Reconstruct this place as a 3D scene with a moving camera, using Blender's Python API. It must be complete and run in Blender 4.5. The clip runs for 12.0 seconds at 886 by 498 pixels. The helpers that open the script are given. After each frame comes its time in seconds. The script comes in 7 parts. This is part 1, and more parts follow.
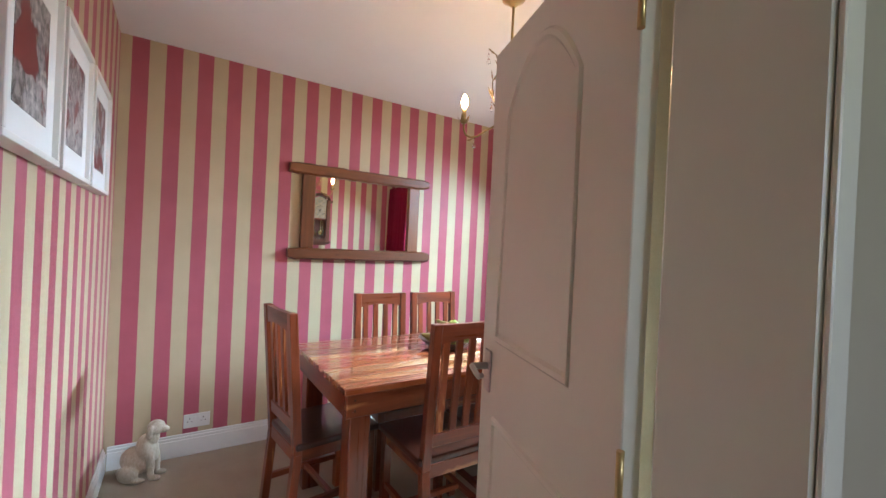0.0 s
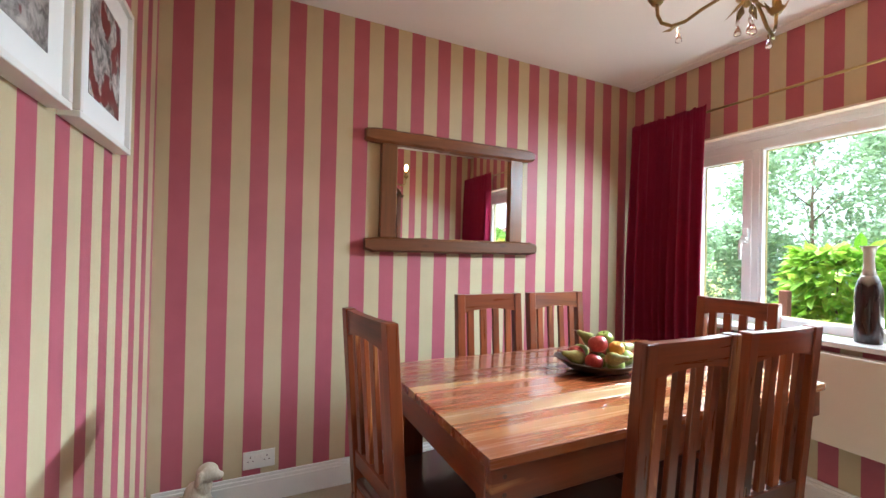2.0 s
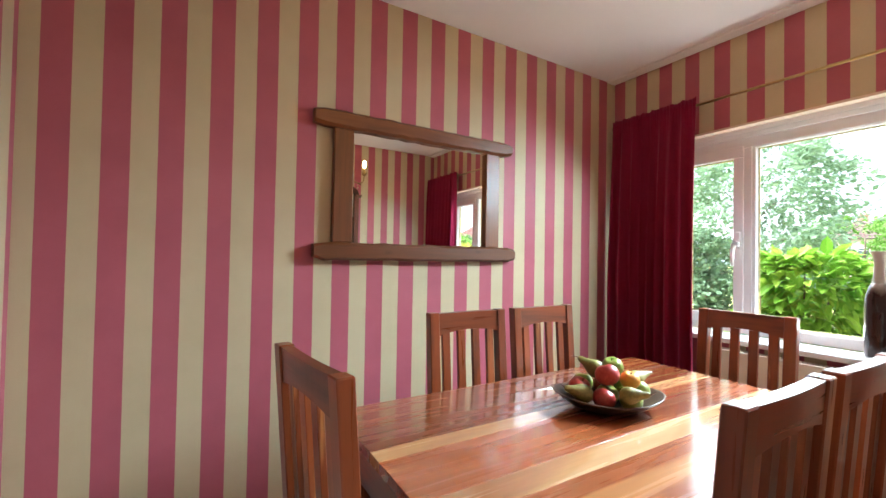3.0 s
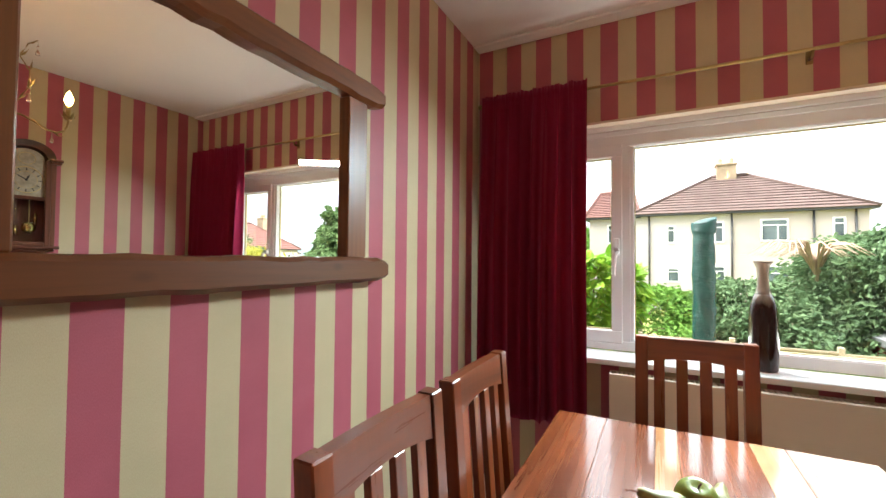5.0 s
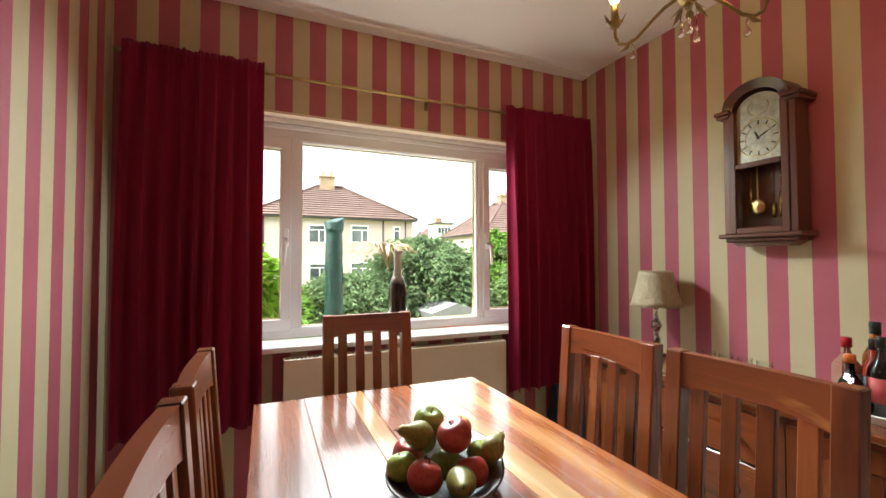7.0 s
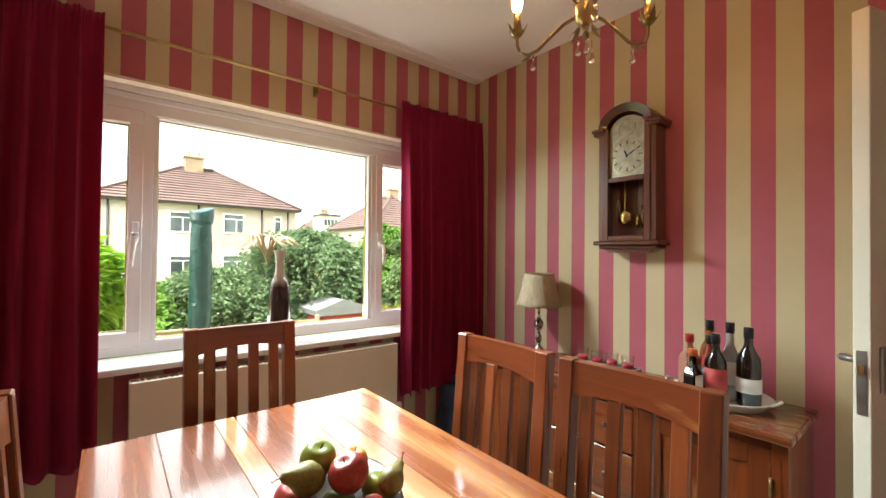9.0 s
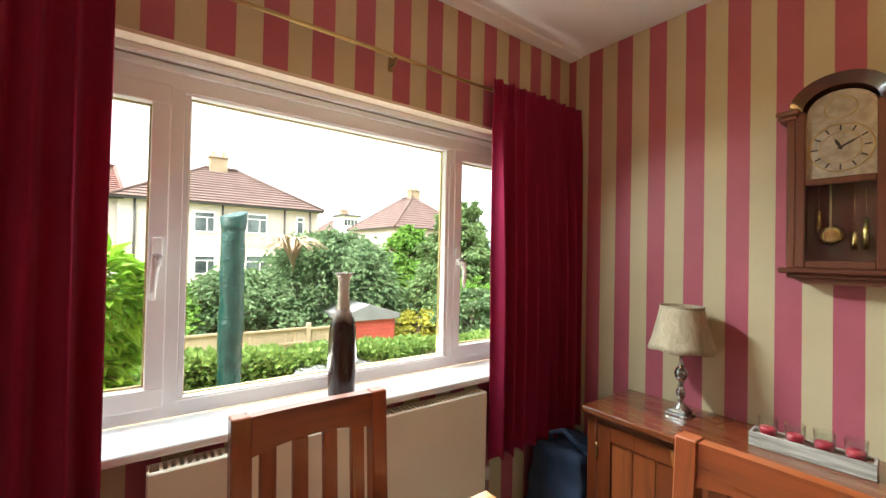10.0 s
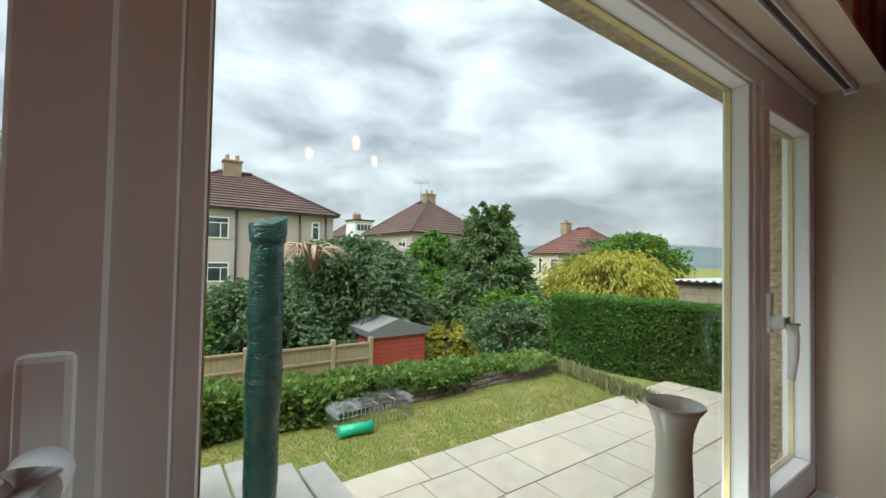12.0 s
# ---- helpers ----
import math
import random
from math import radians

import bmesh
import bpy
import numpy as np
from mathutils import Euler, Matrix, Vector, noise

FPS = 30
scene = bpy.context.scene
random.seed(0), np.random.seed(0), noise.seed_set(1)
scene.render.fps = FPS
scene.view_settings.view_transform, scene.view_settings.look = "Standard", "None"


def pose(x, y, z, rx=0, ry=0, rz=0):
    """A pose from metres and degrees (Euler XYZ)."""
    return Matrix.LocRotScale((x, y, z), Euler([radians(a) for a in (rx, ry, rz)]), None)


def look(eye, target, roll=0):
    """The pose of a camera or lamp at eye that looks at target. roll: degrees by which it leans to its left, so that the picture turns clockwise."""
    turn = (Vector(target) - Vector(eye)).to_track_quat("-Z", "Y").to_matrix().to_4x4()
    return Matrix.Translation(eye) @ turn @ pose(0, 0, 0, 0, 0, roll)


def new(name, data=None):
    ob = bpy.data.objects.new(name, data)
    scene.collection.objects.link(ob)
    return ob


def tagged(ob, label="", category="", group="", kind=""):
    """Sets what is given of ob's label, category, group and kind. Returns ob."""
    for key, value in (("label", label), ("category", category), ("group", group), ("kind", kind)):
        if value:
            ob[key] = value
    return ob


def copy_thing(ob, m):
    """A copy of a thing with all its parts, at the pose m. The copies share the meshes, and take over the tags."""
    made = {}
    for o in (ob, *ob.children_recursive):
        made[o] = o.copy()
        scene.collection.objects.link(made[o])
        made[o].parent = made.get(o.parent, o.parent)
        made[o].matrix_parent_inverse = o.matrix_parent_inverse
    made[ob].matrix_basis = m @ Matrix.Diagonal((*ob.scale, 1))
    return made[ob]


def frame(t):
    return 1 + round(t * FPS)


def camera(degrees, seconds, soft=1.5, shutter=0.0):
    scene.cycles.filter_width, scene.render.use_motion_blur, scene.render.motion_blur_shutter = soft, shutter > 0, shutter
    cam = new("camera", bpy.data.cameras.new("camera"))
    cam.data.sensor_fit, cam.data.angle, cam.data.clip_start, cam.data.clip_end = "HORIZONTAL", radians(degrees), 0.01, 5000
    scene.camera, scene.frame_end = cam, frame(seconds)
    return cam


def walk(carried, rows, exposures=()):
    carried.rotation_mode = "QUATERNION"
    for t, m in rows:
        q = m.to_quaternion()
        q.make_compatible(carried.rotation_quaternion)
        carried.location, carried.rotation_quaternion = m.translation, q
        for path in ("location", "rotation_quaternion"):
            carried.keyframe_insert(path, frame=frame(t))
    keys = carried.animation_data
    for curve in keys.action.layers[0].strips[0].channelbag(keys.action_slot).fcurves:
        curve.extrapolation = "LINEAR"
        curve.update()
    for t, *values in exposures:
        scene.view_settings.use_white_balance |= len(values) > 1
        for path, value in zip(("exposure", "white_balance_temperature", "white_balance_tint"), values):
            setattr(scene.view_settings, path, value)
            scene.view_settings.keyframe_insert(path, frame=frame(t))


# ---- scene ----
SKY = 0.11
BULB = 24.0
DAY = 1.0
BOUNCE = 2.1
EXPOSURES = [(0, 2.87, 5300, 10), (1, 2.9, 5200, 10), (2, 2.67, 5800, 10), (3, 2.6, 5900, 10), (5, 2.15, 6450, 10), (6, 2.05, 6450, 10), (7.5, 2.1, 6900, 10), (9.5, 2.22, 6850, 10), (10.5, 2.24, 6350, 10), (11.2, 1.65, 6000, 8), (11.5, 0.95, 6000, 6), (11.8, 0.6, 6100, 6), (12, 0.35, 6200, 6)]
cam = camera(94.5, 12.0)
PATH = [
    (0, (0.885, 1.459, 1.392), (1.977, 3.135, 1.386), 2.7),
    (0.5, (0.886, 1.625, 1.401), (1.795, 3.406, 1.391), 1.9),
    (1, (0.925, 1.837, 1.35), (1.749, 3.659, 1.358), 1.7),
    (1.5, (0.994, 2.06, 1.272), (1.793, 3.893, 1.314), 1.2),
    (2, (0.974, 2.251, 1.268), (1.826, 4.061, 1.284), 1.3),
    (2.5, (1.022, 2.423, 1.233), (1.947, 4.196, 1.263), 1.3),
    (3, (1.1, 2.612, 1.287), (2.129, 4.326, 1.325), 1.0),
    (3.2, (1.132, 2.7, 1.299), (2.228, 4.372, 1.339), 1.1),
    (5, (1.466, 3.58, 1.34), (3.237, 4.508, 1.393), 0.5),
    (5.5, (1.463, 3.743, 1.335), (3.38, 4.308, 1.393), 0.5),
    (6, (1.552, 3.832, 1.311), (3.547, 3.966, 1.373), 0.2),
    (6.5, (1.554, 3.83, 1.309), (3.524, 3.488, 1.368), -0.1),
    (7, (1.443, 3.87, 1.289), (3.277, 3.074, 1.346), -0.1),
    (7.4, (1.352, 3.89, 1.263), (3.048, 2.831, 1.322), -0.0),
    (7.7, (1.299, 3.909, 1.247), (2.91, 2.725, 1.303), 0.0),
    (9.3, (1.695, 3.828, 1.374), (3.248, 2.567, 1.402), 0.6),
    (9.5, (1.83, 3.818, 1.404), (3.401, 2.581, 1.437), 1.1),
    (10, (2.193, 3.82, 1.423), (3.797, 2.625, 1.453), 1.2),
    (10.5, (2.537, 3.815, 1.43), (4.168, 2.659, 1.473), 1.4),
    (11, (2.892, 3.797, 1.458), (4.529, 2.648, 1.503), 1.2),
    (11.5, (3.187, 3.772, 1.495), (4.819, 2.617, 1.542), 1.0),
    (11.7, (3.293, 3.752, 1.509), (4.926, 2.598, 1.552), 0.7),
    (12, (3.448, 3.72, 1.523), (5.079, 2.563, 1.573), 1.1),
]
walk(cam, [(t, look(eye, target, roll)) for t, eye, target, roll in PATH],
     exposures=EXPOSURES)

# ---- light ----
world = bpy.data.worlds.new("overcast_sky")
scene.world = world
world.use_nodes = True
wn, wl = world.node_tree.nodes, world.node_tree.links
wn.clear()
w_out = wn.new("ShaderNodeOutputWorld")
w_bg = wn.new("ShaderNodeBackground")
w_sky = wn.new("ShaderNodeTexSky")
w_sky.sky_type, w_sky.sun_disc = "NISHITA", False
w_sky.sun_elevation, w_sky.sun_rotation = radians(60), radians(-15)
w_sky.air_density, w_sky.dust_density = 1.2, 3.0
w_co = wn.new("ShaderNodeTexCoord")
w_map = wn.new("ShaderNodeMapping")
w_map.inputs["Scale"].default_value = (1.7, 1.7, 4.0)
w_map.inputs["Location"].default_value = (0.35, 0.2, 0.1)
w_noise = wn.new("ShaderNodeTexNoise")
w_noise.inputs["Scale"].default_value = 2.3
w_noise.inputs["Detail"].default_value = 7
w_noise.inputs["Roughness"].default_value = 0.52
w_noise.inputs["Distortion"].default_value = 0.25
w_ramp = wn.new("ShaderNodeValToRGB")
w_ramp.color_ramp.elements[0].position, w_ramp.color_ramp.elements[0].color = 0.36, (3.4, 3.6, 3.9, 1)
w_ramp.color_ramp.elements[1].position, w_ramp.color_ramp.elements[1].color = 0.72, (8.6, 8.9, 9.2, 1)
w_mix = wn.new("ShaderNodeMix")
w_mix.data_type = "RGBA"
w_mix.inputs[0].default_value = 0.86
wl.new(w_co.outputs["Generated"], w_map.inputs["Vector"])
wl.new(w_map.outputs["Vector"], w_noise.inputs["Vector"])
wl.new(w_noise.outputs["Fac"], w_ramp.inputs["Fac"])
wl.new(w_sky.outputs["Color"], w_mix.inputs[6])
wl.new(w_ramp.outputs["Color"], w_mix.inputs[7])
w_sep = wn.new("ShaderNodeSeparateXYZ")
wl.new(w_co.outputs["Generated"], w_sep.inputs["Vector"])
w_up = wn.new("ShaderNodeMapRange")
w_up.inputs["From Min"].default_value, w_up.inputs["From Max"].default_value = 0.0, 1.0
w_up.inputs["To Min"].default_value, w_up.inputs["To Max"].default_value = 0.95, 1.7
wl.new(w_sep.outputs["Z"], w_up.inputs["Value"])
w_mul = wn.new("ShaderNodeMix")
w_mul.data_type, w_mul.blend_type = "RGBA", "MULTIPLY"
w_mul.inputs[0].default_value = 1.0
wl.new(w_mix.outputs[2], w_mul.inputs[6])
wl.new(w_up.outputs["Result"], w_mul.inputs[7])
wl.new(w_mul.outputs[2], w_bg.inputs["Color"])
w_bg.inputs["Strength"].default_value = SKY
wl.new(w_bg.outputs["Background"], w_out.inputs["Surface"])

sun_data = bpy.data.lights.new("sun", "SUN")
sun_data.energy, sun_data.angle, sun_data.color = 5.0, radians(60), (1.0, 0.97, 0.92)
sun = new("sun", sun_data)
sun.matrix_world = look((-6, 22, 40), (0, 0, 0))

# daylight of the sky, falling in and downwards under the head of the window
for x, y, wide, turn, watts, cone in ((3.68, 3.15, 1.1, 0, 6.6, 88), (3.6, 3.3, 0.3, 34, 3.4, 112), (3.6, 3.0, 0.3, -42, 1.2, 96)):
    day = bpy.data.lights.new("window_daylight", "AREA")
    day.shape, day.size, day.size_y = "RECTANGLE", wide, 0.035
    day.energy, day.color, day.spread = DAY * watts, (0.77, 0.95, 1.0), radians(cone)
    day_ob = new("window_daylight", day)
    day_ob.matrix_world = look((x, y, 2.012), (x - math.cos(radians(turn)), y + math.sin(radians(turn)), 1.095))
# daylight of the hall's window
hall = bpy.data.lights.new("hall_daylight", "AREA")
hall.shape, hall.size, hall.size_y = "RECTANGLE", 0.86, 0.9
hall.energy, hall.color, hall.spread = 1.35, (0.93, 0.97, 1.0), radians(170)
hall_ob = new("hall_daylight", hall)
hall_ob.matrix_world = look((1.45, -0.58, 1.67), (1.45, 0.4, 1.6))
# light thrown up by the pale terrace outside
bounce = bpy.data.lights.new("terrace_bounce", "AREA")
bounce.shape, bounce.size, bounce.size_y = "RECTANGLE", 1.7, 0.12
bounce.energy, bounce.color, bounce.spread = BOUNCE, (0.95, 0.97, 0.92), radians(165)
bounce_ob = new("terrace_bounce", bounce)
bounce_ob.matrix_world = look((3.9, 3.16, 0.93), (3.3, 3.16, 1.5))


# ---- building helpers ----
def box(bm, x0, y0, z0, x1, y1, z1, bevel=0.0, segs=1):
    res = bmesh.ops.create_cube(bm, size=1.0)
    vs = res["verts"]
    for v in vs:
        v.co = Vector((x0 + (v.co.x + 0.5) * (x1 - x0), y0 + (v.co.y + 0.5) * (y1 - y0), z0 + (v.co.z + 0.5) * (z1 - z0)))
    if bevel:
        es = list({e for v in vs for e in v.link_edges})
        bmesh.ops.bevel(bm, geom=es, offset=bevel, segments=segs, affect="EDGES", profile=0.5)
    return bm


def boxes(*rows, bevel=0.0, segs=1):
    bm = bmesh.new()
    for r in rows:
        box(bm, *r, bevel=bevel, segs=segs)
    return bm


def tube(bm, a, b, r0, r1=None, seg=12):
    a, b = Vector(a), Vector(b)
    r1 = r0 if r1 is None else r1
    q = (b - a).to_track_quat("Z", "Y").to_matrix()
    rings = []
    for c, r in ((a, r0), (b, r1)):
        rings.append([bm.verts.new(c + q @ Vector((r * math.cos(k * math.tau / seg), r * math.sin(k * math.tau / seg), 0))) for k in range(seg)])
    for k in range(seg):
        f = bm.faces.new((rings[0][k], rings[0][(k + 1) % seg], rings[1][(k + 1) % seg], rings[1][k]))
        f.smooth = True
    bm.faces.new(rings[0][::-1])
    bm.faces.new(rings[1])
    return bm


def pipe(bm, pts, r, seg=10, taper=None):
    """A round bar along a line of points."""
    pts = [Vector(p) for p in pts]
    rings = []
    for i, p in enumerate(pts):
        d = (pts[min(i + 1, len(pts) - 1)] - pts[max(i - 1, 0)]).normalized()
        up = Vector((0, 0, 1)) if abs(d.z) < 0.9 else Vector((1, 0, 0))
        u = d.cross(up).normalized()
        w = d.cross(u)
        rr = r if taper is None else r + (taper - r) * i / (len(pts) - 1)
        rings.append([bm.verts.new(p + u * rr * math.cos(k * math.tau / seg) + w * rr * math.sin(k * math.tau / seg)) for k in range(seg)])
    for i in range(len(rings) - 1):
        for k in range(seg):
            f = bm.faces.new((rings[i][k], rings[i][(k + 1) % seg], rings[i + 1][(k + 1) % seg], rings[i + 1][k]))
            f.smooth = True
    bm.faces.new(rings[0][::-1])
    bm.faces.new(rings[-1])
    bmesh.ops.recalc_face_normals(bm, faces=bm.faces)
    return bm


def lathe(bm, profile, cx=0, cy=0, cz=0, seg=24, sx=1.0, sy=1.0, smooth=True):
    """Turns a profile of (radius, height) round the upright axis."""
    rings = []
    for r, z in profile:
        if r < 1e-5:
            rings.append([bm.verts.new((cx, cy, cz + z))])
        else:
            rings.append([bm.verts.new((cx + sx * r * math.cos(k * math.tau / seg), cy + sy * r * math.sin(k * math.tau / seg), cz + z)) for k in range(seg)])
    for a, b in zip(rings, rings[1:]):
        for k in range(seg):
            k2 = (k + 1) % seg
            if len(a) == 1 and len(b) == 1:
                continue
            if len(a) == 1:
                f = bm.faces.new((a[0], b[k2], b[k]))
            elif len(b) == 1:
                f = bm.faces.new((a[k], a[k2], b[0]))
            else:
                f = bm.faces.new((a[k], a[k2], b[k2], b[k]))
            f.smooth = smooth
    bmesh.ops.recalc_face_normals(bm, faces=bm.faces)
    return bm


def prism(bm, outline, axis, lo, hi, bevel=0.0):
    """Pushes a flat outline out along x, y or z."""
    def at(u, v, w):
        return {"x": (w, u, v), "y": (u, w, v), "z": (u, v, w)}[axis]
    a = [bm.verts.new(at(u, v, lo)) for u, v in outline]
    b = [bm.verts.new(at(u, v, hi)) for u, v in outline]
    n = len(a)
    fs = [bm.faces.new(a[::-1]), bm.faces.new(b)]
    for k in range(n):
        fs.append(bm.faces.new((a[k], a[(k + 1) % n], b[(k + 1) % n], b[k])))
    bmesh.ops.recalc_face_normals(bm, faces=fs)
    if bevel:
        bmesh.ops.bevel(bm, geom=list({e for f in fs for e in f.edges}), offset=bevel, segments=1, affect="EDGES")
    return bm


def mesh_from(name, bm, material):
    me = bpy.data.meshes.new(name)
    bm.to_mesh(me)
    bm.free()
    if material:
        me.materials.append(material)
    return me


def part(name, bm, material, parent, label="", at=None):
    ob = new(name, mesh_from(name, bm, material))
    ob.parent = parent
    if at is not None:
        ob.matrix_basis = at
    return tagged(ob, label)


def thing(name, label, category, at=None, group=""):
    ob = new(name)
    ob.empty_display_size = 0.1
    if at is not None:
        ob.matrix_basis = at
    return tagged(ob, label, category, group)


def solid(name, bm, material, label, category, group="", at=None):
    ob = new(name, mesh_from(name, bm, material))
    if at is not None:
        ob.matrix_basis = at
    return tagged(ob, label, category, group)


def structure(name, bm, material, label, category):
    return tagged(new(name, mesh_from(name, bm, material)), label, category, "", "structure")


# ---- materials ----
class Mat:
    """A node material under construction."""
    def __init__(self, name, rough=0.5, metal=0.0, spec=0.5):
        self.m = bpy.data.materials.new(name)
        self.m.use_nodes = True
        self.n, self.l = self.m.node_tree.nodes, self.m.node_tree.links
        self.b = self.n["Principled BSDF"]
        self.b.inputs["Roughness"].default_value = rough
        self.b.inputs["Metallic"].default_value = metal
        self.b.inputs["Specular IOR Level"].default_value = spec

    def coord(self, scale=(1, 1, 1), kind="Object", rot=(0, 0, 0)):
        c = self.n.new("ShaderNodeTexCoord")
        m = self.n.new("ShaderNodeMapping")
        m.inputs["Scale"].default_value = scale
        m.inputs["Rotation"].default_value = rot
        self.l.new(c.outputs[kind], m.inputs["Vector"])
        return m.outputs["Vector"]

    def shifted(self, vec, amount=30.0):
        """Moves a pattern by the object's own random number."""
        o = self.n.new("ShaderNodeObjectInfo")
        k = self.n.new("ShaderNodeMath")
        k.operation = "MULTIPLY"
        k.inputs[1].default_value = amount
        self.l.new(o.outputs["Random"], k.inputs[0])
        a = self.n.new("ShaderNodeVectorMath")
        a.operation = "ADD"
        self.l.new(vec, a.inputs[0])
        self.l.new(k.outputs[0], a.inputs[1])
        return a.outputs[0]

    def noise(self, vec, scale, detail=4, rough=0.55, distort=0.0):
        t = self.n.new("ShaderNodeTexNoise")
        t.inputs["Scale"].default_value = scale
        t.inputs["Detail"].default_value = detail
        t.inputs["Roughness"].default_value = rough
        t.inputs["Distortion"].default_value = distort
        if vec is not None:
            self.l.new(vec, t.inputs["Vector"])
        return t.outputs["Fac"]

    def voronoi(self, vec, scale, out="Distance", feature="F1"):
        t = self.n.new("ShaderNodeTexVoronoi")
        t.feature = feature
        t.inputs["Scale"].default_value = scale
        if vec is not None:
            self.l.new(vec, t.inputs["Vector"])
        return t.outputs[out]

    def ramp(self, fac, *stops):
        r = self.n.new("ShaderNodeValToRGB")
        e = r.color_ramp.elements
        while len(e) < len(stops):
            e.new(0.5)
        for k, (p, c) in enumerate(stops):
            e[k].position = p
            e[k].color = (*c, 1) if len(c) == 3 else c
        self.l.new(fac, r.inputs["Fac"])
        return r.outputs["Color"]

    def mix(self, fac, a, b, blend="MIX"):
        x = self.n.new("ShaderNodeMix")
        x.data_type, x.blend_type = "RGBA", blend
        for sock, v in ((x.inputs[0], fac), (x.inputs[6], a), (x.inputs[7], b)):
            if isinstance(v, (int, float)):
                sock.default_value = v
            elif isinstance(v, tuple):
                sock.default_value = (*v, 1) if len(v) == 3 else v
            else:
                self.l.new(v, sock)
        return x.outputs[2]

    def math(self, op, a, b=None):
        x = self.n.new("ShaderNodeMath")
        x.operation = op
        for k, v in enumerate((a, b)):
            if v is None:
                continue
            if isinstance(v, (int, float)):
                x.inputs[k].default_value = v
            else:
                self.l.new(v, x.inputs[k])
        return x.outputs[0]

    def random(self):
        return self.n.new("ShaderNodeObjectInfo").outputs["Random"]

    def island(self):
        return self.n.new("ShaderNodeNewGeometry").outputs["Random Per Island"]

    def axis(self, which):
        c = self.n.new("ShaderNodeTexCoord")
        s = self.n.new("ShaderNodeSeparateXYZ")
        self.l.new(c.outputs["Object"], s.inputs[0])
        return s.outputs[which]

    def color(self, c):
        if isinstance(c, tuple):
            self.b.inputs["Base Color"].default_value = (*c, 1)
        else:
            self.l.new(c, self.b.inputs["Base Color"])
        return self

    def rough(self, v):
        self.l.new(v, self.b.inputs["Roughness"])
        return self

    def rough_range(self, fac, lo, hi):
        r = self.n.new("ShaderNodeMapRange")
        r.inputs["To Min"].default_value, r.inputs["To Max"].default_value = lo, hi
        self.l.new(fac, r.inputs["Value"])
        return self.rough(r.outputs[0])

    def bump(self, h, strength=0.3, dist=0.002):
        b = self.n.new("ShaderNodeBump")
        b.inputs["Strength"].default_value, b.inputs["Distance"].default_value = strength, dist
        self.l.new(h, b.inputs["Height"])
        self.l.new(b.outputs["Normal"], self.b.inputs["Normal"])
        return self


def painted(name, c, rough=0.45, vary=0.06, bump=0.15, grain=220, spec=0.5):
    m = Mat(name, rough, 0.0, spec)
    v = m.coord()
    big = m.noise(v, 2.3, 5, 0.6)
    fine = m.noise(v, grain, 3)
    lo = tuple(x * (1 - vary) for x in c)
    hi = tuple(min(1, x * (1 + vary)) for x in c)
    m.color(m.ramp(big, (0.3, lo), (0.7, hi)))
    if bump:
        m.rough_range(fine, rough - 0.06, rough + 0.08)
    return m.bump(fine, bump, 0.0006).m if bump else m.m


def wallpaper(name, which, period, start, share):
    """Printed stripes, red on gold-beige, with a woven relief."""
    m = Mat(name, 0.5, 0.0, 0.35)
    a = m.axis(which)
    v = m.coord()
    wob = m.math("MULTIPLY", m.math("SUBTRACT", m.noise(v, 1.3, 2), 0.5), 0.004)
    u = m.math("FRACT", m.math("ADD", m.math("DIVIDE", m.math("SUBTRACT", m.math("ADD", a, wob), start - 40 * period), period), 0.0))
    red = m.math("GREATER_THAN", u, share)
    weave = m.noise(m.coord((900, 900, 260)), 1.0, 2)
    soft = m.noise(v, 3.1, 5, 0.6)
    gold = m.ramp(soft, (0.3, (0.50, 0.405, 0.245)), (0.7, (0.57, 0.47, 0.295)))
    reds = m.ramp(soft, (0.3, (0.38, 0.085, 0.115)), (0.7, (0.45, 0.11, 0.145)))
    col = m.mix(red, gold, reds)
    col = m.mix(0.16, col, m.ramp(weave, (0.35, (0.25, 0.25, 0.25)), (0.65, (0.85, 0.85, 0.85))), "SOFT_LIGHT")
    m.color(col)
    m.rough_range(weave, 0.42, 0.6)
    return m.bump(weave, 0.25, 0.0006).m


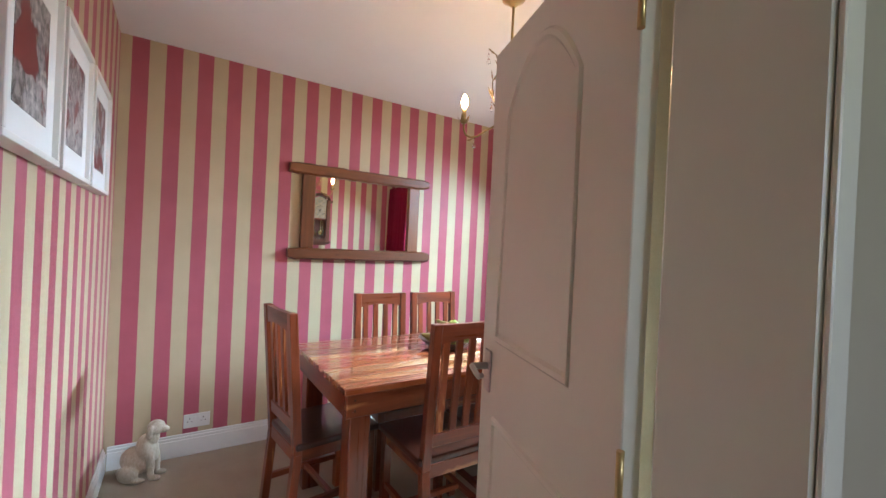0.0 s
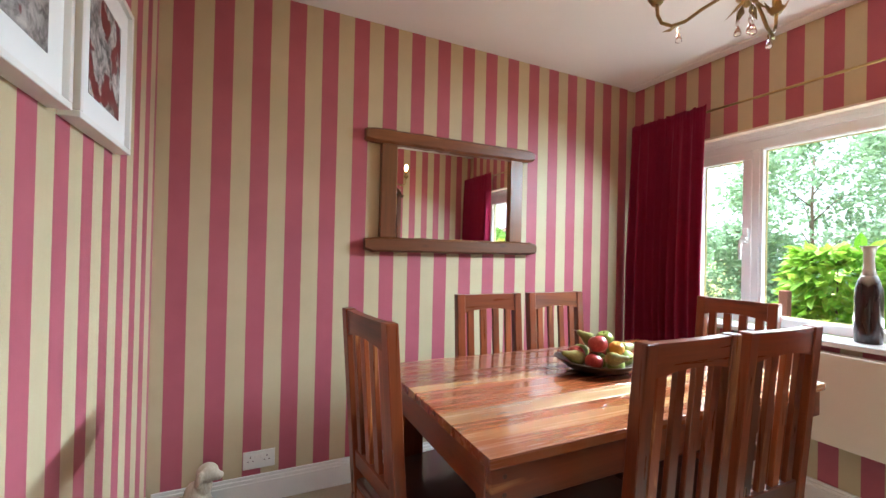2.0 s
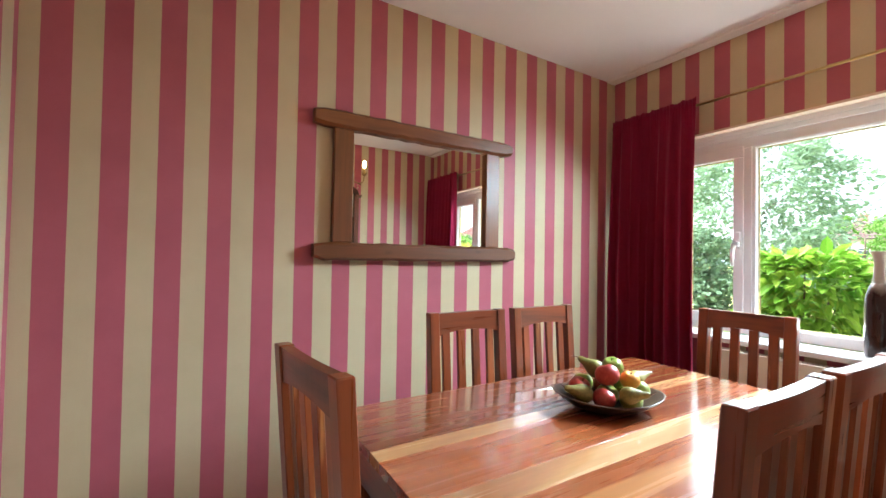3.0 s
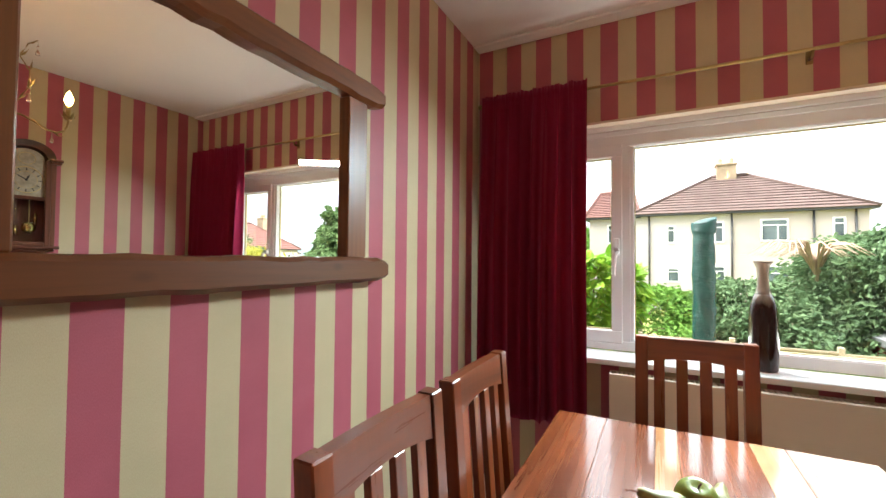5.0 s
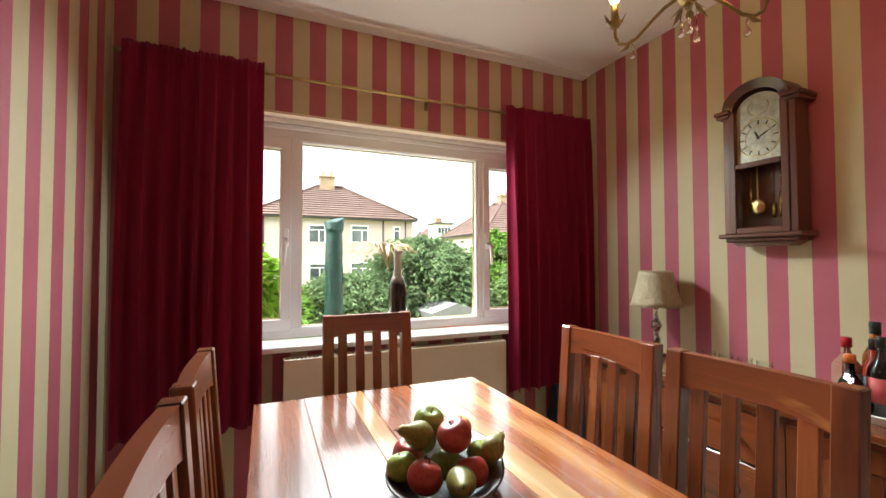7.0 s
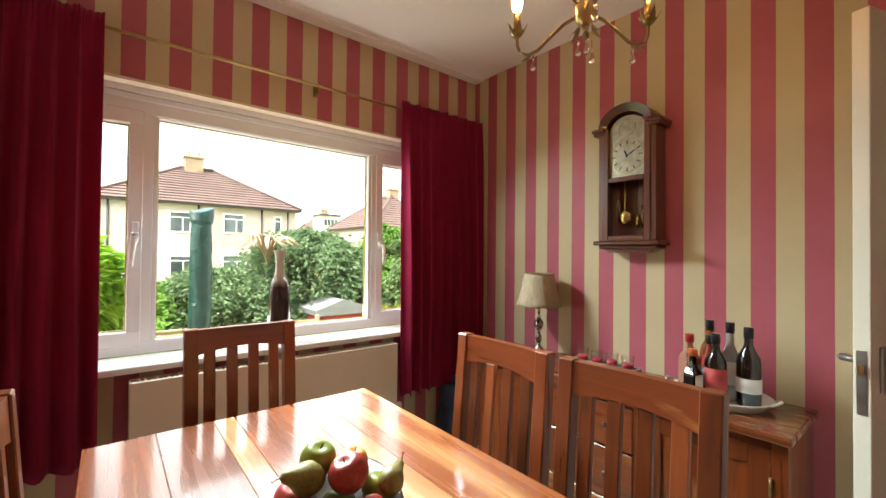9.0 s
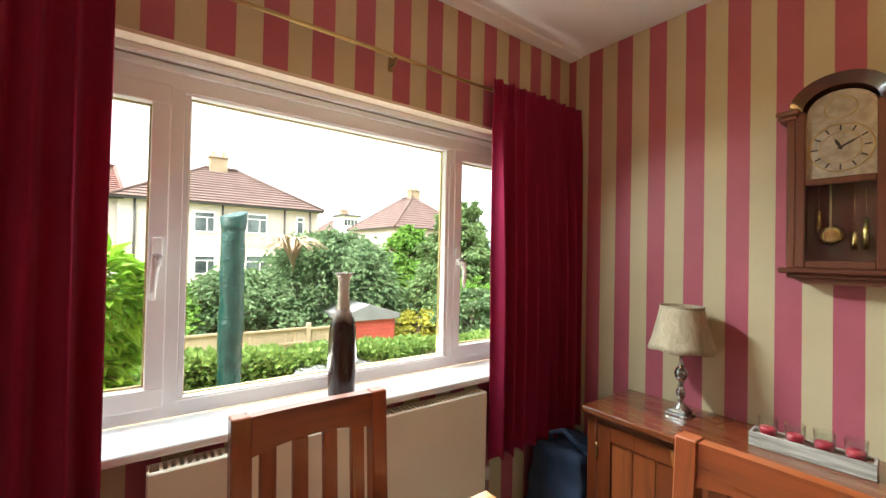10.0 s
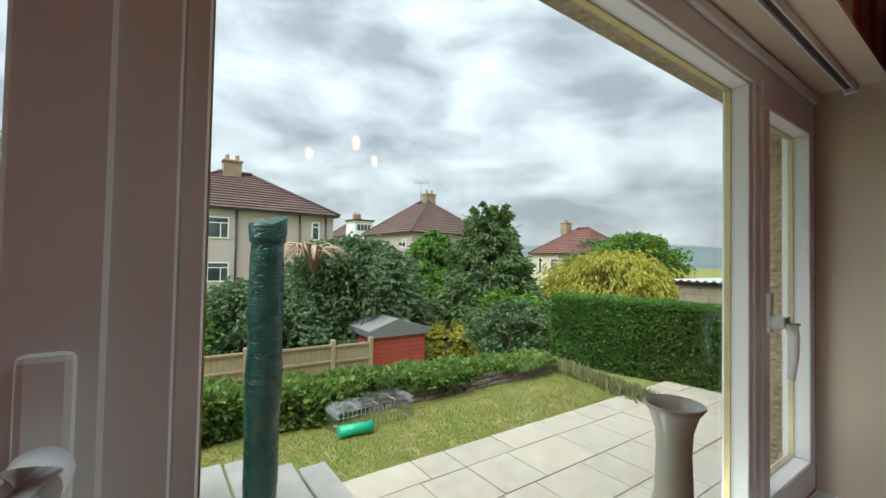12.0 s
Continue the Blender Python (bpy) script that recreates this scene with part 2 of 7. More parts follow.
def wood(name, along, dark, mid, light, rough=0.28, sap=0.62, scale=1.0, coat=0.0, blond=1.0):
    """Lacquered rosewood-like timber; along: 0, 1 or 2, the axis of its grain."""
    m = Mat(name, rough, 0.0, 0.5)
    st = [6.5 * scale] * 3
    st[along] = 0.8 * scale
    v = m.shifted(m.coord(tuple(st)))
    broad = m.noise(v, 1.1, 5, 0.55, 0.9)
    st2 = [34.0 * scale] * 3
    st2[along] = 1.1 * scale
    fine = m.noise(m.shifted(m.coord(tuple(st2))), 1.6, 4, 0.6, 0.4)
    knots = m.voronoi(m.shifted(m.coord(tuple(3.2 * scale if k != along else 1.5 * scale for k in range(3)))), 1.5)
    base = m.ramp(broad, (0.28, dark), (0.47, mid), (sap, mid), (min(0.99, sap + 0.05), light))
    base = m.mix(1.0, base, m.ramp(m.random(), (0.0, (0.6, 0.54, 0.5)), (0.72, (1.1, 1.04, 1.0)), (0.86, (1.15, 1.1, 1.05)), (1.0, (1.15 + 0.55 * blond, 1.1 + 0.8 * blond, 1.05 + 0.95 * blond))), "MULTIPLY")
    base = m.mix(0.38, base, m.ramp(fine, (0.3, (0.4, 0.34, 0.3)), (0.62, (1.1, 1.1, 1.1))), "MULTIPLY")
    kn = m.ramp(knots, (0.0, (0.2, 0.13, 0.1)), (0.07, (1, 1, 1)))
    m.color(m.mix(0.6, base, kn, "MULTIPLY"))
    m.rough_range(fine, rough - 0.06, rough + 0.1)
    if coat:
        m.b.inputs["Coat Weight"].default_value = coat
        m.b.inputs["Coat Roughness"].default_value = 0.1
        m.b.inputs["Coat IOR"].default_value = 1.5 + 0.2 * coat
    return m.bump(fine, 0.04, 0.0004).m


def metal(name, c, rough=0.3):
    m = Mat(name, rough, 1.0)
    v = m.coord()
    n = m.noise(v, 26, 5, 0.65)
    m.color(m.ramp(n, (0.3, tuple(0.72 * x for x in c)), (0.7, c)))
    m.rough_range(n, rough - 0.08, rough + 0.14)
    return m.m


def clear_glass(name, tint=(1, 1, 1), rough=0.0):
    m = Mat(name, rough, 0.0)
    m.b.inputs["Transmission Weight"].default_value = 1.0
    m.b.inputs["IOR"].default_value = 1.45
    m.color(tint)
    return m.m


DARK, MID, LIGHT = (0.055, 0.013, 0.005), (0.21, 0.05, 0.014), (0.46, 0.2, 0.065)
WOOD = [wood("rosewood_x", 0, DARK, MID, LIGHT, coat=0.4), wood("rosewood_y", 1, DARK, MID, LIGHT, coat=0.4), wood("rosewood_z", 2, DARK, MID, LIGHT, coat=0.3)]
TABLE_WOOD = wood("tabletop_timber", 0, (0.075, 0.018, 0.007), (0.27, 0.07, 0.02), (0.46, 0.2, 0.07), 0.25, 0.62, 0.7, 1.0, 0.0)
TABLE_MIXED = wood("tabletop_mixed_timber", 0, (0.12, 0.032, 0.011), (0.27, 0.076, 0.022), (0.45, 0.2, 0.075), 0.25, 0.58, 0.6, 1.0, 0.0)
TABLE_PALE = wood("tabletop_sapwood", 0, (0.28, 0.105, 0.038), (0.46, 0.24, 0.1), (0.55, 0.33, 0.16), 0.24, 0.5, 0.7, 1.0, 0.0)
MIRROR_WOOD = [wood("mirror_timber_x", 0, (0.06, 0.017, 0.005), (0.18, 0.06, 0.016), (0.3, 0.115, 0.034), 0.36, 0.76), None, wood("mirror_timber_z", 2, (0.06, 0.017, 0.005), (0.18, 0.06, 0.016), (0.3, 0.115, 0.034), 0.36, 0.76)]
DARK_WOOD = [wood("mahogany_%s" % a, k, (0.035, 0.012, 0.007), (0.1, 0.03, 0.014), (0.15, 0.05, 0.022), 0.3, 0.85, 1.6, 0.4) for k, a in enumerate("xyz")]
PAPER_N = wallpaper("striped_wallpaper_n", 0, 0.1683, 0.542, 0.5)
PAPER_E = wallpaper("striped_wallpaper_e", 1, 0.165, 3.667, 0.5)
PAPER_S = wallpaper("striped_wallpaper_s", 0, 0.1651, 3.0242, 0.51)
PAPER_W = wallpaper("striped_wallpaper_w", 1, 0.168, 3.0315, 0.51)
WHITE_PAINT = painted("white_gloss_paint", (0.78, 0.76, 0.72), 0.3, 0.03, 0.08, 60)
CREAM_PAINT = painted("cream_wall_paint", (0.72, 0.6, 0.47), 0.6, 0.04, 0.2)
DOOR_PAINT = painted("door_paint", (0.72, 0.67, 0.56), 0.26, 0.03, 0, 40)
CEILING_PAINT = painted("ceiling_paint", (0.8, 0.78, 0.75), 0.8, 0.02, 0.2, 140)
HALL_PAINT = painted("hall_paint", (0.36, 0.31, 0.225), 0.6, 0.04, 0)
UPVC = painted("white_upvc", (0.8, 0.8, 0.8), 0.4, 0.015, 0.03, 40)
RADIATOR_PAINT = painted("radiator_enamel", (0.74, 0.66, 0.54), 0.35, 0.03, 0.05, 60)
PLASTIC = painted("white_plastic", (0.75, 0.73, 0.68), 0.3, 0.02, 0.02, 60)
BRASS = metal("aged_brass", (0.62, 0.46, 0.2), 0.3)
BRONZE = metal("antique_brass", (0.36, 0.26, 0.12), 0.34)
STEEL = metal("satin_nickel", (0.5, 0.48, 0.45), 0.3)
PEWTER = metal("pewter_lamp_metal", (0.42, 0.4, 0.37), 0.24)
GROOVE_SHADE = painted("groove_shade", (0.06, 0.055, 0.05), 0.6, 0.1, 0.05)


def carpet_material():
    m = Mat("beige_carpet", 0.95, 0.0, 0.1)
    v = m.coord()
    pile = m.noise(v, 420, 3, 0.7)
    soft = m.noise(v, 4, 5, 0.6)
    m.color(m.mix(0.4, m.ramp(soft, (0.3, (0.36, 0.3, 0.22)), (0.7, (0.45, 0.38, 0.29))), m.ramp(pile, (0.3, (0.26, 0.21, 0.15)), (0.7, (0.55, 0.47, 0.37)))))
    return m.bump(pile, 0.8, 0.004).m


def curtain_material():
    m = Mat("burgundy_velvet", 0.85, 0.0, 0.2)
    v = m.coord((1, 1, 0.35))
    n = m.noise(v, 160, 4, 0.65)
    b = m.noise(v, 7, 4)
    c = m.mix(0.35, m.ramp(b, (0.3, (0.19, 0.006, 0.034)), (0.7, (0.3, 0.01, 0.052))), m.ramp(n, (0.3, (0.14, 0.005, 0.026)), (0.7, (0.34, 0.015, 0.06))))
    m.color(c)
    m.b.inputs["Sheen Weight"].default_value = 0.55
    m.b.inputs["Sheen Tint"].default_value = (0.7, 0.15, 0.25, 1)
    m.bump(n, 0.3, 0.001)
    # daylight glows through the cloth
    tr = m.n.new("ShaderNodeBsdfTranslucent")
    tr.inputs["Color"].default_value = (0.42, 0.006, 0.04, 1)
    mx = m.n.new("ShaderNodeMixShader")
    mx.inputs[0].default_value = 0.22
    m.l.new(m.b.outputs[0], mx.inputs[1])
    m.l.new(tr.outputs[0], mx.inputs[2])
    m.l.new(mx.outputs[0], m.n["Material Output"].inputs["Surface"])
    return m.m


CARPET = carpet_material()
CURTAIN = curtain_material()

# ---- the room: x to the window, y to the mirror wall ----
X0, X1, Y0, Y1, CEIL = 0.572, 3.65, 1.85, 4.5, 2.55
structure("floor", boxes((X0 - 0.25, -0.6, -0.12, X1 + 0.2, Y1 + 0.2, 0.0)), CARPET, "beige cut-pile carpet over the whole floor", "floor")
structure("ceiling", boxes((X0 - 0.25, -0.6, CEIL, X1 + 0.36, Y1 + 0.25, CEIL + 0.12)), CEILING_PAINT, "plain white painted plaster ceiling", "ceiling")
structure("wall_north", boxes((X0 - 0.25, Y1, 0, X1, Y1 + 0.25, CEIL)), PAPER_N, "wall papered in red and gold-beige stripes", "wall")
structure("wall_west", boxes((X0 - 0.25, 1.74, 0, X0, Y1, CEIL)), PAPER_W, "wall papered in red and gold-beige stripes", "wall")
WIN = (2.105, 4.14, 0.87, 2.045)
structure("wall_east", boxes((X1, Y0 - 0.24, 0, X1 + 0.2, WIN[0], CEIL), (X1, WIN[1], 0, X1 + 0.2, Y1 + 0.25, CEIL), (X1, WIN[0], 0, X1 + 0.2, WIN[1], WIN[2] - 0.03), (X1, WIN[0], WIN[3], X1 + 0.2, WIN[1], CEIL)), PAPER_E, "striped papered wall round the wide window", "wall")
structure("wall_south", boxes((1.54, Y0 - 0.22, 0, X1, Y0, CEIL), (X0, Y0 - 0.1, 2.06, 1.54, Y0, CEIL), (X0, Y0 - 0.1, 0, 0.73, Y0, 2.06)), PAPER_S, "wall papered in red and gold-beige stripes", "wall")

# window reveal, painted
structure("trim_reveal", boxes((X1 - 0.003, WIN[0] - 0.004, WIN[3] - 0.012, X1 + 0.149, WIN[1] + 0.004, WIN[3]), (X1 - 0.003, WIN[0], WIN[2], X1 + 0.149, WIN[0] + 0.012, WIN[3] - 0.012), (X1 - 0.003, WIN[1] - 0.012, WIN[2], X1 + 0.149, WIN[1], WIN[3] - 0.012)), CREAM_PAINT, "pinkish cream painted window reveal", "trim")


def pebbledash():
    m = Mat("pebbledash", 0.9, 0.0, 0.2)
    v = m.coord()
    p = m.voronoi(v, 62)
    n = m.noise(v, 9, 5)
    m.color(m.mix(0.5, m.ramp(p, (0.1, (0.5, 0.4, 0.28)), (0.6, (0.26, 0.19, 0.12))), m.ramp(n, (0.3, (0.34, 0.26, 0.17)), (0.7, (0.55, 0.45, 0.33)))))
    return m.bump(p, 0.9, 0.012).m


PEBBLE = pebbledash()
XO = X1 + 0.2
structure("wall_outer", boxes((XO, -0.9, -1.0, XO + 0.12, WIN[0] - 0.085, 5.4), (XO, WIN[1] + 0.085, -1.0, XO + 0.12, 9.0, 5.4), (XO, WIN[0] - 0.085, -1.0, XO + 0.12, WIN[1] + 0.085, WIN[2] - 0.04), (XO, WIN[0] - 0.085, WIN[3] - 0.03, XO + 0.12, WIN[1] + 0.085, 5.4)), PEBBLE, "tan pebbledash outer skin of the house", "wall")
structure("wall_outer_back", boxes((-3.0, 8.86, -1.0, XO, 9.0, 5.4), (-3.0, -0.9, -1.0, 1.0, -0.752, 5.4), (1.9, -0.9, -1.0, XO, -0.752, 5.4), (1.0, -0.9, 2.15, 1.9, -0.752, 5.4), (1.0, -0.9, -1.0, 1.9, -0.752, 1.2), (-3.0, -0.752, -1.0, -2.86, 8.86, 5.4)), PEBBLE, "plain pebbledash sides of the house", "wall")
structure("roof_slab", boxes((-3.0, -0.9, 5.4, XO + 0.3, 9.0, 5.55)), CEILING_PAINT, "plain upper storey cover above the rooms", "roof")

structure("trim_cornice", boxes((X1 - 0.085, Y0 + 0.004, CEIL - 0.012, X1 - 0.004, Y1 - 0.004, CEIL + 0.004), bevel=0.003), CEILING_PAINT, "shallow plaster band where the ceiling meets the wall", "trim")
# skirting boards, with a moulded top
def skirting(name, x0, y0, x1, y1, nx, ny):
    bm = bmesh.new()
    for h0, h1, d in ((0.0, 0.105, 0.018), (0.105, 0.122, 0.014), (0.122, 0.138, 0.008)):
        box(bm, min(x0, x1 + nx * d, x1, x0 + nx * d), min(y0, y1 + ny * d, y1, y0 + ny * d), h0, max(x0, x1, x0 + nx * d, x1 + nx * d), max(y0, y1, y0 + ny * d, y1 + ny * d), h1, 0.002)
    structure(name, bm, WHITE_PAINT, "white gloss painted moulded skirting board", "baseboard")


skirting("baseboard_north", X0 + 0.02, Y1, X1, Y1, 0, -1)
skirting("baseboard_west", X0, Y0 - 0.1, X0, Y1 - 0.02, 1, 0)
skirting("baseboard_east", X1, Y0 + 0.02, X1, Y1 - 0.02, -1, 0)
skirting("baseboard_south", 1.46, Y0, X1 - 0.02, Y0, 0, 1)

# hall behind the doorway
structure("wall_hall", boxes((1.54, 1.605, 0, 2.9, 1.63, CEIL), (2.9, -0.6, 0, 3.05, 1.606, CEIL), (X0 - 0.25, -0.75, 0, 1.0, -0.6, CEIL), (1.9, -0.75, 0, 3.05, -0.6, CEIL), (1.0, -0.75, 2.15, 1.9, -0.6, CEIL), (1.0, -0.75, 0, 1.9, -0.6, 1.2), (X0 - 0.37, -0.75, 0, X0 - 0.25, 1.9, CEIL), (X0 - 0.25, 1.62, 0, 0.7, 1.74, 2.06), (X0 - 0.02, 1.62, 2.06, 1.54, 1.75, CEIL)), HALL_PAINT, "plain olive-beige painted hall wall", "wall")
structure("trim_door_lining", boxes((1.475, 1.606, 0, 1.54, 1.785, 2.06), (0.70, 1.62, 0, 0.73, 1.75, 2.06), (0.73, 1.625, 2.01, 1.475, 1.785, 2.06), bevel=0.004), DOOR_PAINT, "cream painted door lining", "trim")
structure("trim_architrave", boxes((1.477, 1.597, 0, 1.545, 1.6045, 2.07), bevel=0.002), DOOR_PAINT, "cream painted door architrave", "trim")


def door():
    """The panelled door, standing open into the room; local x runs from the hinge to the free edge."""
    w, h, t = 0.61, 1.95, 0.036
    ang = math.degrees(math.atan2(2.39 - 1.817, 1.648 - 1.452))
    d = thing("door_1", "cream moulded panel door standing open", "door", pose(1.456, 1.82, 0.012, 0, 0, ang))
    d["kind"] = "structure"
    part("slab", boxes((0, -t, 0, w, 0, h), bevel=0.002), DOOR_PAINT, d)
    lock = part("lock_plate", boxes((w - 0.001, -0.028, 0.93, w + 0.002, -0.008, 1.09)), STEEL, d, "brushed steel latch plate")
    part("latch", boxes((w + 0.002, -0.024, 1.03, w + 0.012, -0.012, 1.055), bevel=0.003), BRASS, lock, "brass latch tongue")

    def moulding(pts, r):
        bm = bmesh.new()
        n = len(pts)
        for sgn in (1, -1):
            y = 0.0 if sgn > 0 else -t
            ring = []
            for (x, z) in pts:
                cx, cz = sum(p[0] for p in pts) / n, sum(p[1] for p in pts) / n
                dx, dz = cx - x, cz - z
                l = math.hypot(dx, dz)
                dx, dz = dx / l, dz / l
                ring.append([bm.verts.new((x + dx * k * r, y + sgn * hh, z + dz * k * r)) for k, hh in ((0, 0.0), (0.25, 0.006), (0.7, 0.006), (1.0, 0.0))])
            for k in range(n):
                a, b = ring[k], ring[(k + 1) % n]
                for j in range(3):
                    bm.faces.new((a[j], b[j], b[j + 1], a[j + 1]))
        bmesh.ops.recalc_face_normals(bm, faces=bm.faces)
        return bm
    x0, x1 = 0.15, 0.51
    mid = (x0 + x1) / 2
    top = []
    for k in range(17):
        u = 1 - 2 * k / 16
        top.append((mid + u * (x1 - x0) / 2, 1.73 + 0.15 * (1 - abs(u) ** 2.2)))
    part("panel_moulding", moulding([(x0, 1.13), (x1, 1.13)] + top, 0.026), DOOR_PAINT, d)
    part("panel_moulding", moulding([(x0 + 0.06, 0.19), (x1 - 0.06, 0.19), (x1, 0.25), (x1, 0.93), (x0, 0.93), (x0, 0.25)], 0.026), DOOR_PAINT, d)
    for sgn in (1, -1):
        y0 = 0.0 if sgn > 0 else -t
        hd = part("door_handle", boxes((w - 0.075, min(y0, y0 + sgn * 0.007), 0.985, w - 0.033, max(y0, y0 + sgn * 0.007), 1.1), bevel=0.002), STEEL, d, "satin nickel lever handle on a plate")
        bm = bmesh.new()
        x = w - 0.054
        tube(bm, (x, y0, 1.055), (x, y0 + sgn * 0.05, 1.055), 0.011, 0.009)
        pipe(bm, [(x, y0 + sgn * 0.05, 1.055), (x - 0.02, y0 + sgn * 0.054, 1.056), (x - 0.045, y0 + sgn * 0.054, 1.05), (x - 0.068, y0 + sgn * 0.054, 1.046), (x - 0.082, y0 + sgn * 0.05, 1.054)], 0.008, 10, 0.007)
        part("lever", bm, STEEL, hd)
    for z in (0.22, 1.0, 1.72):
        bm = bmesh.new()
        tube(bm, (-0.004, 0.004, z), (-0.004, 0.004, z + 0.09), 0.006)
        part("hinge", bm, BRASS, d, "small brass butt hinge")
    return d


door()


# ---- window ----
def window():
    xa, xb = X1 + 0.15, X1 + 0.215
    y0, y1, z0, z1 = WIN[0] + 0.012, WIN[1] - 0.012, WIN[2] + 0.004, WIN[3] - 0.013
    w = thing("window_1", "wide white plastic three-light window", "window")
    w["kind"] = "structure"
    fr = bmesh.new()
    box(fr, xa, y0, z0, xb, y1, z0 + 0.05, 0.002)
    box(fr, xa, y0, z1 - 0.085, xb, y1, z1, 0.002)
    box(fr, xa, y0, z0 + 0.05, xb, y0 + 0.05, z1 - 0.085, 0.002)
    box(fr, xa, y1 - 0.05, z0 + 0.05, xb, y1, z1 - 0.085, 0.002)
    for a, b in ((2.556, 2.59), (3.705, 3.746)):
        box(fr, xa, a, z0 + 0.05, xb, b, z1 - 0.085, 0.002)
    box(fr, xa - 0.012, y0, z1 - 0.03, xa, y1, z1 - 0.004, 0.003)
    part("window_frame", fr, UPVC, w)
    zt, zb = z1 - 0.085, z0 + 0.05

    def bead(ya, yb, za, zc, d):
        bm = bmesh.new()
        x0, x1 = xa + 0.006, xb - 0.004
        box(bm, x0, ya, za, x1, yb, za + d, 0.002)
        box(bm, x0, ya, zc - d, x1, yb, zc, 0.002)
        box(bm, x0, ya, za + d, x1, ya + d, zc - d, 0.002)
        box(bm, x0, yb - d, za + d, x1, yb, zc - d, 0.002)
        return bm

    def pane(ya, yb, za, zc, parent):
        bm = boxes((xa + 0.034, ya, za, xa + 0.038, yb, zc))
        p = part("pane", bm, PANE, parent, "clear window glass")
        p.visible_shadow = False
        return p
    part("glazing_bead", bead(2.59, 3.705, zb - 0.012, zt + 0.012, 0.018), UPVC, w)
    pane(2.606, 3.689, zb + 0.004, zt - 0.004, w)
    for a, b, d, hy, sgn in ((y0 + 0.025, 2.56, 0.046, 2.538, -1), (3.743, y1 - 0.025, 0.052, 3.77, 1)):
        xs0, xs1 = xa - 0.006, xb - 0.012
        bm = bmesh.new()
        za, zc = zb - 0.012, zt + 0.012
        box(bm, xs0, a, za, xs1, b, za + d + 0.012, 0.003)
        box(bm, xs0, a, zc - d - 0.012, xs1, b, zc, 0.003)
        box(bm, xs0, a, za + d + 0.012, xs1, a + d, zc - d - 0.012, 0.003)
        box(bm, xs0, b - d, za + d + 0.012, xs1, b, zc - d - 0.012, 0.003)
        c = part("casement", bm, UPVC, w)
        bm = boxes((xs0 + 0.03, a + d - 0.004, za + d + 0.008, xs0 + 0.034, b - d + 0.004, zc - d - 0.008))
        p = part("pane", bm, PANE, c, "clear window glass")
        p.visible_shadow = False
        # gold spacer bar round the sealed unit
        bm = bmesh.new()
        for q in ((a + d, za + d + 0.012, a + d + 0.006, zc - d - 0.012), (b - d - 0.006, za + d + 0.012, b - d, zc - d - 0.012), (a + d, za + d + 0.012, b - d, za + d + 0.018), (a + d, zc - d - 0.018, b - d, zc - d - 0.012)):
            box(bm, xs0 + 0.038, q[0], q[1], xs0 + 0.05, q[2], q[3])
        part("spacer_bar", bm, SPACER, c, "gold-coloured spacer bar")
        h = part("window_handle", boxes((xs0 - 0.011, hy - 0.014, 1.365, xs0, hy + 0.014, 1.462), bevel=0.005, segs=2), UPVC, c, "white lever window handle")
        bm = bmesh.new()
        tube(bm, (xs0 - 0.011, hy, 1.392), (xs0 - 0.036, hy, 1.392), 0.016, 0.0135, 16)
        pipe(bm, [(xs0 - 0.036, hy, 1.404), (xs0 - 0.045, hy + sgn * 0.002, 1.39), (xs0 - 0.049, hy + sgn * 0.006, 1.36), (xs0 - 0.048, hy + sgn * 0.009, 1.32), (xs0 - 0.042, hy + sgn * 0.011, 1.265)], 0.014, 12, 0.008)
        part("lever", bm, UPVC, h)
        bm = bmesh.new()
        tube(bm, (xs0 - 0.03, hy, 1.392), (xs0 - 0.061, hy, 1.392), 0.003)
        part("lock_button", bm, STEEL, h, "steel lock button")
    bm = bmesh.new()
    for q in ((2.606, zb + 0.004, 2.613, zt - 0.004), (3.682, zb + 0.004, 3.689, zt - 0.004), (2.613, zb + 0.004, 3.682, zb + 0.011), (2.613, zt - 0.011, 3.682, zt - 0.004)):
        box(bm, xa + 0.042, q[0], q[1], xa + 0.054, q[2], q[3])
    part("spacer_bar", bm, SPACER, w, "gold-coloured spacer bar")
    sill = boxes((3.575, WIN[0] - 0.02, WIN[2] - 0.026, X1, WIN[1] + 0.02, WIN[2] + 0.002), (X1, WIN[0], WIN[2] - 0.026, xa, WIN[1], WIN[2] + 0.002), bevel=0.006, segs=2)
    part("window_sill", sill, UPVC, w, "white gloss window sill")
    return w


def pane_material():
    """Clean float glass: lets light straight through and mirrors a little at a slant."""
    m = Mat("window_pane", 0.0)
    n, l = m.n, m.l
    out = n["Material Output"]
    tr = n.new("ShaderNodeBsdfTransparent")
    tr.inputs["Color"].default_value = (0.95, 0.97, 0.96, 1)
    gl = n.new("ShaderNodeBsdfGlossy")
    gl.inputs["Roughness"].default_value = 0.0
    lw = n.new("ShaderNodeLayerWeight")
    lw.inputs["Blend"].default_value = 0.5
    mx = n.new("ShaderNodeMixShader")
    l.new(m.math("ADD", 0.022, m.math("MULTIPLY", 0.6, m.math("POWER", lw.outputs["Facing"], 4.5))), mx.inputs[0])
    l.new(tr.outputs[0], mx.inputs[1])
    l.new(gl.outputs[0], mx.inputs[2])
    l.new(mx.outputs[0], out.inputs["Surface"])
    return m.m


PANE = pane_material()
SPACER = metal("gold_spacer", (0.6, 0.48, 0.22), 0.45)
window()


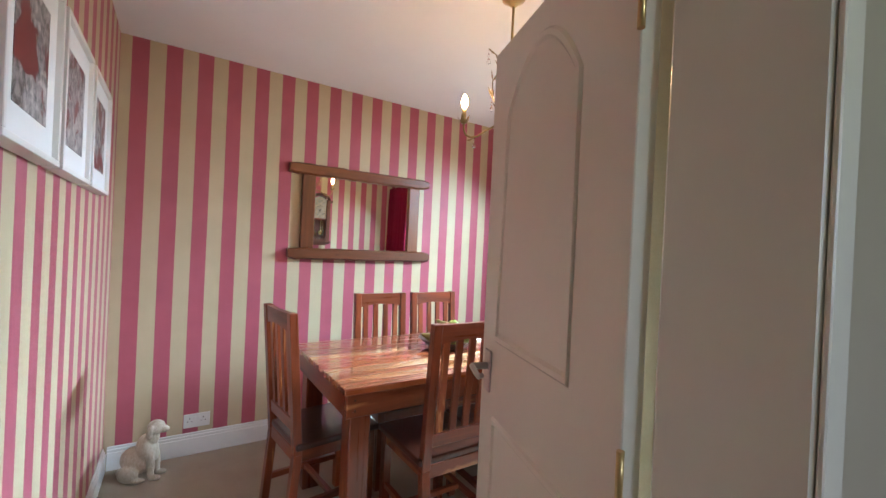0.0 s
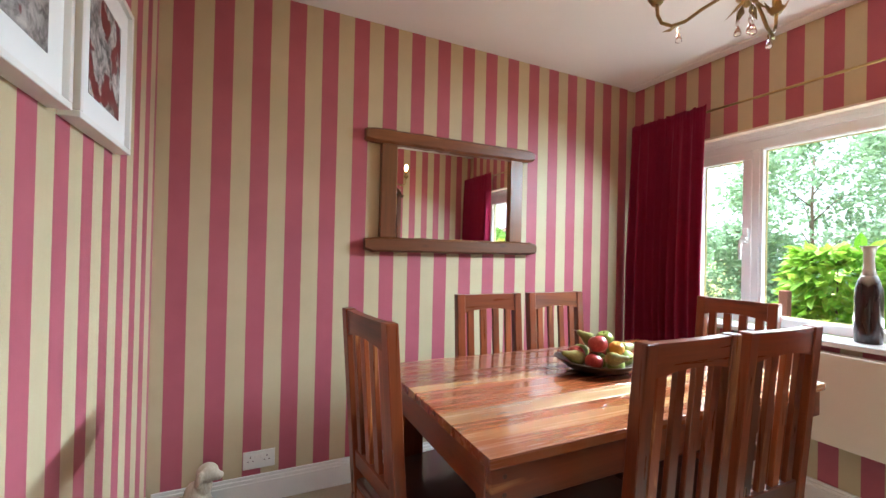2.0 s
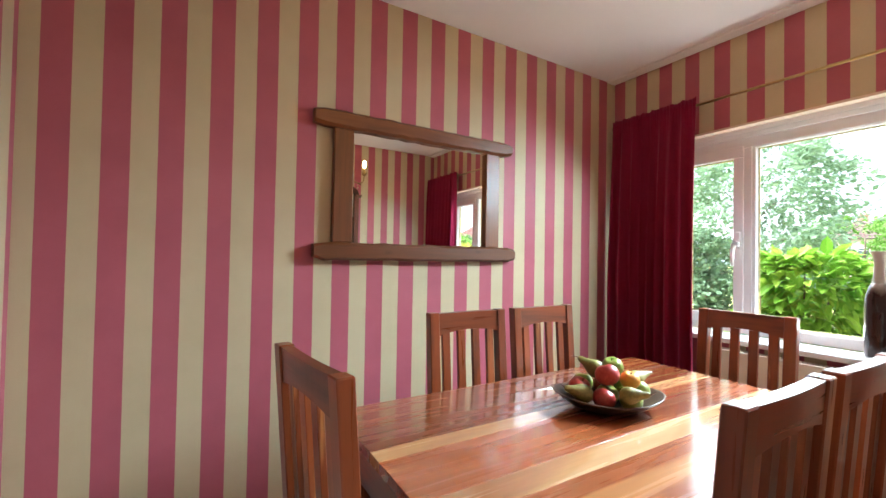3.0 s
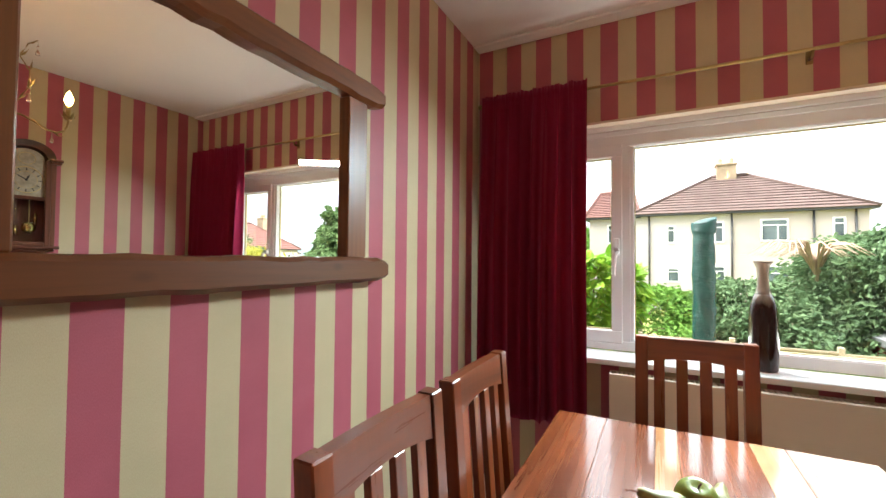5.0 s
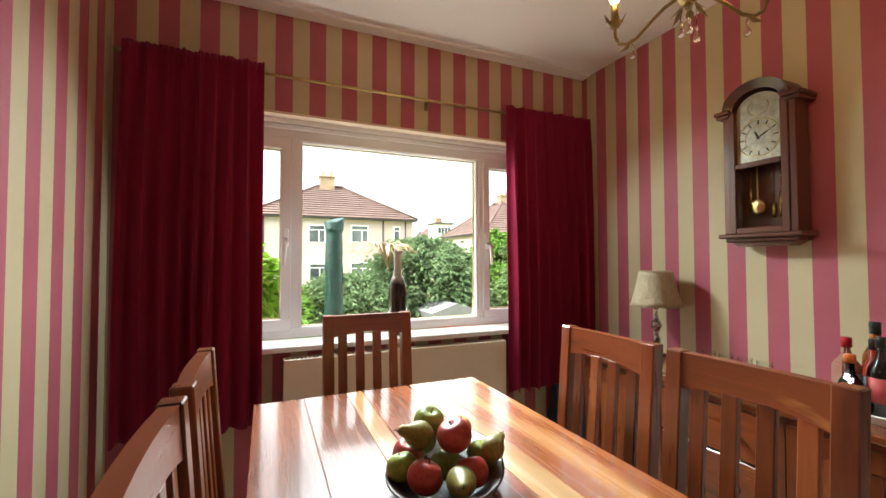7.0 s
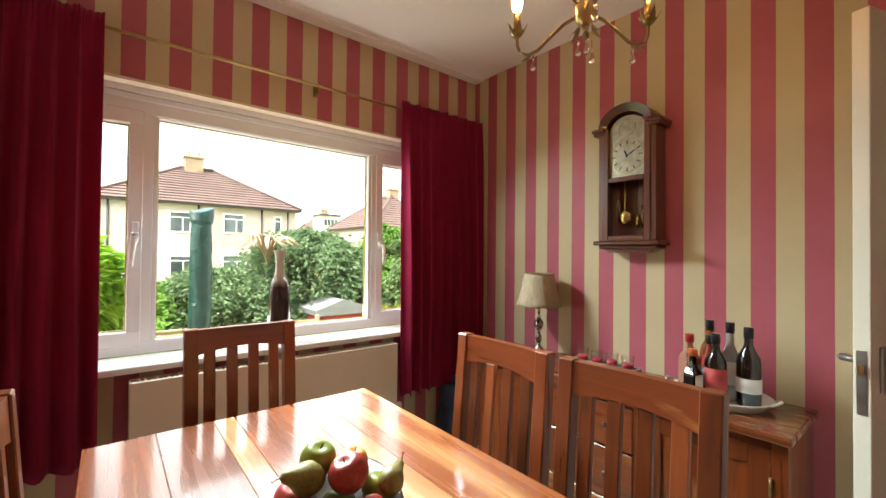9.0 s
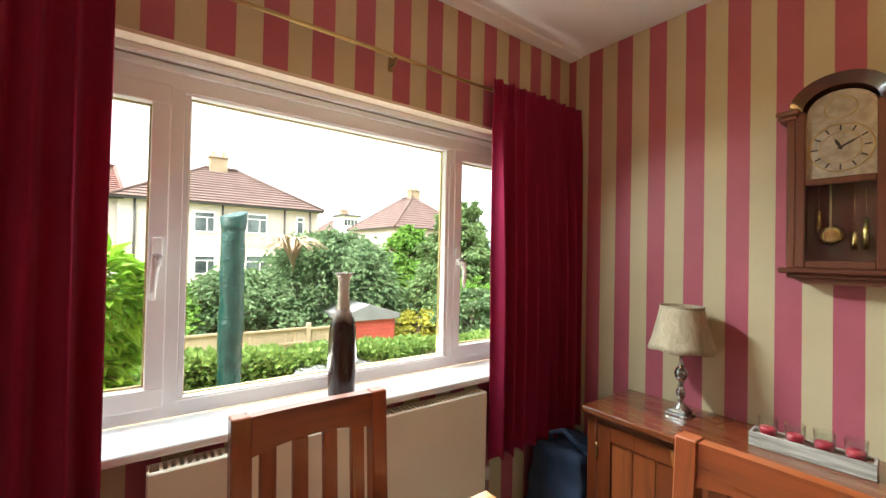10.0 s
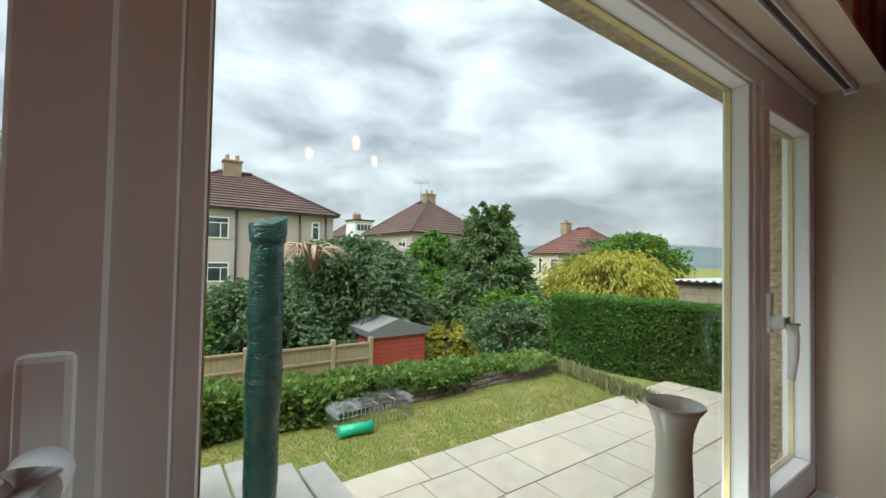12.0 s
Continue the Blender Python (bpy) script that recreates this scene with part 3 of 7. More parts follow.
# ---- curtains and rod ----
def curtain(y0, y1, ztop, zbot, seed, label):
    rnd = random.Random(seed)
    ny, nz = 150, 44
    ph = [rnd.uniform(0, 6.28) for _ in range(4)]
    bm = bmesh.new()
    grid = []
    folds = 8.5
    for j in range(nz + 1):
        v = j / nz
        z = ztop + (zbot - ztop) * v
        row = []
        for i in range(ny + 1):
            u = i / ny
            head = max(0.0, 1 - v * 9)
            amp = 0.012 * head + (0.018 + 0.02 * min(1, v * 2.0)) * (1 - head)
            f = math.sin(u * folds * 6.283 + ph[0] + 0.8 * math.sin(v * 2.3 + ph[1]) + 0.9 * math.sin(u * 9 + ph[2]))
            f2 = 0.35 * math.sin(u * 23 * 6.283 * 0.5 + ph[3] + v * 1.5) * (0.4 + 0.6 * head)
            fine = 0.006 * head * math.sin(u * 42 * 6.283)
            x = 3.556 - 0.02 * min(1, v * 1.6) - amp * 0.8 * (f + f2) + fine
            y = y0 + (y1 - y0) * u + 0.008 * math.cos(u * folds * 6.283 + ph[0]) + 0.014 * v * math.sin(u * 11 + ph[1])
            zz = z + (0.002 * math.sin(u * 40 + ph[2]) if j == 0 else 0) + (0.012 * math.sin(u * folds * 6.283 + ph[0]) if j == nz else 0)
            row.append(bm.verts.new((x, y, zz)))
        grid.append(row)
    for j in range(nz):
        for i in range(ny):
            bm.faces.new((grid[j][i], grid[j][i + 1], grid[j + 1][i + 1], grid[j + 1][i])).smooth = True
    ob = solid("curtain", bm, CURTAIN, label, "curtain", "pair of curtains")
    s = ob.modifiers.new("thickness", "SOLIDIFY")
    s.thickness = 0.004
    return ob


curtain(3.885, 4.44, 2.238, 0.53, 3, "burgundy velvet curtain drawn back beside the striped wall")
curtain(1.875, 2.53, 2.238, 0.505, 8, "burgundy velvet curtain hanging over a blue bag")

rod = thing("curtain_rod", "thin brass curtain rod with small ball ends", "curtain rod")
bm = bmesh.new()
tube(bm, (3.606, 1.862, 2.207), (3.606, 4.464, 2.207), 0.0075)
part("pole", bm, BRASS, rod)
for y in (1.858, 4.468):
    bm = bmesh.new()
    bmesh.ops.create_uvsphere(bm, u_segments=14, v_segments=8, radius=0.014, matrix=Matrix.Translation((3.606, y, 2.207)))
    part("finial", bm, BRONZE, rod)
for y in (1.95, 3.02, 4.38):
    bm = boxes((X1 - 0.006, y - 0.012, 2.16, X1, y + 0.012, 2.215), bevel=0.002)
    pipe(bm, [(X1 - 0.006, y, 2.18), (X1 - 0.04, y, 2.178), (3.606, y, 2.192), (3.606, y, 2.2)], 0.006)
    part("bracket", bm, BRONZE, rod)


track = thing("curtain_track", "slim white curtain track under the window head", "curtain track")
part("rail", boxes((3.706, 2.15, WIN[3] - 0.034, 3.71, 4.09, WIN[3] - 0.012), (3.724, 2.15, WIN[3] - 0.034, 3.728, 4.09, WIN[3] - 0.012), (3.71, 2.15, WIN[3] - 0.018, 3.724, 4.09, WIN[3] - 0.012), bevel=0.001), UPVC, track)
part("end_stop", boxes((3.702, 2.136, WIN[3] - 0.038, 3.732, 2.15, WIN[3] - 0.012), bevel=0.003), UPVC, track)
# dark strip laid in the white channel as its painted shade
part("groove", boxes((3.711, 2.152, WIN[3] - 0.024, 3.723, 4.088, WIN[3] - 0.0185)), GROOVE_SHADE, track, "dark strip standing in for the shade inside the groove")


# ---- radiator ----
def radiator():
    r = thing("radiator", "cream enamelled flat panel radiator under the window sill", "radiator")
    y0, y1, z0, z1 = 2.545, 3.785, 0.37, 0.815
    part("front_panel", boxes((3.548, y0, z0, 3.558, y1, z1), bevel=0.004), RADIATOR_PAINT, r)
    part("back_panel", boxes((3.615, y0 + 0.01, z0 + 0.01, 3.63, y1 - 0.01, z1 - 0.012), bevel=0.003), RADIATOR_PAINT, r)
    for y in (y0, y1 - 0.006):
        part("side_cover", boxes((3.558, y, z0 + 0.01, 3.615, y + 0.006, z1 - 0.002)), RADIATOR_PAINT, r)
    bm = bmesh.new()
    n = 62
    for k in range(n):
        a = y0 + 0.012 + k * (y1 - y0 - 0.03) / n
        box(bm, 3.56, a, z1 - 0.008, 3.614, a + 0.009, z1 - 0.002)
    box(bm, 3.556, y0 + 0.006, z1 - 0.012, 3.562, y1 - 0.006, z1 - 0.001)
    box(bm, 3.61, y0 + 0.006, z1 - 0.012, 3.616, y1 - 0.006, z1 - 0.001)
    part("top_grille", bm, RADIATOR_PAINT, r)
    bm = bmesh.new()
    lathe(bm, [(0, 0), (0.016, 0.0), (0.018, 0.04), (0.014, 0.055), (0, 0.056)], 3.585, y0 - 0.035, 0.40, 14)
    v = part("valve", bm, PLASTIC, r, "white thermostatic valve")
    bm = bmesh.new()
    pipe(bm, [(3.585, y0 + 0.01, 0.39), (3.585, y0 - 0.035, 0.39), (3.585, y0 - 0.035, 0.3), (3.585, y0 - 0.035, 0.0)], 0.008)
    part("pipe", bm, STEEL, r)
    bm = bmesh.new()
    pipe(bm, [(3.585, y1 - 0.01, 0.39), (3.585, y1 + 0.03, 0.39), (3.585, y1 + 0.03, 0.3), (3.585, y1 + 0.03, 0.0)], 0.008)
    part("pipe", bm, STEEL, r)
    for y in (y0 + 0.2, y1 - 0.2):
        part("bracket", boxes((3.63, y, z0 + 0.05, X1, y + 0.03, z1 - 0.06)), STEEL, r)


radiator()


# ---- dining table ----
def dining_table():
    x0, x1, y0, y1, z = 1.483, 3.005, 3.054, 3.902, 0.795
    t = thing("dining_table", "lacquered rosewood dining table with pale sapwood streaks", "table")
    widths = [0.2, 0.085, 0.19, 0.06, 0.15, 0.163]
    y = y0
    for k, w in enumerate(widths):
        part("plank", boxes((x0, y + 0.0004, z - 0.028, x1, y + w - 0.0004, z), bevel=0.0012), TABLE_PALE if k in (1, 3) else TABLE_MIXED if k == 0 else TABLE_WOOD, t)
        y += w
    e = 0.012
    for a, lo in ((y0 + e, 0), (y1 - e - 0.026, 0)):
        part("apron", boxes((x0 + e, a, z - 0.128, x1 - e, a + 0.026, z - 0.028), bevel=0.003), WOOD[0], t)
    for a in (x0 + e, x1 - e - 0.026):
        part("apron", boxes((a, y0 + e + 0.026, z - 0.128, a + 0.026, y1 - e - 0.026, z - 0.028), bevel=0.003), WOOD[1], t)
    for a in (x0 + e + 0.03, x1 - e - 0.125):
        for b in (y0 + e + 0.03, y1 - e - 0.125):
            part("leg", boxes((a, b, 0, a + 0.095, b + 0.095, z - 0.028), bevel=0.005), WOOD[2], t)
    for a in (x0 + 0.05, x1 - 0.05):
        for b, s in ((y0 + e, -1), (y1 - e, 1)):
            for dz in (0.055, 0.1):
                bm = bmesh.new()
                tube(bm, (a, b, z - dz), (a, b + s * 0.0015, z - dz), 0.006, None, 10)
                part("dowel", bm, DARK_WOOD[0], t, "dark wooden peg")


dining_table()


# ---- chairs ----
def slanted(x0, x1, ya, yb, d, z0, z1, bevel=0.003):
    """An upright bar whose top leans back from ya to yb."""
    bm = bmesh.new()
    vs = [bm.verts.new(p) for p in ((x0, ya - d / 2, z0), (x1, ya - d / 2, z0), (x1, ya + d / 2, z0), (x0, ya + d / 2, z0), (x0, yb - d / 2, z1), (x1, yb - d / 2, z1), (x1, yb + d / 2, z1), (x0, yb + d / 2, z1))]
    for q in ((0, 1, 2, 3), (4, 5, 6, 7), (0, 1, 5, 4), (1, 2, 6, 5), (2, 3, 7, 6), (3, 0, 4, 7)):
        bm.faces.new([vs[k] for k in q])
    bmesh.ops.recalc_face_normals(bm, faces=bm.faces)
    if bevel:
        bmesh.ops.bevel(bm, geom=list(bm.edges), offset=bevel, segments=1, affect="EDGES")
    return bm


def dining_chair(at, label):
    c = thing("dining_chair", label, "chair", at, "six chairs round the table")
    w, top = 0.185, 1.067
    yb, yt = -0.19, -0.24

    def ylean(z):
        return yb + (yt - yb) * max(0, (z - 0.42)) / (top - 0.42)
    for s in (-1, 1):
        xa, xb = (-w, -w + 0.042) if s < 0 else (w - 0.042, w)
        bm = slanted(xa, xb, yb - 0.035, yb, 0.038, 0, 0.42, 0.003)
        up = slanted(xa, xb, yb, yt, 0.038, 0.42, top, 0.003)
        me = bpy.data.meshes.new("tmp")
        up.to_mesh(me)
        bm.from_mesh(me)
        up.free()
        bpy.data.meshes.remove(me)
        part("back_post", bm, WOOD[2], c)
    # head rail with a hollowed lower edge
    bm = bmesh.new()
    n = 10
    xs = [-w + 0.042 + k * (2 * w - 0.084) / n for k in range(n + 1)]
    zt, zl = top - 0.003, top - 0.088
    rows = []
    for x in xs:
        u = (x / (w - 0.042))
        zlow = zl + 0.016 * (1 - u * u)
        q = []
        for z, off in ((zt, -0.014), (zt, 0.014), (zlow, 0.014), (zlow, -0.014)):
            q.append(bm.verts.new((x, ylean(z) + off - 0.006 * (1 - u * u), z)))
        rows.append(q)
    for a, b in zip(rows, rows[1:]):
        for k in range(4):
            bm.faces.new((a[k], a[(k + 1) % 4], b[(k + 1) % 4], b[k]))
    bm.faces.new(rows[0])
    bm.faces.new(rows[-1][::-1])
    bmesh.ops.recalc_face_normals(bm, faces=bm.faces)
    part("head_rail", bm, WOOD[0], c)
    part("back_rail", slanted(-w + 0.042, w - 0.042, ylean(0.52), ylean(0.58), 0.026, 0.52, 0.58), WOOD[0], c)
    pitch = (2 * w - 0.084) / 4
    for k in range(4):
        x = -w + 0.042 + pitch * (k + 0.5) * 1.0
        part("slat", slanted(x - 0.0175, x + 0.0175, ylean(0.58), ylean(zl + 0.012), 0.016, 0.58, zl + 0.014, 0.002), WOOD[2], c)
    part("seat", boxes((-0.2, -0.205, 0.445, 0.2, 0.225, 0.475), bevel=0.008, segs=2), SEAT, c, "dark polished wooden seat")
    for x0, y0, x1, y1 in ((-w + 0.042, 0.175, w - 0.042, 0.2), (-w + 0.042, -0.205, w - 0.042, -0.18)):
        part("seat_rail", boxes((x0, y0, 0.385, x1, y1, 0.445), bevel=0.002), WOOD[0], c)
    for x in (-w + 0.008, w - 0.033):
        part("seat_rail", boxes((x, -0.17, 0.385, x + 0.025, 0.17, 0.445), bevel=0.002), WOOD[1], c)
        part("stretcher", boxes((x, -0.2, 0.16, x + 0.022, 0.17, 0.19), bevel=0.002), WOOD[1], c)
    part("stretcher", boxes((-w + 0.03, -0.02, 0.162, w - 0.03, 0.002, 0.188), bevel=0.002), WOOD[0], c)
    for x in (-w, w - 0.042):
        part("front_leg", boxes((x, 0.165, 0, x + 0.042, 0.207, 0.445), bevel=0.003), WOOD[2], c)
    return c


SEAT = wood("dark_seat_timber", 1, (0.035, 0.012, 0.008), (0.09, 0.03, 0.015), (0.16, 0.06, 0.03), 0.3, 0.85, 1.0, 0.5)
CH = "slat-backed rosewood dining chair "
first = dining_chair(pose(1.99, 3.16, 0), CH + "tucked under the table's long side")
for m, words in ((pose(2.4, 3.155, 0, 0, 0, -1), "facing the mirror, tucked under the table"), (pose(2.058, 3.765, 0, 0, 0, 180), "with its back to the mirror wall"), (pose(2.478, 3.765, 0, 0, 0, 180.6), "with its back to the mirror wall"), (pose(2.925, 3.467, 0, 0, 0, 90.6), "with its back to the window"), (pose(1.549, 3.546, 0, 0, 0, -82.6), "at the table's end, turned a little")):
    tagged(copy_thing(first, m), CH + words)


# ---- mirror ----
def mirror():
    m = thing("wall_mirror", "wall mirror in a heavy rustic timber frame", "mirror")

    def beam(name, x0, x1, z0, z1, seed):
        rnd = random.Random(seed)
        bm = bmesh.new()
        n = 24
        rows = []
        for k in range(n + 1):
            x = x0 + (x1 - x0) * k / n
            e = 0.012 if k in (0, n) else 0.0
            a, b = rnd.uniform(-0.003, 0.003), rnd.uniform(-0.003, 0.003)
            rows.append([bm.verts.new(p) for p in ((x, Y1 - 0.003, z0 + a + e), (x, 4.462, z0 + a + e), (x, 4.447, z0 + 0.012 + a + e), (x, 4.447, z1 - 0.012 + b - e), (x, 4.462, z1 + b - e), (x, Y1 - 0.003, z1 + b - e))])
        for a, b in zip(rows, rows[1:]):
            for j in range(6):
                bm.faces.new((a[j], a[(j + 1) % 6], b[(j + 1) % 6], b[j]))
        bm.faces.new(rows[0][::-1])
        bm.faces.new(rows[-1])
        bmesh.ops.recalc_face_normals(bm, faces=bm.faces)
        return part(name, bm, MIRROR_WOOD[0], m)
    beam("top_beam", 1.533, 2.665, 1.872, 1.952, 1)
    beam("bottom_beam", 1.54, 2.694, 1.262, 1.345, 2)
    part("side_post", boxes((1.625, 4.462, 1.345, 1.718, Y1 - 0.003, 1.872), bevel=0.004), MIRROR_WOOD[2], m)
    part("side_post", boxes((2.487, 4.462, 1.345, 2.583, Y1 - 0.003, 1.872), bevel=0.004), MIRROR_WOOD[2], m)
    mm = Mat("silvered_glass", 0.0, 1.0)
    mm.color((0.9, 0.91, 0.9))
    part("mirror_glass", boxes((1.718, 4.484, 1.345, 2.487, 4.49, 1.872)), mm.m, m, "clean silvered mirror glass")
    part("backing", boxes((1.718, 4.491, 1.345, 2.487, Y1 - 0.002, 1.872)), DARK_WOOD[0], m)


mirror()


# ---- framed pictures ----
def art(name, seed, red):
    m = Mat(name, 0.35)
    v = m.coord((1, 1, 1))
    a = m.noise(v, 11 + seed, 6, 0.6, 1.2)
    b = m.noise(v, 27 + 2 * seed, 4, 0.6, 0.6)
    grey = m.mix(0.5, m.ramp(a, (0.38, (0.02, 0.018, 0.018)), (0.62, (0.55, 0.52, 0.5))), m.ramp(b, (0.4, (0.03, 0.025, 0.025)), (0.6, (0.6, 0.57, 0.55))))
    spots = m.noise(v, 5.5 + 1.5 * seed, 3, 0.5, 0.6)
    mask = m.ramp(spots, (0.62 - red * 0.45, (0, 0, 0)), (0.65 - red * 0.45, (1, 1, 1)))
    return m.color(m.mix(mask, grey, (0.16, 0.022, 0.024))).m


FRAME_WHITE = painted("white_frame_lacquer", (0.76, 0.73, 0.69), 0.35, 0.02, 0.04, 60)
MOUNT = painted("white_mount_card", (0.82, 0.81, 0.79), 0.8, 0.01, 0.1, 300)
PICS = ((2.515, 2.945, 1, 0.2, "street scene"), (2.985, 3.405, 2, 0.13, "flower still life"), (3.452, 3.885, 3, 0.22, "tulips"))
for y0, y1, seed, red, words in PICS:
    p = thing("framed_picture", "deep white box frame with a black, white and red print", "picture", None, "three pictures on the wall")
    z0, z1, d = 1.558, 2.008, 0.044
    for a in ((y0, z0, y1, z0 + 0.016), (y0, z1 - 0.016, y1, z1), (y0, z0 + 0.016, y0 + 0.016, z1 - 0.016), (y1 - 0.016, z0 + 0.016, y1, z1 - 0.016)):
        part("frame_bar", boxes((X0, a[0], a[1], X0 + d, a[2], a[3]), bevel=0.0015), FRAME_WHITE, p)
    part("mount", boxes((X0, y0 + 0.016, z0 + 0.016, X0 + d - 0.014, y1 - 0.016, z1 - 0.016)), MOUNT, p, "white card mount")
    part("print", boxes((X0 + d - 0.014, y0 + 0.09, z0 + 0.085, X0 + d - 0.0125, y1 - 0.09, z1 - 0.085)), art("print_%s" % words.replace(" ", "_"), seed, red), p, "dark photographic print with red accents")


# ---- socket ----
so = thing("wall_socket", "white double wall socket above the skirting board", "socket")
part("face_plate", boxes((0.966, Y1 - 0.01, 0.17, 1.112, Y1, 0.256), bevel=0.002), PLASTIC, so)
for x in (1.0, 1.075):
    for dx, dz, w, h in ((0, 0.03, 0.004, 0.009), (-0.011, 0.012, 0.007, 0.004), (0.011, 0.012, 0.007, 0.004)):
        part("pin_slot", boxes((x + dx - w / 2, Y1 - 0.0108, 0.195 + dz, x + dx + w / 2, Y1 - 0.0099, 0.195 + dz + h)), DARK_WOOD[0], so, "dark pin slot")
for x in (1.024, 1.05):
    part("switch", boxes((x - 0.006, Y1 - 0.013, 0.222, x + 0.006, Y1 - 0.01, 0.24), bevel=0.001), PLASTIC, so)


# ---- dog ornament ----
def dog():
    bm = bmesh.new()

    def blob(cx, cy, cz, rx, ry, rz, tilt=0.0):
        bmesh.ops.create_uvsphere(bm, u_segments=18, v_segments=12, radius=1.0, matrix=Matrix.Translation((cx, cy, cz)) @ Matrix.Rotation(tilt, 4, "Y") @ Matrix.Diagonal((rx, ry, rz, 1)))
    blob(-0.035, 0, 0.10, 0.085, 0.06, 0.075, 0.5)
    blob(0.02, 0, 0.165, 0.055, 0.052, 0.085, -0.25)
    blob(0.045, 0, 0.235, 0.034, 0.036, 0.05)
    blob(0.06, 0, 0.288, 0.046, 0.042, 0.041)
    blob(0.1, 0, 0.277, 0.03, 0.022, 0.02)
    for s in (-1, 1):
        blob(0.046, s * 0.042, 0.275, 0.017, 0.011, 0.038, 0.3)
        blob(0.055, s * 0.032, 0.075, 0.019, 0.019, 0.08)
        blob(0.078, s * 0.034, 0.014, 0.032, 0.02, 0.015)
        blob(-0.05, s * 0.056, 0.045, 0.055, 0.028, 0.046)
        blob(0.0, s * 0.062, 0.014, 0.045, 0.021, 0.015)
    pipe(bm, [(-0.1, 0.0, 0.03), (-0.14, 0.02, 0.018), (-0.15, 0.06, 0.016), (-0.13, 0.09, 0.014)], 0.019, 8, 0.007)
    for f in bm.faces:
        f.smooth = True
    m = Mat("cream_plaster", 0.6)
    v = m.coord()
    fur = m.noise(m.coord((60, 60, 22)), 1.5, 4, 0.6, 0.8)
    m.color(m.mix(0.5, m.ramp(m.noise(v, 14, 4), (0.3, (0.42, 0.35, 0.25)), (0.7, (0.58, 0.5, 0.38))), m.ramp(fur, (0.3, (0.36, 0.29, 0.2)), (0.65, (0.62, 0.55, 0.43)))))
    m.bump(fur, 0.6, 0.004)
    ob = solid("dog_ornament", bm, m.m, "cream plaster ornament of a sitting puppy on the carpet", "ornament", "", pose(0.775, 4.32, 0, 0, 0, -24))
    r = ob.modifiers.new("skin", "REMESH")
    r.mode, r.voxel_size, r.use_smooth_shade = "VOXEL", 0.0045, True
    s = ob.modifiers.new("smooth", "SMOOTH")
    s.iterations = 4


dog()


# ---- sideboard ----
def sideboard():
    x0, x1, yb, yf, z = 1.842, 3.25, Y0 + 0.012, 2.225, 0.785
    s = thing("sideboard", "rosewood sideboard with two cupboards and drawers between", "sideboard")
    part("top", boxes((x0 - 0.012, yb, z - 0.028, x1 + 0.012, yf + 0.03, z), bevel=0.006, segs=2), TABLE_WOOD, s)
    part("back", boxes((x0 + 0.03, yb, 0.06, x1 - 0.03, yb + 0.015, z - 0.028)), WOOD[2], s)
    for a in (x0, x1 - 0.045):
        part("side", boxes((a, yb + 0.015, 0.0, a + 0.045, yf, z - 0.028), bevel=0.003), WOOD[2], s)
    w = (x1 - x0 - 0.09) / 3
    xa, xb = x0 + 0.045 + w * 0.95, x1 - 0.045 - w * 0.95
    for a in (xa, xb):
        part("divider", boxes((a - 0.02, yb + 0.02, 0.06, a + 0.02, yf, z - 0.028), bevel=0.002), WOOD[2], s)
    for a, b in ((x0 + 0.045, xa - 0.02), (xa + 0.02, xb - 0.02), (xb + 0.02, x1 - 0.045)):
        part("bottom_rail", boxes((a, yb + 0.02, 0.06, b, yf - 0.002, 0.1), bevel=0.002), WOOD[0], s)
        part("top_rail", boxes((a, yf - 0.02, z - 0.06, b, yf - 0.001, z - 0.028), bevel=0.002), WOOD[0], s)
    # cupboard doors: a frame with a sunk panel and a row of slats
    for a, b, kx in ((x0 + 0.047, xa - 0.022, 1), (xb + 0.022, x1 - 0.047, -1)):
        d = part("door", boxes((a, yf - 0.022, 0.102, a + 0.06, yf - 0.001, z - 0.062), (b - 0.06, yf - 0.022, 0.102, b, yf - 0.001, z - 0.062), (a + 0.06, yf - 0.022, 0.102, b - 0.06, yf - 0.001, 0.165), (a + 0.06, yf - 0.022, z - 0.125, b - 0.06, yf - 0.001, z - 0.062), bevel=0.002), WOOD[2], s)
        n = 3
        pw = (b - a - 0.12) / n
        for k in range(n):
            part("panel_board", boxes((a + 0.06 + k * pw + 0.001, yf - 0.018, 0.165, a + 0.06 + (k + 1) * pw - 0.001, yf - 0.009, z - 0.125), bevel=0.002), WOOD[2], d)
        bm = bmesh.new()
        lathe(bm, [(0, 0), (0.006, 0), (0.006, 0.012), (0.014, 0.02), (0.011, 0.028), (0, 0.03)], seg=14)
        kn = part("knob", bm, DARK_WOOD[2], d, "dark turned knob", pose((b - 0.03) if kx > 0 else (a + 0.03), yf - 0.001, 0.46, -90, 0, 0))
        for hz in (0.2, 0.58):
            hx = a - 0.0 if kx > 0 else b
            bm = bmesh.new()
            tube(bm, (hx, yf + 0.003, hz), (hx, yf + 0.003, hz + 0.06), 0.005, None, 8)
            part("hinge", bm, BRONZE, d, "dark metal hinge")
    zs = [0.102, 0.32, 0.535, z - 0.062]
    for za, zb in zip(zs, zs[1:]):
        d = part("drawer", boxes((xa + 0.023, yf - 0.022, za + 0.004, xb - 0.023, yf + 0.002, zb - 0.004), bevel=0.004), WOOD[0], s)
        for kx in (xa + 0.13, xb - 0.13):
            bm = bmesh.new()
            lathe(bm, [(0, 0), (0.006, 0), (0.006, 0.012), (0.015, 0.02), (0.012, 0.028), (0, 0.03)], seg=14)
            part("knob", bm, DARK_WOOD[2], d, "dark turned knob", pose(kx, yf + 0.002, (za + zb) / 2, -90, 0, 0))


sideboard()


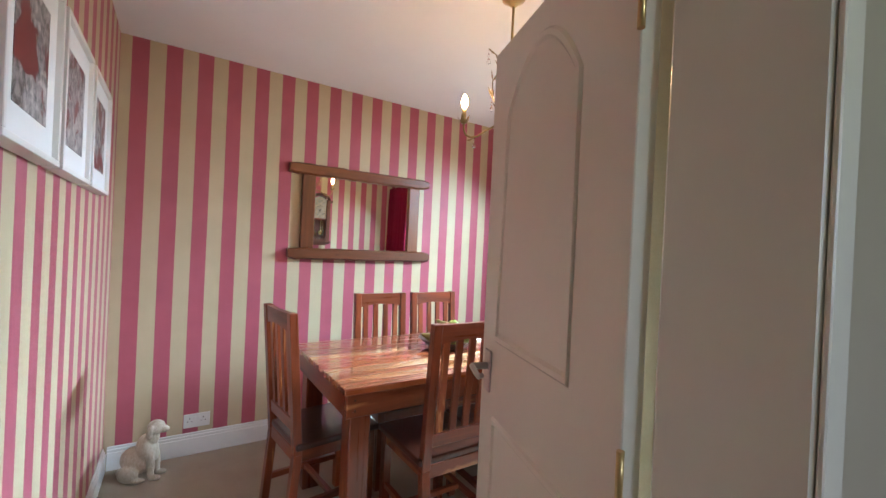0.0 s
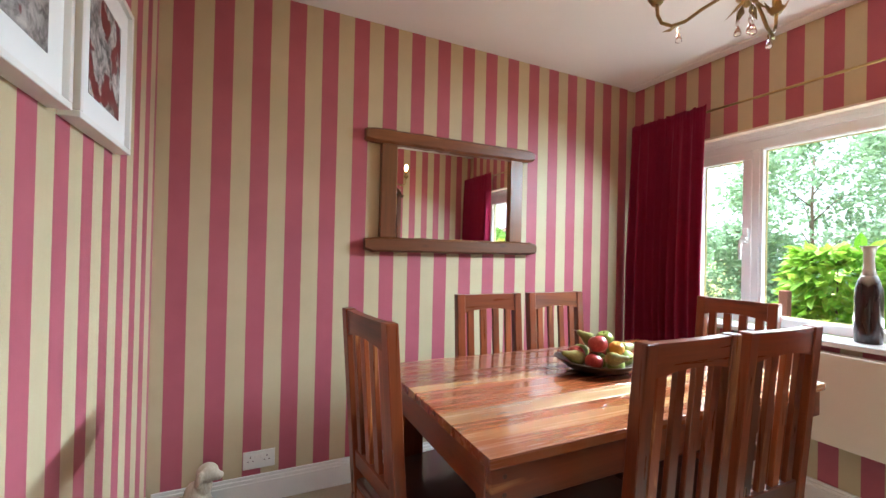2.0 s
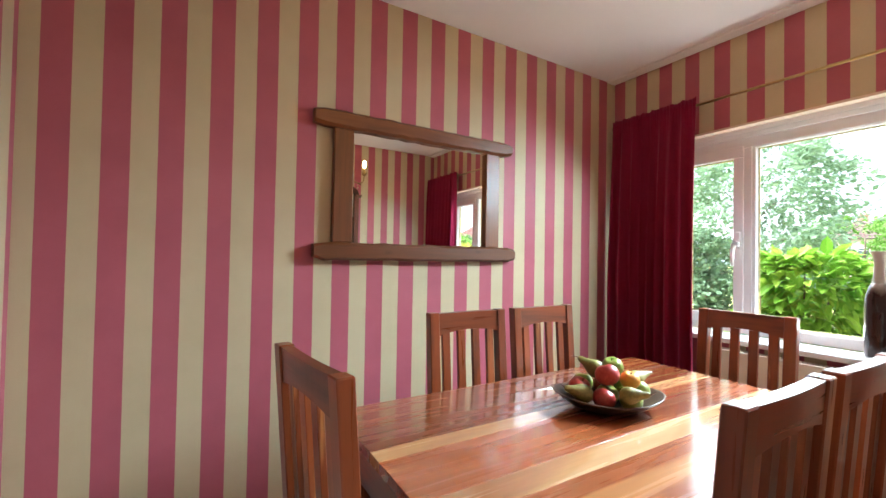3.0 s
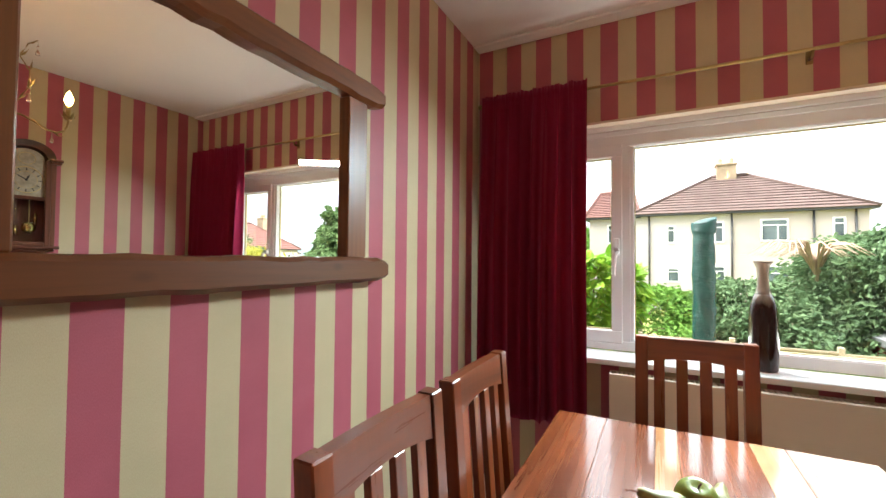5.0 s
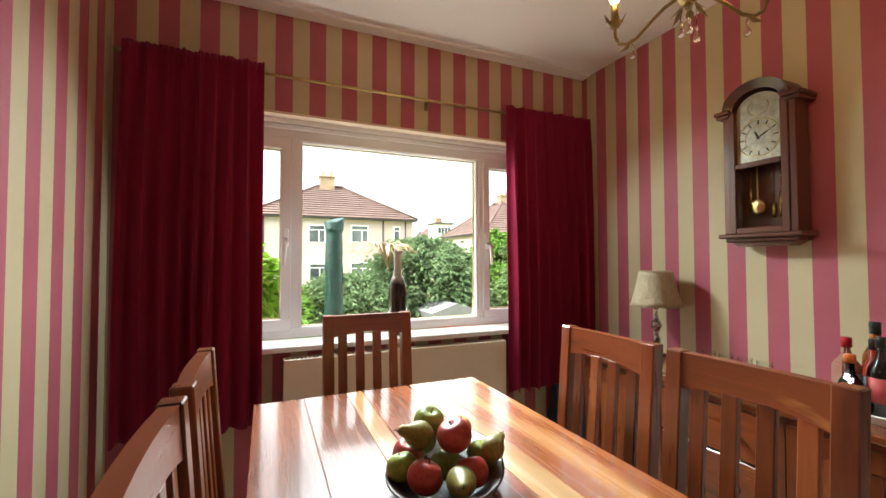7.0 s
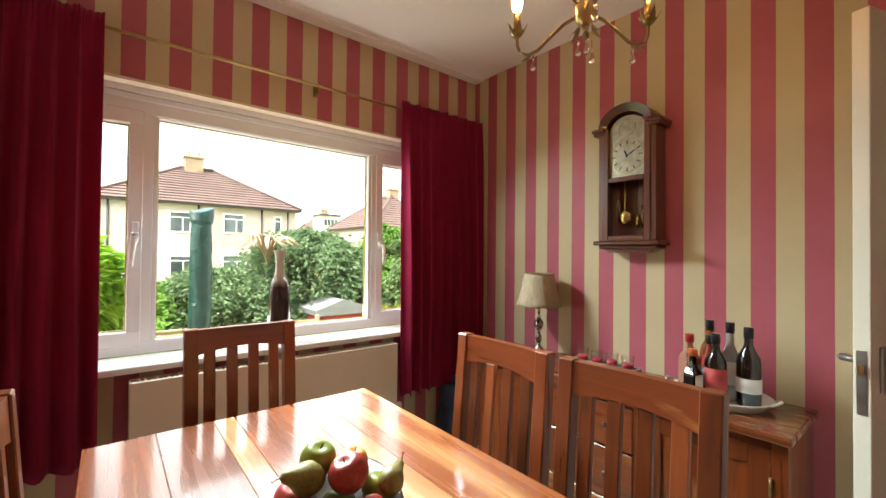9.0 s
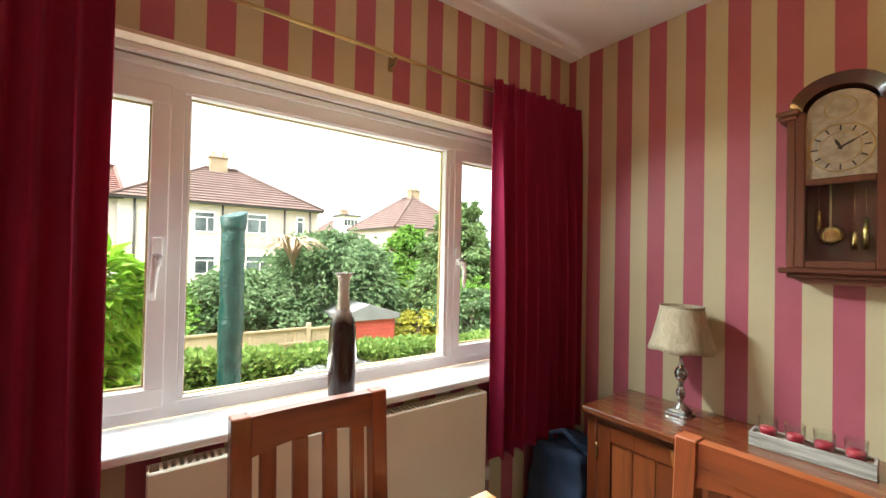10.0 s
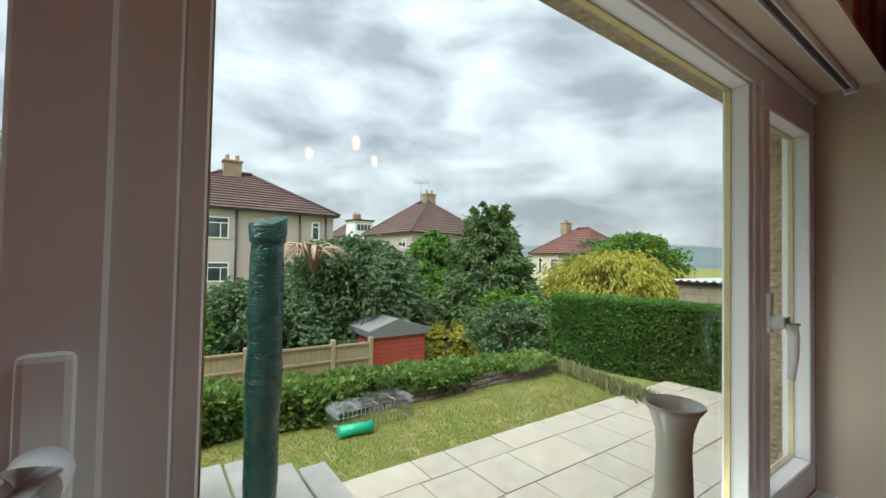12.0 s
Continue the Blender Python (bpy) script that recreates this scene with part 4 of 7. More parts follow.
# ---- table lamp ----
def table_lamp():
    x, y, z = 2.965, 2.0, 0.785
    l = thing("table_lamp", "unlit table lamp with a turned metal stem and pleated fabric shade", "lamp", pose(x, y, z))
    bm = boxes((-0.045, -0.045, 0, 0.045, 0.045, 0.012), (-0.034, -0.034, 0.012, 0.034, 0.034, 0.026), bevel=0.005, segs=2)
    part("base", bm, PEWTER, l, "stepped square pewter base")
    bm = bmesh.new()
    lathe(bm, [(0.028, 0.026), (0.026, 0.034), (0.012, 0.046), (0.009, 0.062), (0.015, 0.075), (0.019, 0.092), (0.013, 0.108), (0.008, 0.118), (0.012, 0.124), (0.008, 0.13), (0.022, 0.152), (0.026, 0.17), (0.019, 0.188), (0.009, 0.198), (0.012, 0.204), (0.007, 0.212), (0.007, 0.25), (0.016, 0.256), (0.016, 0.285), (0.005, 0.29), (0.005, 0.3), (0, 0.3)], seg=20)
    part("stem", bm, PEWTER, l, "turned shiny metal stem")
    m = Mat("pleated_lamp_fabric", 0.9, 0.0, 0.1)
    v = m.coord((1, 1, 1))
    wv = m.noise(m.coord((38, 38, 9), rot=(0.5, 0.4, 0)), 1.4, 4, 0.6, 1.0)
    m.color(m.mix(0.4, m.ramp(wv, (0.3, (0.26, 0.195, 0.125)), (0.7, (0.44, 0.35, 0.24))), m.ramp(m.noise(v, 300, 2), (0.3, (0.28, 0.21, 0.14)), (0.7, (0.45, 0.37, 0.26)))))
    m.bump(wv, 0.7, 0.006)
    m.b.inputs["Transmission Weight"].default_value = 0.0
    bm = bmesh.new()
    seg = 72
    rings = []
    for k in range(9):
        f = k / 8
        r = 0.126 + (0.08 - 0.126) * f ** 0.8
        zz = 0.268 + 0.178 * f
        rings.append([bm.verts.new(((r + 0.0012 * math.sin(36 * a)) * math.cos(a), (r + 0.0012 * math.sin(36 * a)) * math.sin(a), zz + 0.004 * math.sin(6 * a) * (1 - f))) for a in [j * math.tau / seg for j in range(seg)]])
    for a, b in zip(rings, rings[1:]):
        for k in range(seg):
            bm.faces.new((a[k], a[(k + 1) % seg], b[(k + 1) % seg], b[k])).smooth = True
    sh = part("shade", bm, m.m, l, "beige pleated fabric shade")
    so = sh.modifiers.new("thickness", "SOLIDIFY")
    so.thickness = 0.003
    bm = bmesh.new()
    pipe(bm, [(0.081 * math.cos(k * math.tau / 28), 0.081 * math.sin(k * math.tau / 28), 0.446) for k in range(29)], 0.003, 6)
    part("shade_ring", bm, m.m, l)
    bm = bmesh.new()
    lathe(bm, [(0.006, 0.3), (0.018, 0.32), (0.024, 0.345), (0.016, 0.375), (0, 0.385)], seg=14)
    part("bulb", bm, PLASTIC, l, "unlit white bulb")
    bm = bmesh.new()
    for k in range(3):
        a = k * math.tau / 3
        pipe(bm, [(0.006 * math.cos(a), 0.006 * math.sin(a), 0.295), (0.06 * math.cos(a), 0.06 * math.sin(a), 0.40), (0.083 * math.cos(a), 0.083 * math.sin(a), 0.444)], 0.0015, 6)
    part("shade_carrier", bm, STEEL, l)
    bm = bmesh.new()
    pipe(bm, [(-0.04, -0.02, 0.006), (-0.08, -0.05, 0.004), (-0.11, -0.06, 0.018), (-0.14, -0.1, 0.006), (-0.15, -0.13, 0.004)], 0.0025, 6)
    part("flex", bm, DARK_WOOD[0], l, "thin dark flex")


table_lamp()


# ---- candle tray ----
def candle_tray():
    t = thing("candle_holder", "grey wooden trough holding four red candles in glasses", "candle holder", pose(2.55, 2.045, 0.785, 0, 0, 4))
    m = Mat("limed_wood", 0.8)
    v = m.coord((3, 40, 40))
    n = m.noise(v, 2.2, 5, 0.6)
    m.color(m.ramp(n, (0.35, (0.2, 0.18, 0.15)), (0.65, (0.5, 0.46, 0.4))))
    m.bump(n, 0.5, 0.002)
    bm = boxes((-0.155, -0.038, 0, 0.155, 0.038, 0.006), (-0.155, -0.038, 0.006, 0.155, -0.028, 0.048), (-0.155, 0.028, 0.006, 0.155, 0.038, 0.048), (-0.155, -0.028, 0.006, -0.145, 0.028, 0.048), (0.145, -0.028, 0.006, 0.155, 0.028, 0.048), bevel=0.002)
    part("trough", bm, m.m, t)
    sand = Mat("pale_sand", 0.95)
    sand.color(sand.ramp(sand.noise(sand.coord(), 260, 3), (0.3, (0.42, 0.38, 0.32)), (0.7, (0.62, 0.57, 0.5))))
    part("sand", boxes((-0.145, -0.028, 0.006, 0.145, 0.028, 0.036)), sand.m, t, "pale sand filling")
    wax = Mat("red_wax", 0.4)
    wax.color(wax.ramp(wax.noise(wax.coord(), 40, 3), (0.3, (0.32, 0.015, 0.03)), (0.7, (0.45, 0.03, 0.05))))
    for k in range(4):
        x = -0.108 + 0.072 * k
        bm = bmesh.new()
        lathe(bm, [(0.0, 0.037), (0.025, 0.037), (0.0265, 0.041), (0.028, 0.1), (0.0265, 0.1), (0.025, 0.043), (0.0, 0.041)], x, 0, 0, 20)
        g = part("glass", bm, PANE, t, "clear votive glass")
        g.visible_shadow = False
        bm = bmesh.new()
        lathe(bm, [(0.0, 0.0415), (0.0235, 0.0415), (0.0235, 0.064), (0.02, 0.0665), (0.0, 0.066)], x, 0, 0, 18)
        c = part("candle", bm, wax.m, g, "red wax candle")


candle_tray()


# ---- drinks tray and bottles ----
def drinks():
    cx, cy, z = 2.09, 2.03, 0.785
    m = Mat("white_enamel_tray", 0.3)
    v = m.coord()
    n = m.noise(v, 30, 5)
    m.color(m.ramp(n, (0.25, (0.5, 0.46, 0.38)), (0.45, (0.74, 0.72, 0.66))))
    tray = thing("drinks_tray", "oval white enamel tray standing on the sideboard", "tray", pose(cx, cy, z))
    bm = bmesh.new()
    lathe(bm, [(0, 0), (0.128, 0), (0.15, 0.028), (0.154, 0.03), (0.15, 0.033), (0.126, 0.006), (0, 0.006)], seg=40, sx=1.12, sy=0.98)
    part("dish", bm, m.m, tray)
    for s in (-1, 1):
        bm = bmesh.new()
        pipe(bm, [(s * 0.168, -0.03, 0.03), (s * 0.185, -0.02, 0.04), (s * 0.19, 0, 0.043), (s * 0.185, 0.02, 0.04), (s * 0.168, 0.03, 0.03)], 0.005, 8)
        part("handle", bm, m.m, tray)

    def glass_mat(name, c, rough=0.03):
        g = Mat(name, rough)
        g.color(g.ramp(g.noise(g.coord(), 9, 3), (0.3, tuple(0.8 * q for q in c)), (0.7, c)))
        g.b.inputs["Coat Weight"].default_value = 0.6
        g.b.inputs["Coat Roughness"].default_value = 0.02
        g.b.inputs["Transmission Weight"].default_value = 0.45
        return g.m
    amber, dark, red, clear = glass_mat("amber_spirit", (0.6, 0.16, 0.03)), glass_mat("black_bottle_glass", (0.018, 0.012, 0.01)), glass_mat("red_spirit", (0.55, 0.06, 0.03)), glass_mat("frosted_clear_bottle", (0.62, 0.62, 0.6), 0.2)
    label_white = painted("paper_label", (0.72, 0.7, 0.66), 0.7, 0.04, 0.05)
    label_red = painted("red_label", (0.45, 0.05, 0.05), 0.6, 0.04, 0.05)
    label_black = painted("black_label", (0.02, 0.02, 0.022), 0.4, 0.04, 0.05)
    cap_black = painted("black_cap", (0.015, 0.015, 0.016), 0.3, 0.04, 0.02)
    cap_orange = painted("orange_cap", (0.6, 0.13, 0.02), 0.35, 0.04, 0.02)
    gin = glass_mat("pale_red_gin_bottle", (0.62, 0.3, 0.22), 0.06)
    cap_red = painted("red_cap", (0.42, 0.02, 0.025), 0.3, 0.04, 0.02)

    def bottle(x, y, h, r, body, cap, lab, words, square=False, neck=0.013, shoulder=0.62, band=(0.2, 0.5)):
        b = thing("bottle", words, "bottle", pose(cx + x, cy + y, z + 0.006, 0, 0, 20 * x * 100 % 90), "bottles on the tray")
        bm = bmesh.new()
        prof = [(0, 0), (r * 0.92, 0), (r, 0.006), (r, h * shoulder * 0.9), (r * 0.92, h * shoulder), (r * 0.55, h * (shoulder + 0.09)), (neck * 1.1, h * (shoulder + 0.16)), (neck, h * 0.9), (neck, h * 0.9 + 0.001), (0, h * 0.9 + 0.001)]
        lathe(bm, prof, seg=4 if square else 24, smooth=not square)
        if square:
            bmesh.ops.bevel(bm, geom=list(bm.edges), offset=0.005, segments=2, affect="EDGES")
        part("body", bm, body, b)
        bm = bmesh.new()
        lathe(bm, [(0, h * 0.86), (neck * 1.2, h * 0.86), (neck * 1.2, h - 0.003), (neck * 1.05, h), (0, h)], seg=18)
        part("cap", bm, cap, b)
        bm = bmesh.new()
        za, zb = h * band[0], h * band[1]
        if square:
            q = r * 0.7071 + 0.0012
            for rot in (0,):
                box(bm, -q * 0.86, q, za, q * 0.86, q + 0.0006, zb)
            o = part("label", bm, lab, b, "paper label", pose(0, 0, 0, 0, 0, 45))
        else:
            lathe(bm, [(r + 0.0003, za), (r + 0.001, za), (r + 0.001, zb), (r + 0.0003, zb)], seg=24)
            o = part("label", bm, lab, b, "paper label")
        bm = bmesh.new()
        for k in range(3):
            zz = za + (zb - za) * (0.25 + 0.22 * k)
            for s in (1,):
                a0 = -2.0
                pts = [((r + 0.0014) * math.cos(a0 + j * 0.16), (r + 0.0014) * math.sin(a0 + j * 0.16)) for j in range(6 - k)]
                if square:
                    continue
                for p, q2 in zip(pts, pts[1:]):
                    v4 = [bm.verts.new((p[0], p[1], zz)), bm.verts.new((q2[0], q2[1], zz)), bm.verts.new((q2[0], q2[1], zz + 0.005)), bm.verts.new((p[0], p[1], zz + 0.005))]
                    bm.faces.new(v4)
        if len(bm.faces):
            part("print_bar", bm, label_black if lab is not label_black else label_white, o)
        else:
            bm.free()
        return b
    bottle(0.095, 0.02, 0.235, 0.043, gin, cap_red, label_white, "square clear gin bottle with a red cap", True)
    bottle(0.045, -0.045, 0.29, 0.034, amber, cap_black, label_red, "tall amber spirit bottle with a black cap")
    bottle(0.06, 0.085, 0.19, 0.034, dark, cap_orange, label_white, "squat dark bottle with an orange cap and white label", True, shoulder=0.55)
    bottle(-0.025, -0.04, 0.29, 0.037, clear, cap_black, label_white, "frosted white bottle with a black cap", shoulder=0.55)
    bottle(-0.005, 0.05, 0.255, 0.036, dark, cap_black, label_red, "dark port bottle with a red and black label")
    bottle(-0.095, 0.0, 0.285, 0.039, dark, cap_black, label_white, "dark sherry bottle with a cream label", band=(0.18, 0.36))
    bottle(0.025, 0.015, 0.24, 0.032, red, cap_black, label_black, "red liqueur bottle with an orange band")


drinks()


# ---- clock ----
def wall_clock():
    x0, x1 = 2.352, 2.642
    yb = Y0
    c = thing("wall_clock", "mahogany pendulum wall clock with an arched top", "clock")
    W = DARK_WOOD
    xm = (x0 + x1) / 2
    d = 0.105
    part("back_board", boxes((x0 + 0.015, yb, 1.395, x1 - 0.015, yb + 0.012, 1.99)), W[2], c)
    for a in (x0 + 0.005, x1 - 0.03):
        part("side_panel", boxes((a, yb + 0.012, 1.405, a + 0.025, yb + d, 1.945), bevel=0.003), W[2], c)
    part("base_shelf", boxes((x0 - 0.015, yb, 1.385, x1 + 0.015, yb + d + 0.02, 1.405), (x0 + 0.005, yb, 1.368, x1 - 0.005, yb + d, 1.386), bevel=0.005), W[0], c)
    prism_pts = [(x0 - 0.01 + 0.03, 1.368), (x1 + 0.01 - 0.03, 1.368), (x1 - 0.05, 1.35), (x0 + 0.05, 1.35)]
    part("base_moulding", prism(bmesh.new(), prism_pts, "y", yb, yb + d - 0.02), W[0], c)
    # arched pediment
    n = 24
    outer, inner = [], []
    for k in range(n + 1):
        a = math.pi * k / n
        outer.append((xm - math.cos(a) * 0.128, 1.958 + math.sin(a) * 0.098))
        inner.append((xm - math.cos(a) * 0.094, 1.948 + math.sin(a) * 0.07))
    bm = bmesh.new()
    rings = []
    for (ox, oz), (ix, iz) in zip(outer, inner):
        rings.append([bm.verts.new(q) for q in ((ox, yb, oz), (ox, yb + d + 0.025, oz), (ix, yb + d + 0.01, iz), (ix, yb, iz))])
    for a, b in zip(rings, rings[1:]):
        for j in range(4):
            bm.faces.new((a[j], a[(j + 1) % 4], b[(j + 1) % 4], b[j]))
    bm.faces.new(rings[0])
    bm.faces.new(rings[-1][::-1])
    bmesh.ops.recalc_face_normals(bm, faces=bm.faces)
    part("arch", bm, W[0], c)
    for s, xx in ((-1, x0), (1, x1)):
        a, b = (xx - 0.022, xx + 0.045) if s < 0 else (xx - 0.045, xx + 0.022)
        part("cornice", boxes((a, yb, 1.945, b, yb + d + 0.025, 1.962), (a + 0.006, yb, 1.93, b - 0.004, yb + d + 0.014, 1.946), bevel=0.004), W[0], c)
    # glazed door
    y = yb + d
    dr = part("case_door", boxes((x0 + 0.03, y - 0.014, 1.405, x0 + 0.03 + 0.028, y + 0.006, 1.95), (x1 - 0.058, y - 0.014, 1.405, x1 - 0.03, y + 0.006, 1.95), (x0 + 0.058, y - 0.014, 1.405, x1 - 0.058, y + 0.006, 1.43), (x0 + 0.058, y - 0.014, 1.69, x1 - 0.058, y + 0.006, 1.712), bevel=0.003), W[2], c)
    g = part("door_glass", boxes((x0 + 0.058, y - 0.006, 1.43, x1 - 0.058, y - 0.003, 1.69)), PANE, dr, "clear glass")
    g.visible_shadow = False
    # dial
    dial_m = Mat("silvered_dial", 0.4, 0.85)
    dial_m.color(dial_m.ramp(dial_m.noise(dial_m.coord(), 40, 4), (0.3, (0.3, 0.27, 0.2)), (0.7, (0.46, 0.42, 0.33))))
    pts = [(x0 + 0.058, 1.712), (x1 - 0.058, 1.712), (x1 - 0.058, 1.94)] + [(xm + math.cos(math.pi * k / 16) * 0.086, 1.94 + math.sin(math.pi * k / 16) * 0.066) for k in range(1, 16)] + [(x0 + 0.058, 1.94)]
    dial = part("dial", prism(bmesh.new(), pts, "y", y - 0.02, y - 0.012), dial_m.m, c, "silvered arched clock dial")
    brass = BRASS
    cz = 1.812
    bm = bmesh.new()
    pipe(bm, [(xm + 0.08 * math.cos(k * math.tau / 40), y - 0.011, cz + 0.08 * math.sin(k * math.tau / 40)) for k in range(41)], 0.0022, 6)
    pipe(bm, [(xm + 0.052 * math.cos(k * math.tau / 40), y - 0.011, cz + 0.052 * math.sin(k * math.tau / 40)) for k in range(41)], 0.0012, 6)
    pipe(bm, [(xm + 0.04 * math.cos(k * math.tau / 30), y - 0.011, 1.945 + 0.036 * math.sin(k * math.tau / 30)) for k in range(31)], 0.0016, 6)
    part("dial_ring", bm, brass, dial, "brass chapter ring")
    ink = painted("dial_black", (0.02, 0.018, 0.016), 0.5, 0.02, 0.02)
    for k in range(12):
        a = k * math.tau / 12
        bm = boxes((-0.0022, 0, -0.009, 0.0022, 0.0012, 0.009))
        part("hour_mark", bm, ink, dial, "", pose(xm + 0.066 * math.sin(a), y - 0.012, cz + 0.066 * math.cos(a), 0, math.degrees(a), 0))
    for ang, ln, w in ((-25, 0.036, 0.0035), (-60, 0.055, 0.0025)):
        bm = bmesh.new()
        prism(bm, [(-w, -0.008), (w, -0.008), (w * 1.3, ln * 0.6), (0, ln), (-w * 1.3, ln * 0.6)], "y", 0, 0.001)
        part("clock_hand", bm, ink, dial, "black clock hand", pose(xm, y - 0.0095, cz, 0, ang if ln > 0.05 else 25, 0))
    # movement
    bm = bmesh.new()
    tube(bm, (xm + 0.03, y - 0.05, 1.49), (xm + 0.03, y - 0.05, 1.71), 0.003)
    p = part("pendulum_rod", bm, brass, c)
    bm = bmesh.new()
    lathe(bm, [(0, 0), (0.034, 0), (0.035, 0.003), (0.02, 0.007), (0, 0.008)], seg=32)
    part("pendulum_bob", bm, POLISHED, c, "polished brass pendulum disc", pose(xm + 0.03, y - 0.052, 1.52, -90, 0, 0))
    for dx, za, zb in ((0.062, 1.53, 1.61), (-0.055, 1.47, 1.575), (-0.028, 1.47, 1.53)):
        bm = bmesh.new()
        tube(bm, (xm + dx, y - 0.06, za), (xm + dx, y - 0.06, zb), 0.0085)
        tube(bm, (xm + dx, y - 0.06, zb), (xm + dx, y - 0.06, 1.71), 0.001, None, 6)
        part("weight", bm, POLISHED, c, "polished brass weight")


POLISHED = metal("polished_brass", (0.85, 0.65, 0.25), 0.16)
wall_clock()


# ---- chandelier ----
def chandelier():
    cx, cy, hz = 2.136, 2.884, 1.966
    c = thing("chandelier", "antique brass three-arm chandelier with leaves and glass drops, lit", "chandelier", pose(cx, cy, 0))
    bulb_m = Mat("lit_candle_bulb", 0.3)
    bulb_m.b.inputs["Emission Color"].default_value = (1.0, 0.53, 0.17, 1)
    bulb_m.b.inputs["Emission Strength"].default_value = BULB
    bulb_m.color((0.9, 0.8, 0.6))
    bm = bmesh.new()
    tube(bm, (0, 0, hz), (0, 0, CEIL - 0.03), 0.006)
    part("stem", bm, BRASS, c)
    bm = bmesh.new()
    lathe(bm, [(0, CEIL), (0.055, CEIL), (0.052, CEIL - 0.012), (0.025, CEIL - 0.028), (0.01, CEIL - 0.045), (0, CEIL - 0.045)], seg=24)
    part("ceiling_rose", bm, BRASS, c)
    bm = bmesh.new()
    lathe(bm, [(0, -0.04), (0.008, -0.035), (0.012, -0.02), (0.024, -0.014), (0.027, 0.0), (0.027, 0.028), (0.022, 0.034), (0.008, 0.04), (0, 0.042)], 0, 0, hz, 20)
    part("hub", bm, BRASS, c)

    def leaf(bm, o, dirx, up, ln, w):
        o, dirx, up = Vector(o), Vector(dirx).normalized(), Vector(up).normalized()
        side = dirx.cross(up).normalized()
        pts = [o, o + dirx * ln * 0.45 + side * w + up * ln * 0.06, o + dirx * ln + up * ln * 0.3, o + dirx * ln * 0.45 - side * w + up * ln * 0.06, o + dirx * ln * 0.5 - up * 0.002]
        v = [bm.verts.new(p) for p in pts]
        for q in ((0, 1, 4), (1, 2, 4), (2, 3, 4), (3, 0, 4)):
            bm.faces.new([v[k] for k in q])

    def leaf_part(o, dirx, up, ln, w, parent):
        bm = bmesh.new()
        leaf(bm, o, dirx, up, ln, w)
        part("leaf", bm, BRONZE, parent)

    for k in range(6):
        a = k * math.tau / 6
        leaf_part((0.022 * math.cos(a), 0.022 * math.sin(a), hz + 0.025), (math.cos(a) * 0.4, math.sin(a) * 0.4, 1), (math.cos(a), math.sin(a), 0), 0.035, 0.009, c)
        leaf_part((0.014 * math.cos(a), 0.014 * math.sin(a), hz - 0.02), (math.cos(a) * 0.5, math.sin(a) * 0.5, -1), (math.cos(a), math.sin(a), 0), 0.045, 0.01, c)

    def drop(o, ln=0.045):
        o = Vector(o)
        bm = bmesh.new()
        lathe(bm, [(0, 0), (0.003, -0.004), (0.0045, -0.01), (0.002, -0.016), (0.004, -0.024), (0.0085, -0.036), (0.008, -0.043), (0, -0.048)], o.x, o.y, o.z - ln + 0.03, 10)
        tube(bm, (o.x, o.y, o.z), (o.x, o.y, o.z - ln + 0.03), 0.0008, None, 5)
        d = part("glass_drop", bm, CRYSTAL, c, "clear glass drop")
        d.visible_shadow = False
    for k in range(3):
        a = math.radians(9.3 + 120 * k)
        u = Vector((math.cos(a), math.sin(a), 0))
        prof = [(0.02, 0.008), (0.06, 0.0), (0.1, -0.02), (0.14, -0.045), (0.172, -0.05), (0.198, -0.036), (0.208, -0.012), (0.21, 0.02)]
        pts = []
        for (r0, z0), (r1, z1) in zip(prof, prof[1:]):
            for s in range(3):
                pts.append((u * (r0 + (r1 - r0) * s / 3)) + Vector((0, 0, hz + z0 + (z1 - z0) * s / 3)))
        pts.append(u * 0.21 + Vector((0, 0, hz + 0.02)))
        bm = bmesh.new()
        pipe(bm, pts, 0.0048, 8)
        arm = part("arm", bm, BRONZE, c)
        o = u * 0.21
        bm = bmesh.new()
        lathe(bm, [(0, 0.018), (0.012, 0.018), (0.019, 0.028), (0.02, 0.034), (0.012, 0.034), (0, 0.034)], o.x, o.y, hz, 16)
        part("drip_cup", bm, BRONZE, arm)
        for j in range(5):
            b = j * math.tau / 5
            leaf_part((o.x + 0.012 * math.cos(b), o.y + 0.012 * math.sin(b), hz + 0.02), (math.cos(b) * 0.7, math.sin(b) * 0.7, 0.9), (0, 0, 1), 0.034, 0.009, arm)
        leaf_part(u * 0.155 + Vector((0, 0, hz - 0.05)), u * 0.7 + Vector((0, 0, -0.45)), (0, 0, 1), 0.05, 0.009, arm)
        bm = bmesh.new()
        tube(bm, (o.x, o.y, hz + 0.034), (o.x, o.y, hz + 0.088), 0.0105, None, 14)
        part("candle_sleeve", bm, BRASS, arm, "brass candle sleeve")
        bm = bmesh.new()
        lathe(bm, [(0.006, 0.088), (0.012, 0.098), (0.0165, 0.113), (0.015, 0.128), (0.008, 0.146), (0.002, 0.156), (0, 0.157)], o.x, o.y, hz, 14)
        part("bulb", bm, bulb_m.m, arm, "glowing warm candle bulb")
        # upper leafy branch
        b2 = a + 0.6
        w = Vector((math.cos(b2), math.sin(b2), 0))
        bm = bmesh.new()
        br = [w * 0.012 + Vector((0, 0, hz + 0.03)), w * 0.05 + Vector((0, 0, hz + 0.06)), w * 0.085 + Vector((0, 0, hz + 0.12)), w * 0.085 + Vector((0, 0, hz + 0.19)), w * 0.05 + Vector((0, 0, hz + 0.25)), w * 0.075 + Vector((0, 0, hz + 0.31)), w * 0.11 + Vector((0, 0, hz + 0.33))]
        pipe(bm, br, 0.0025, 6)
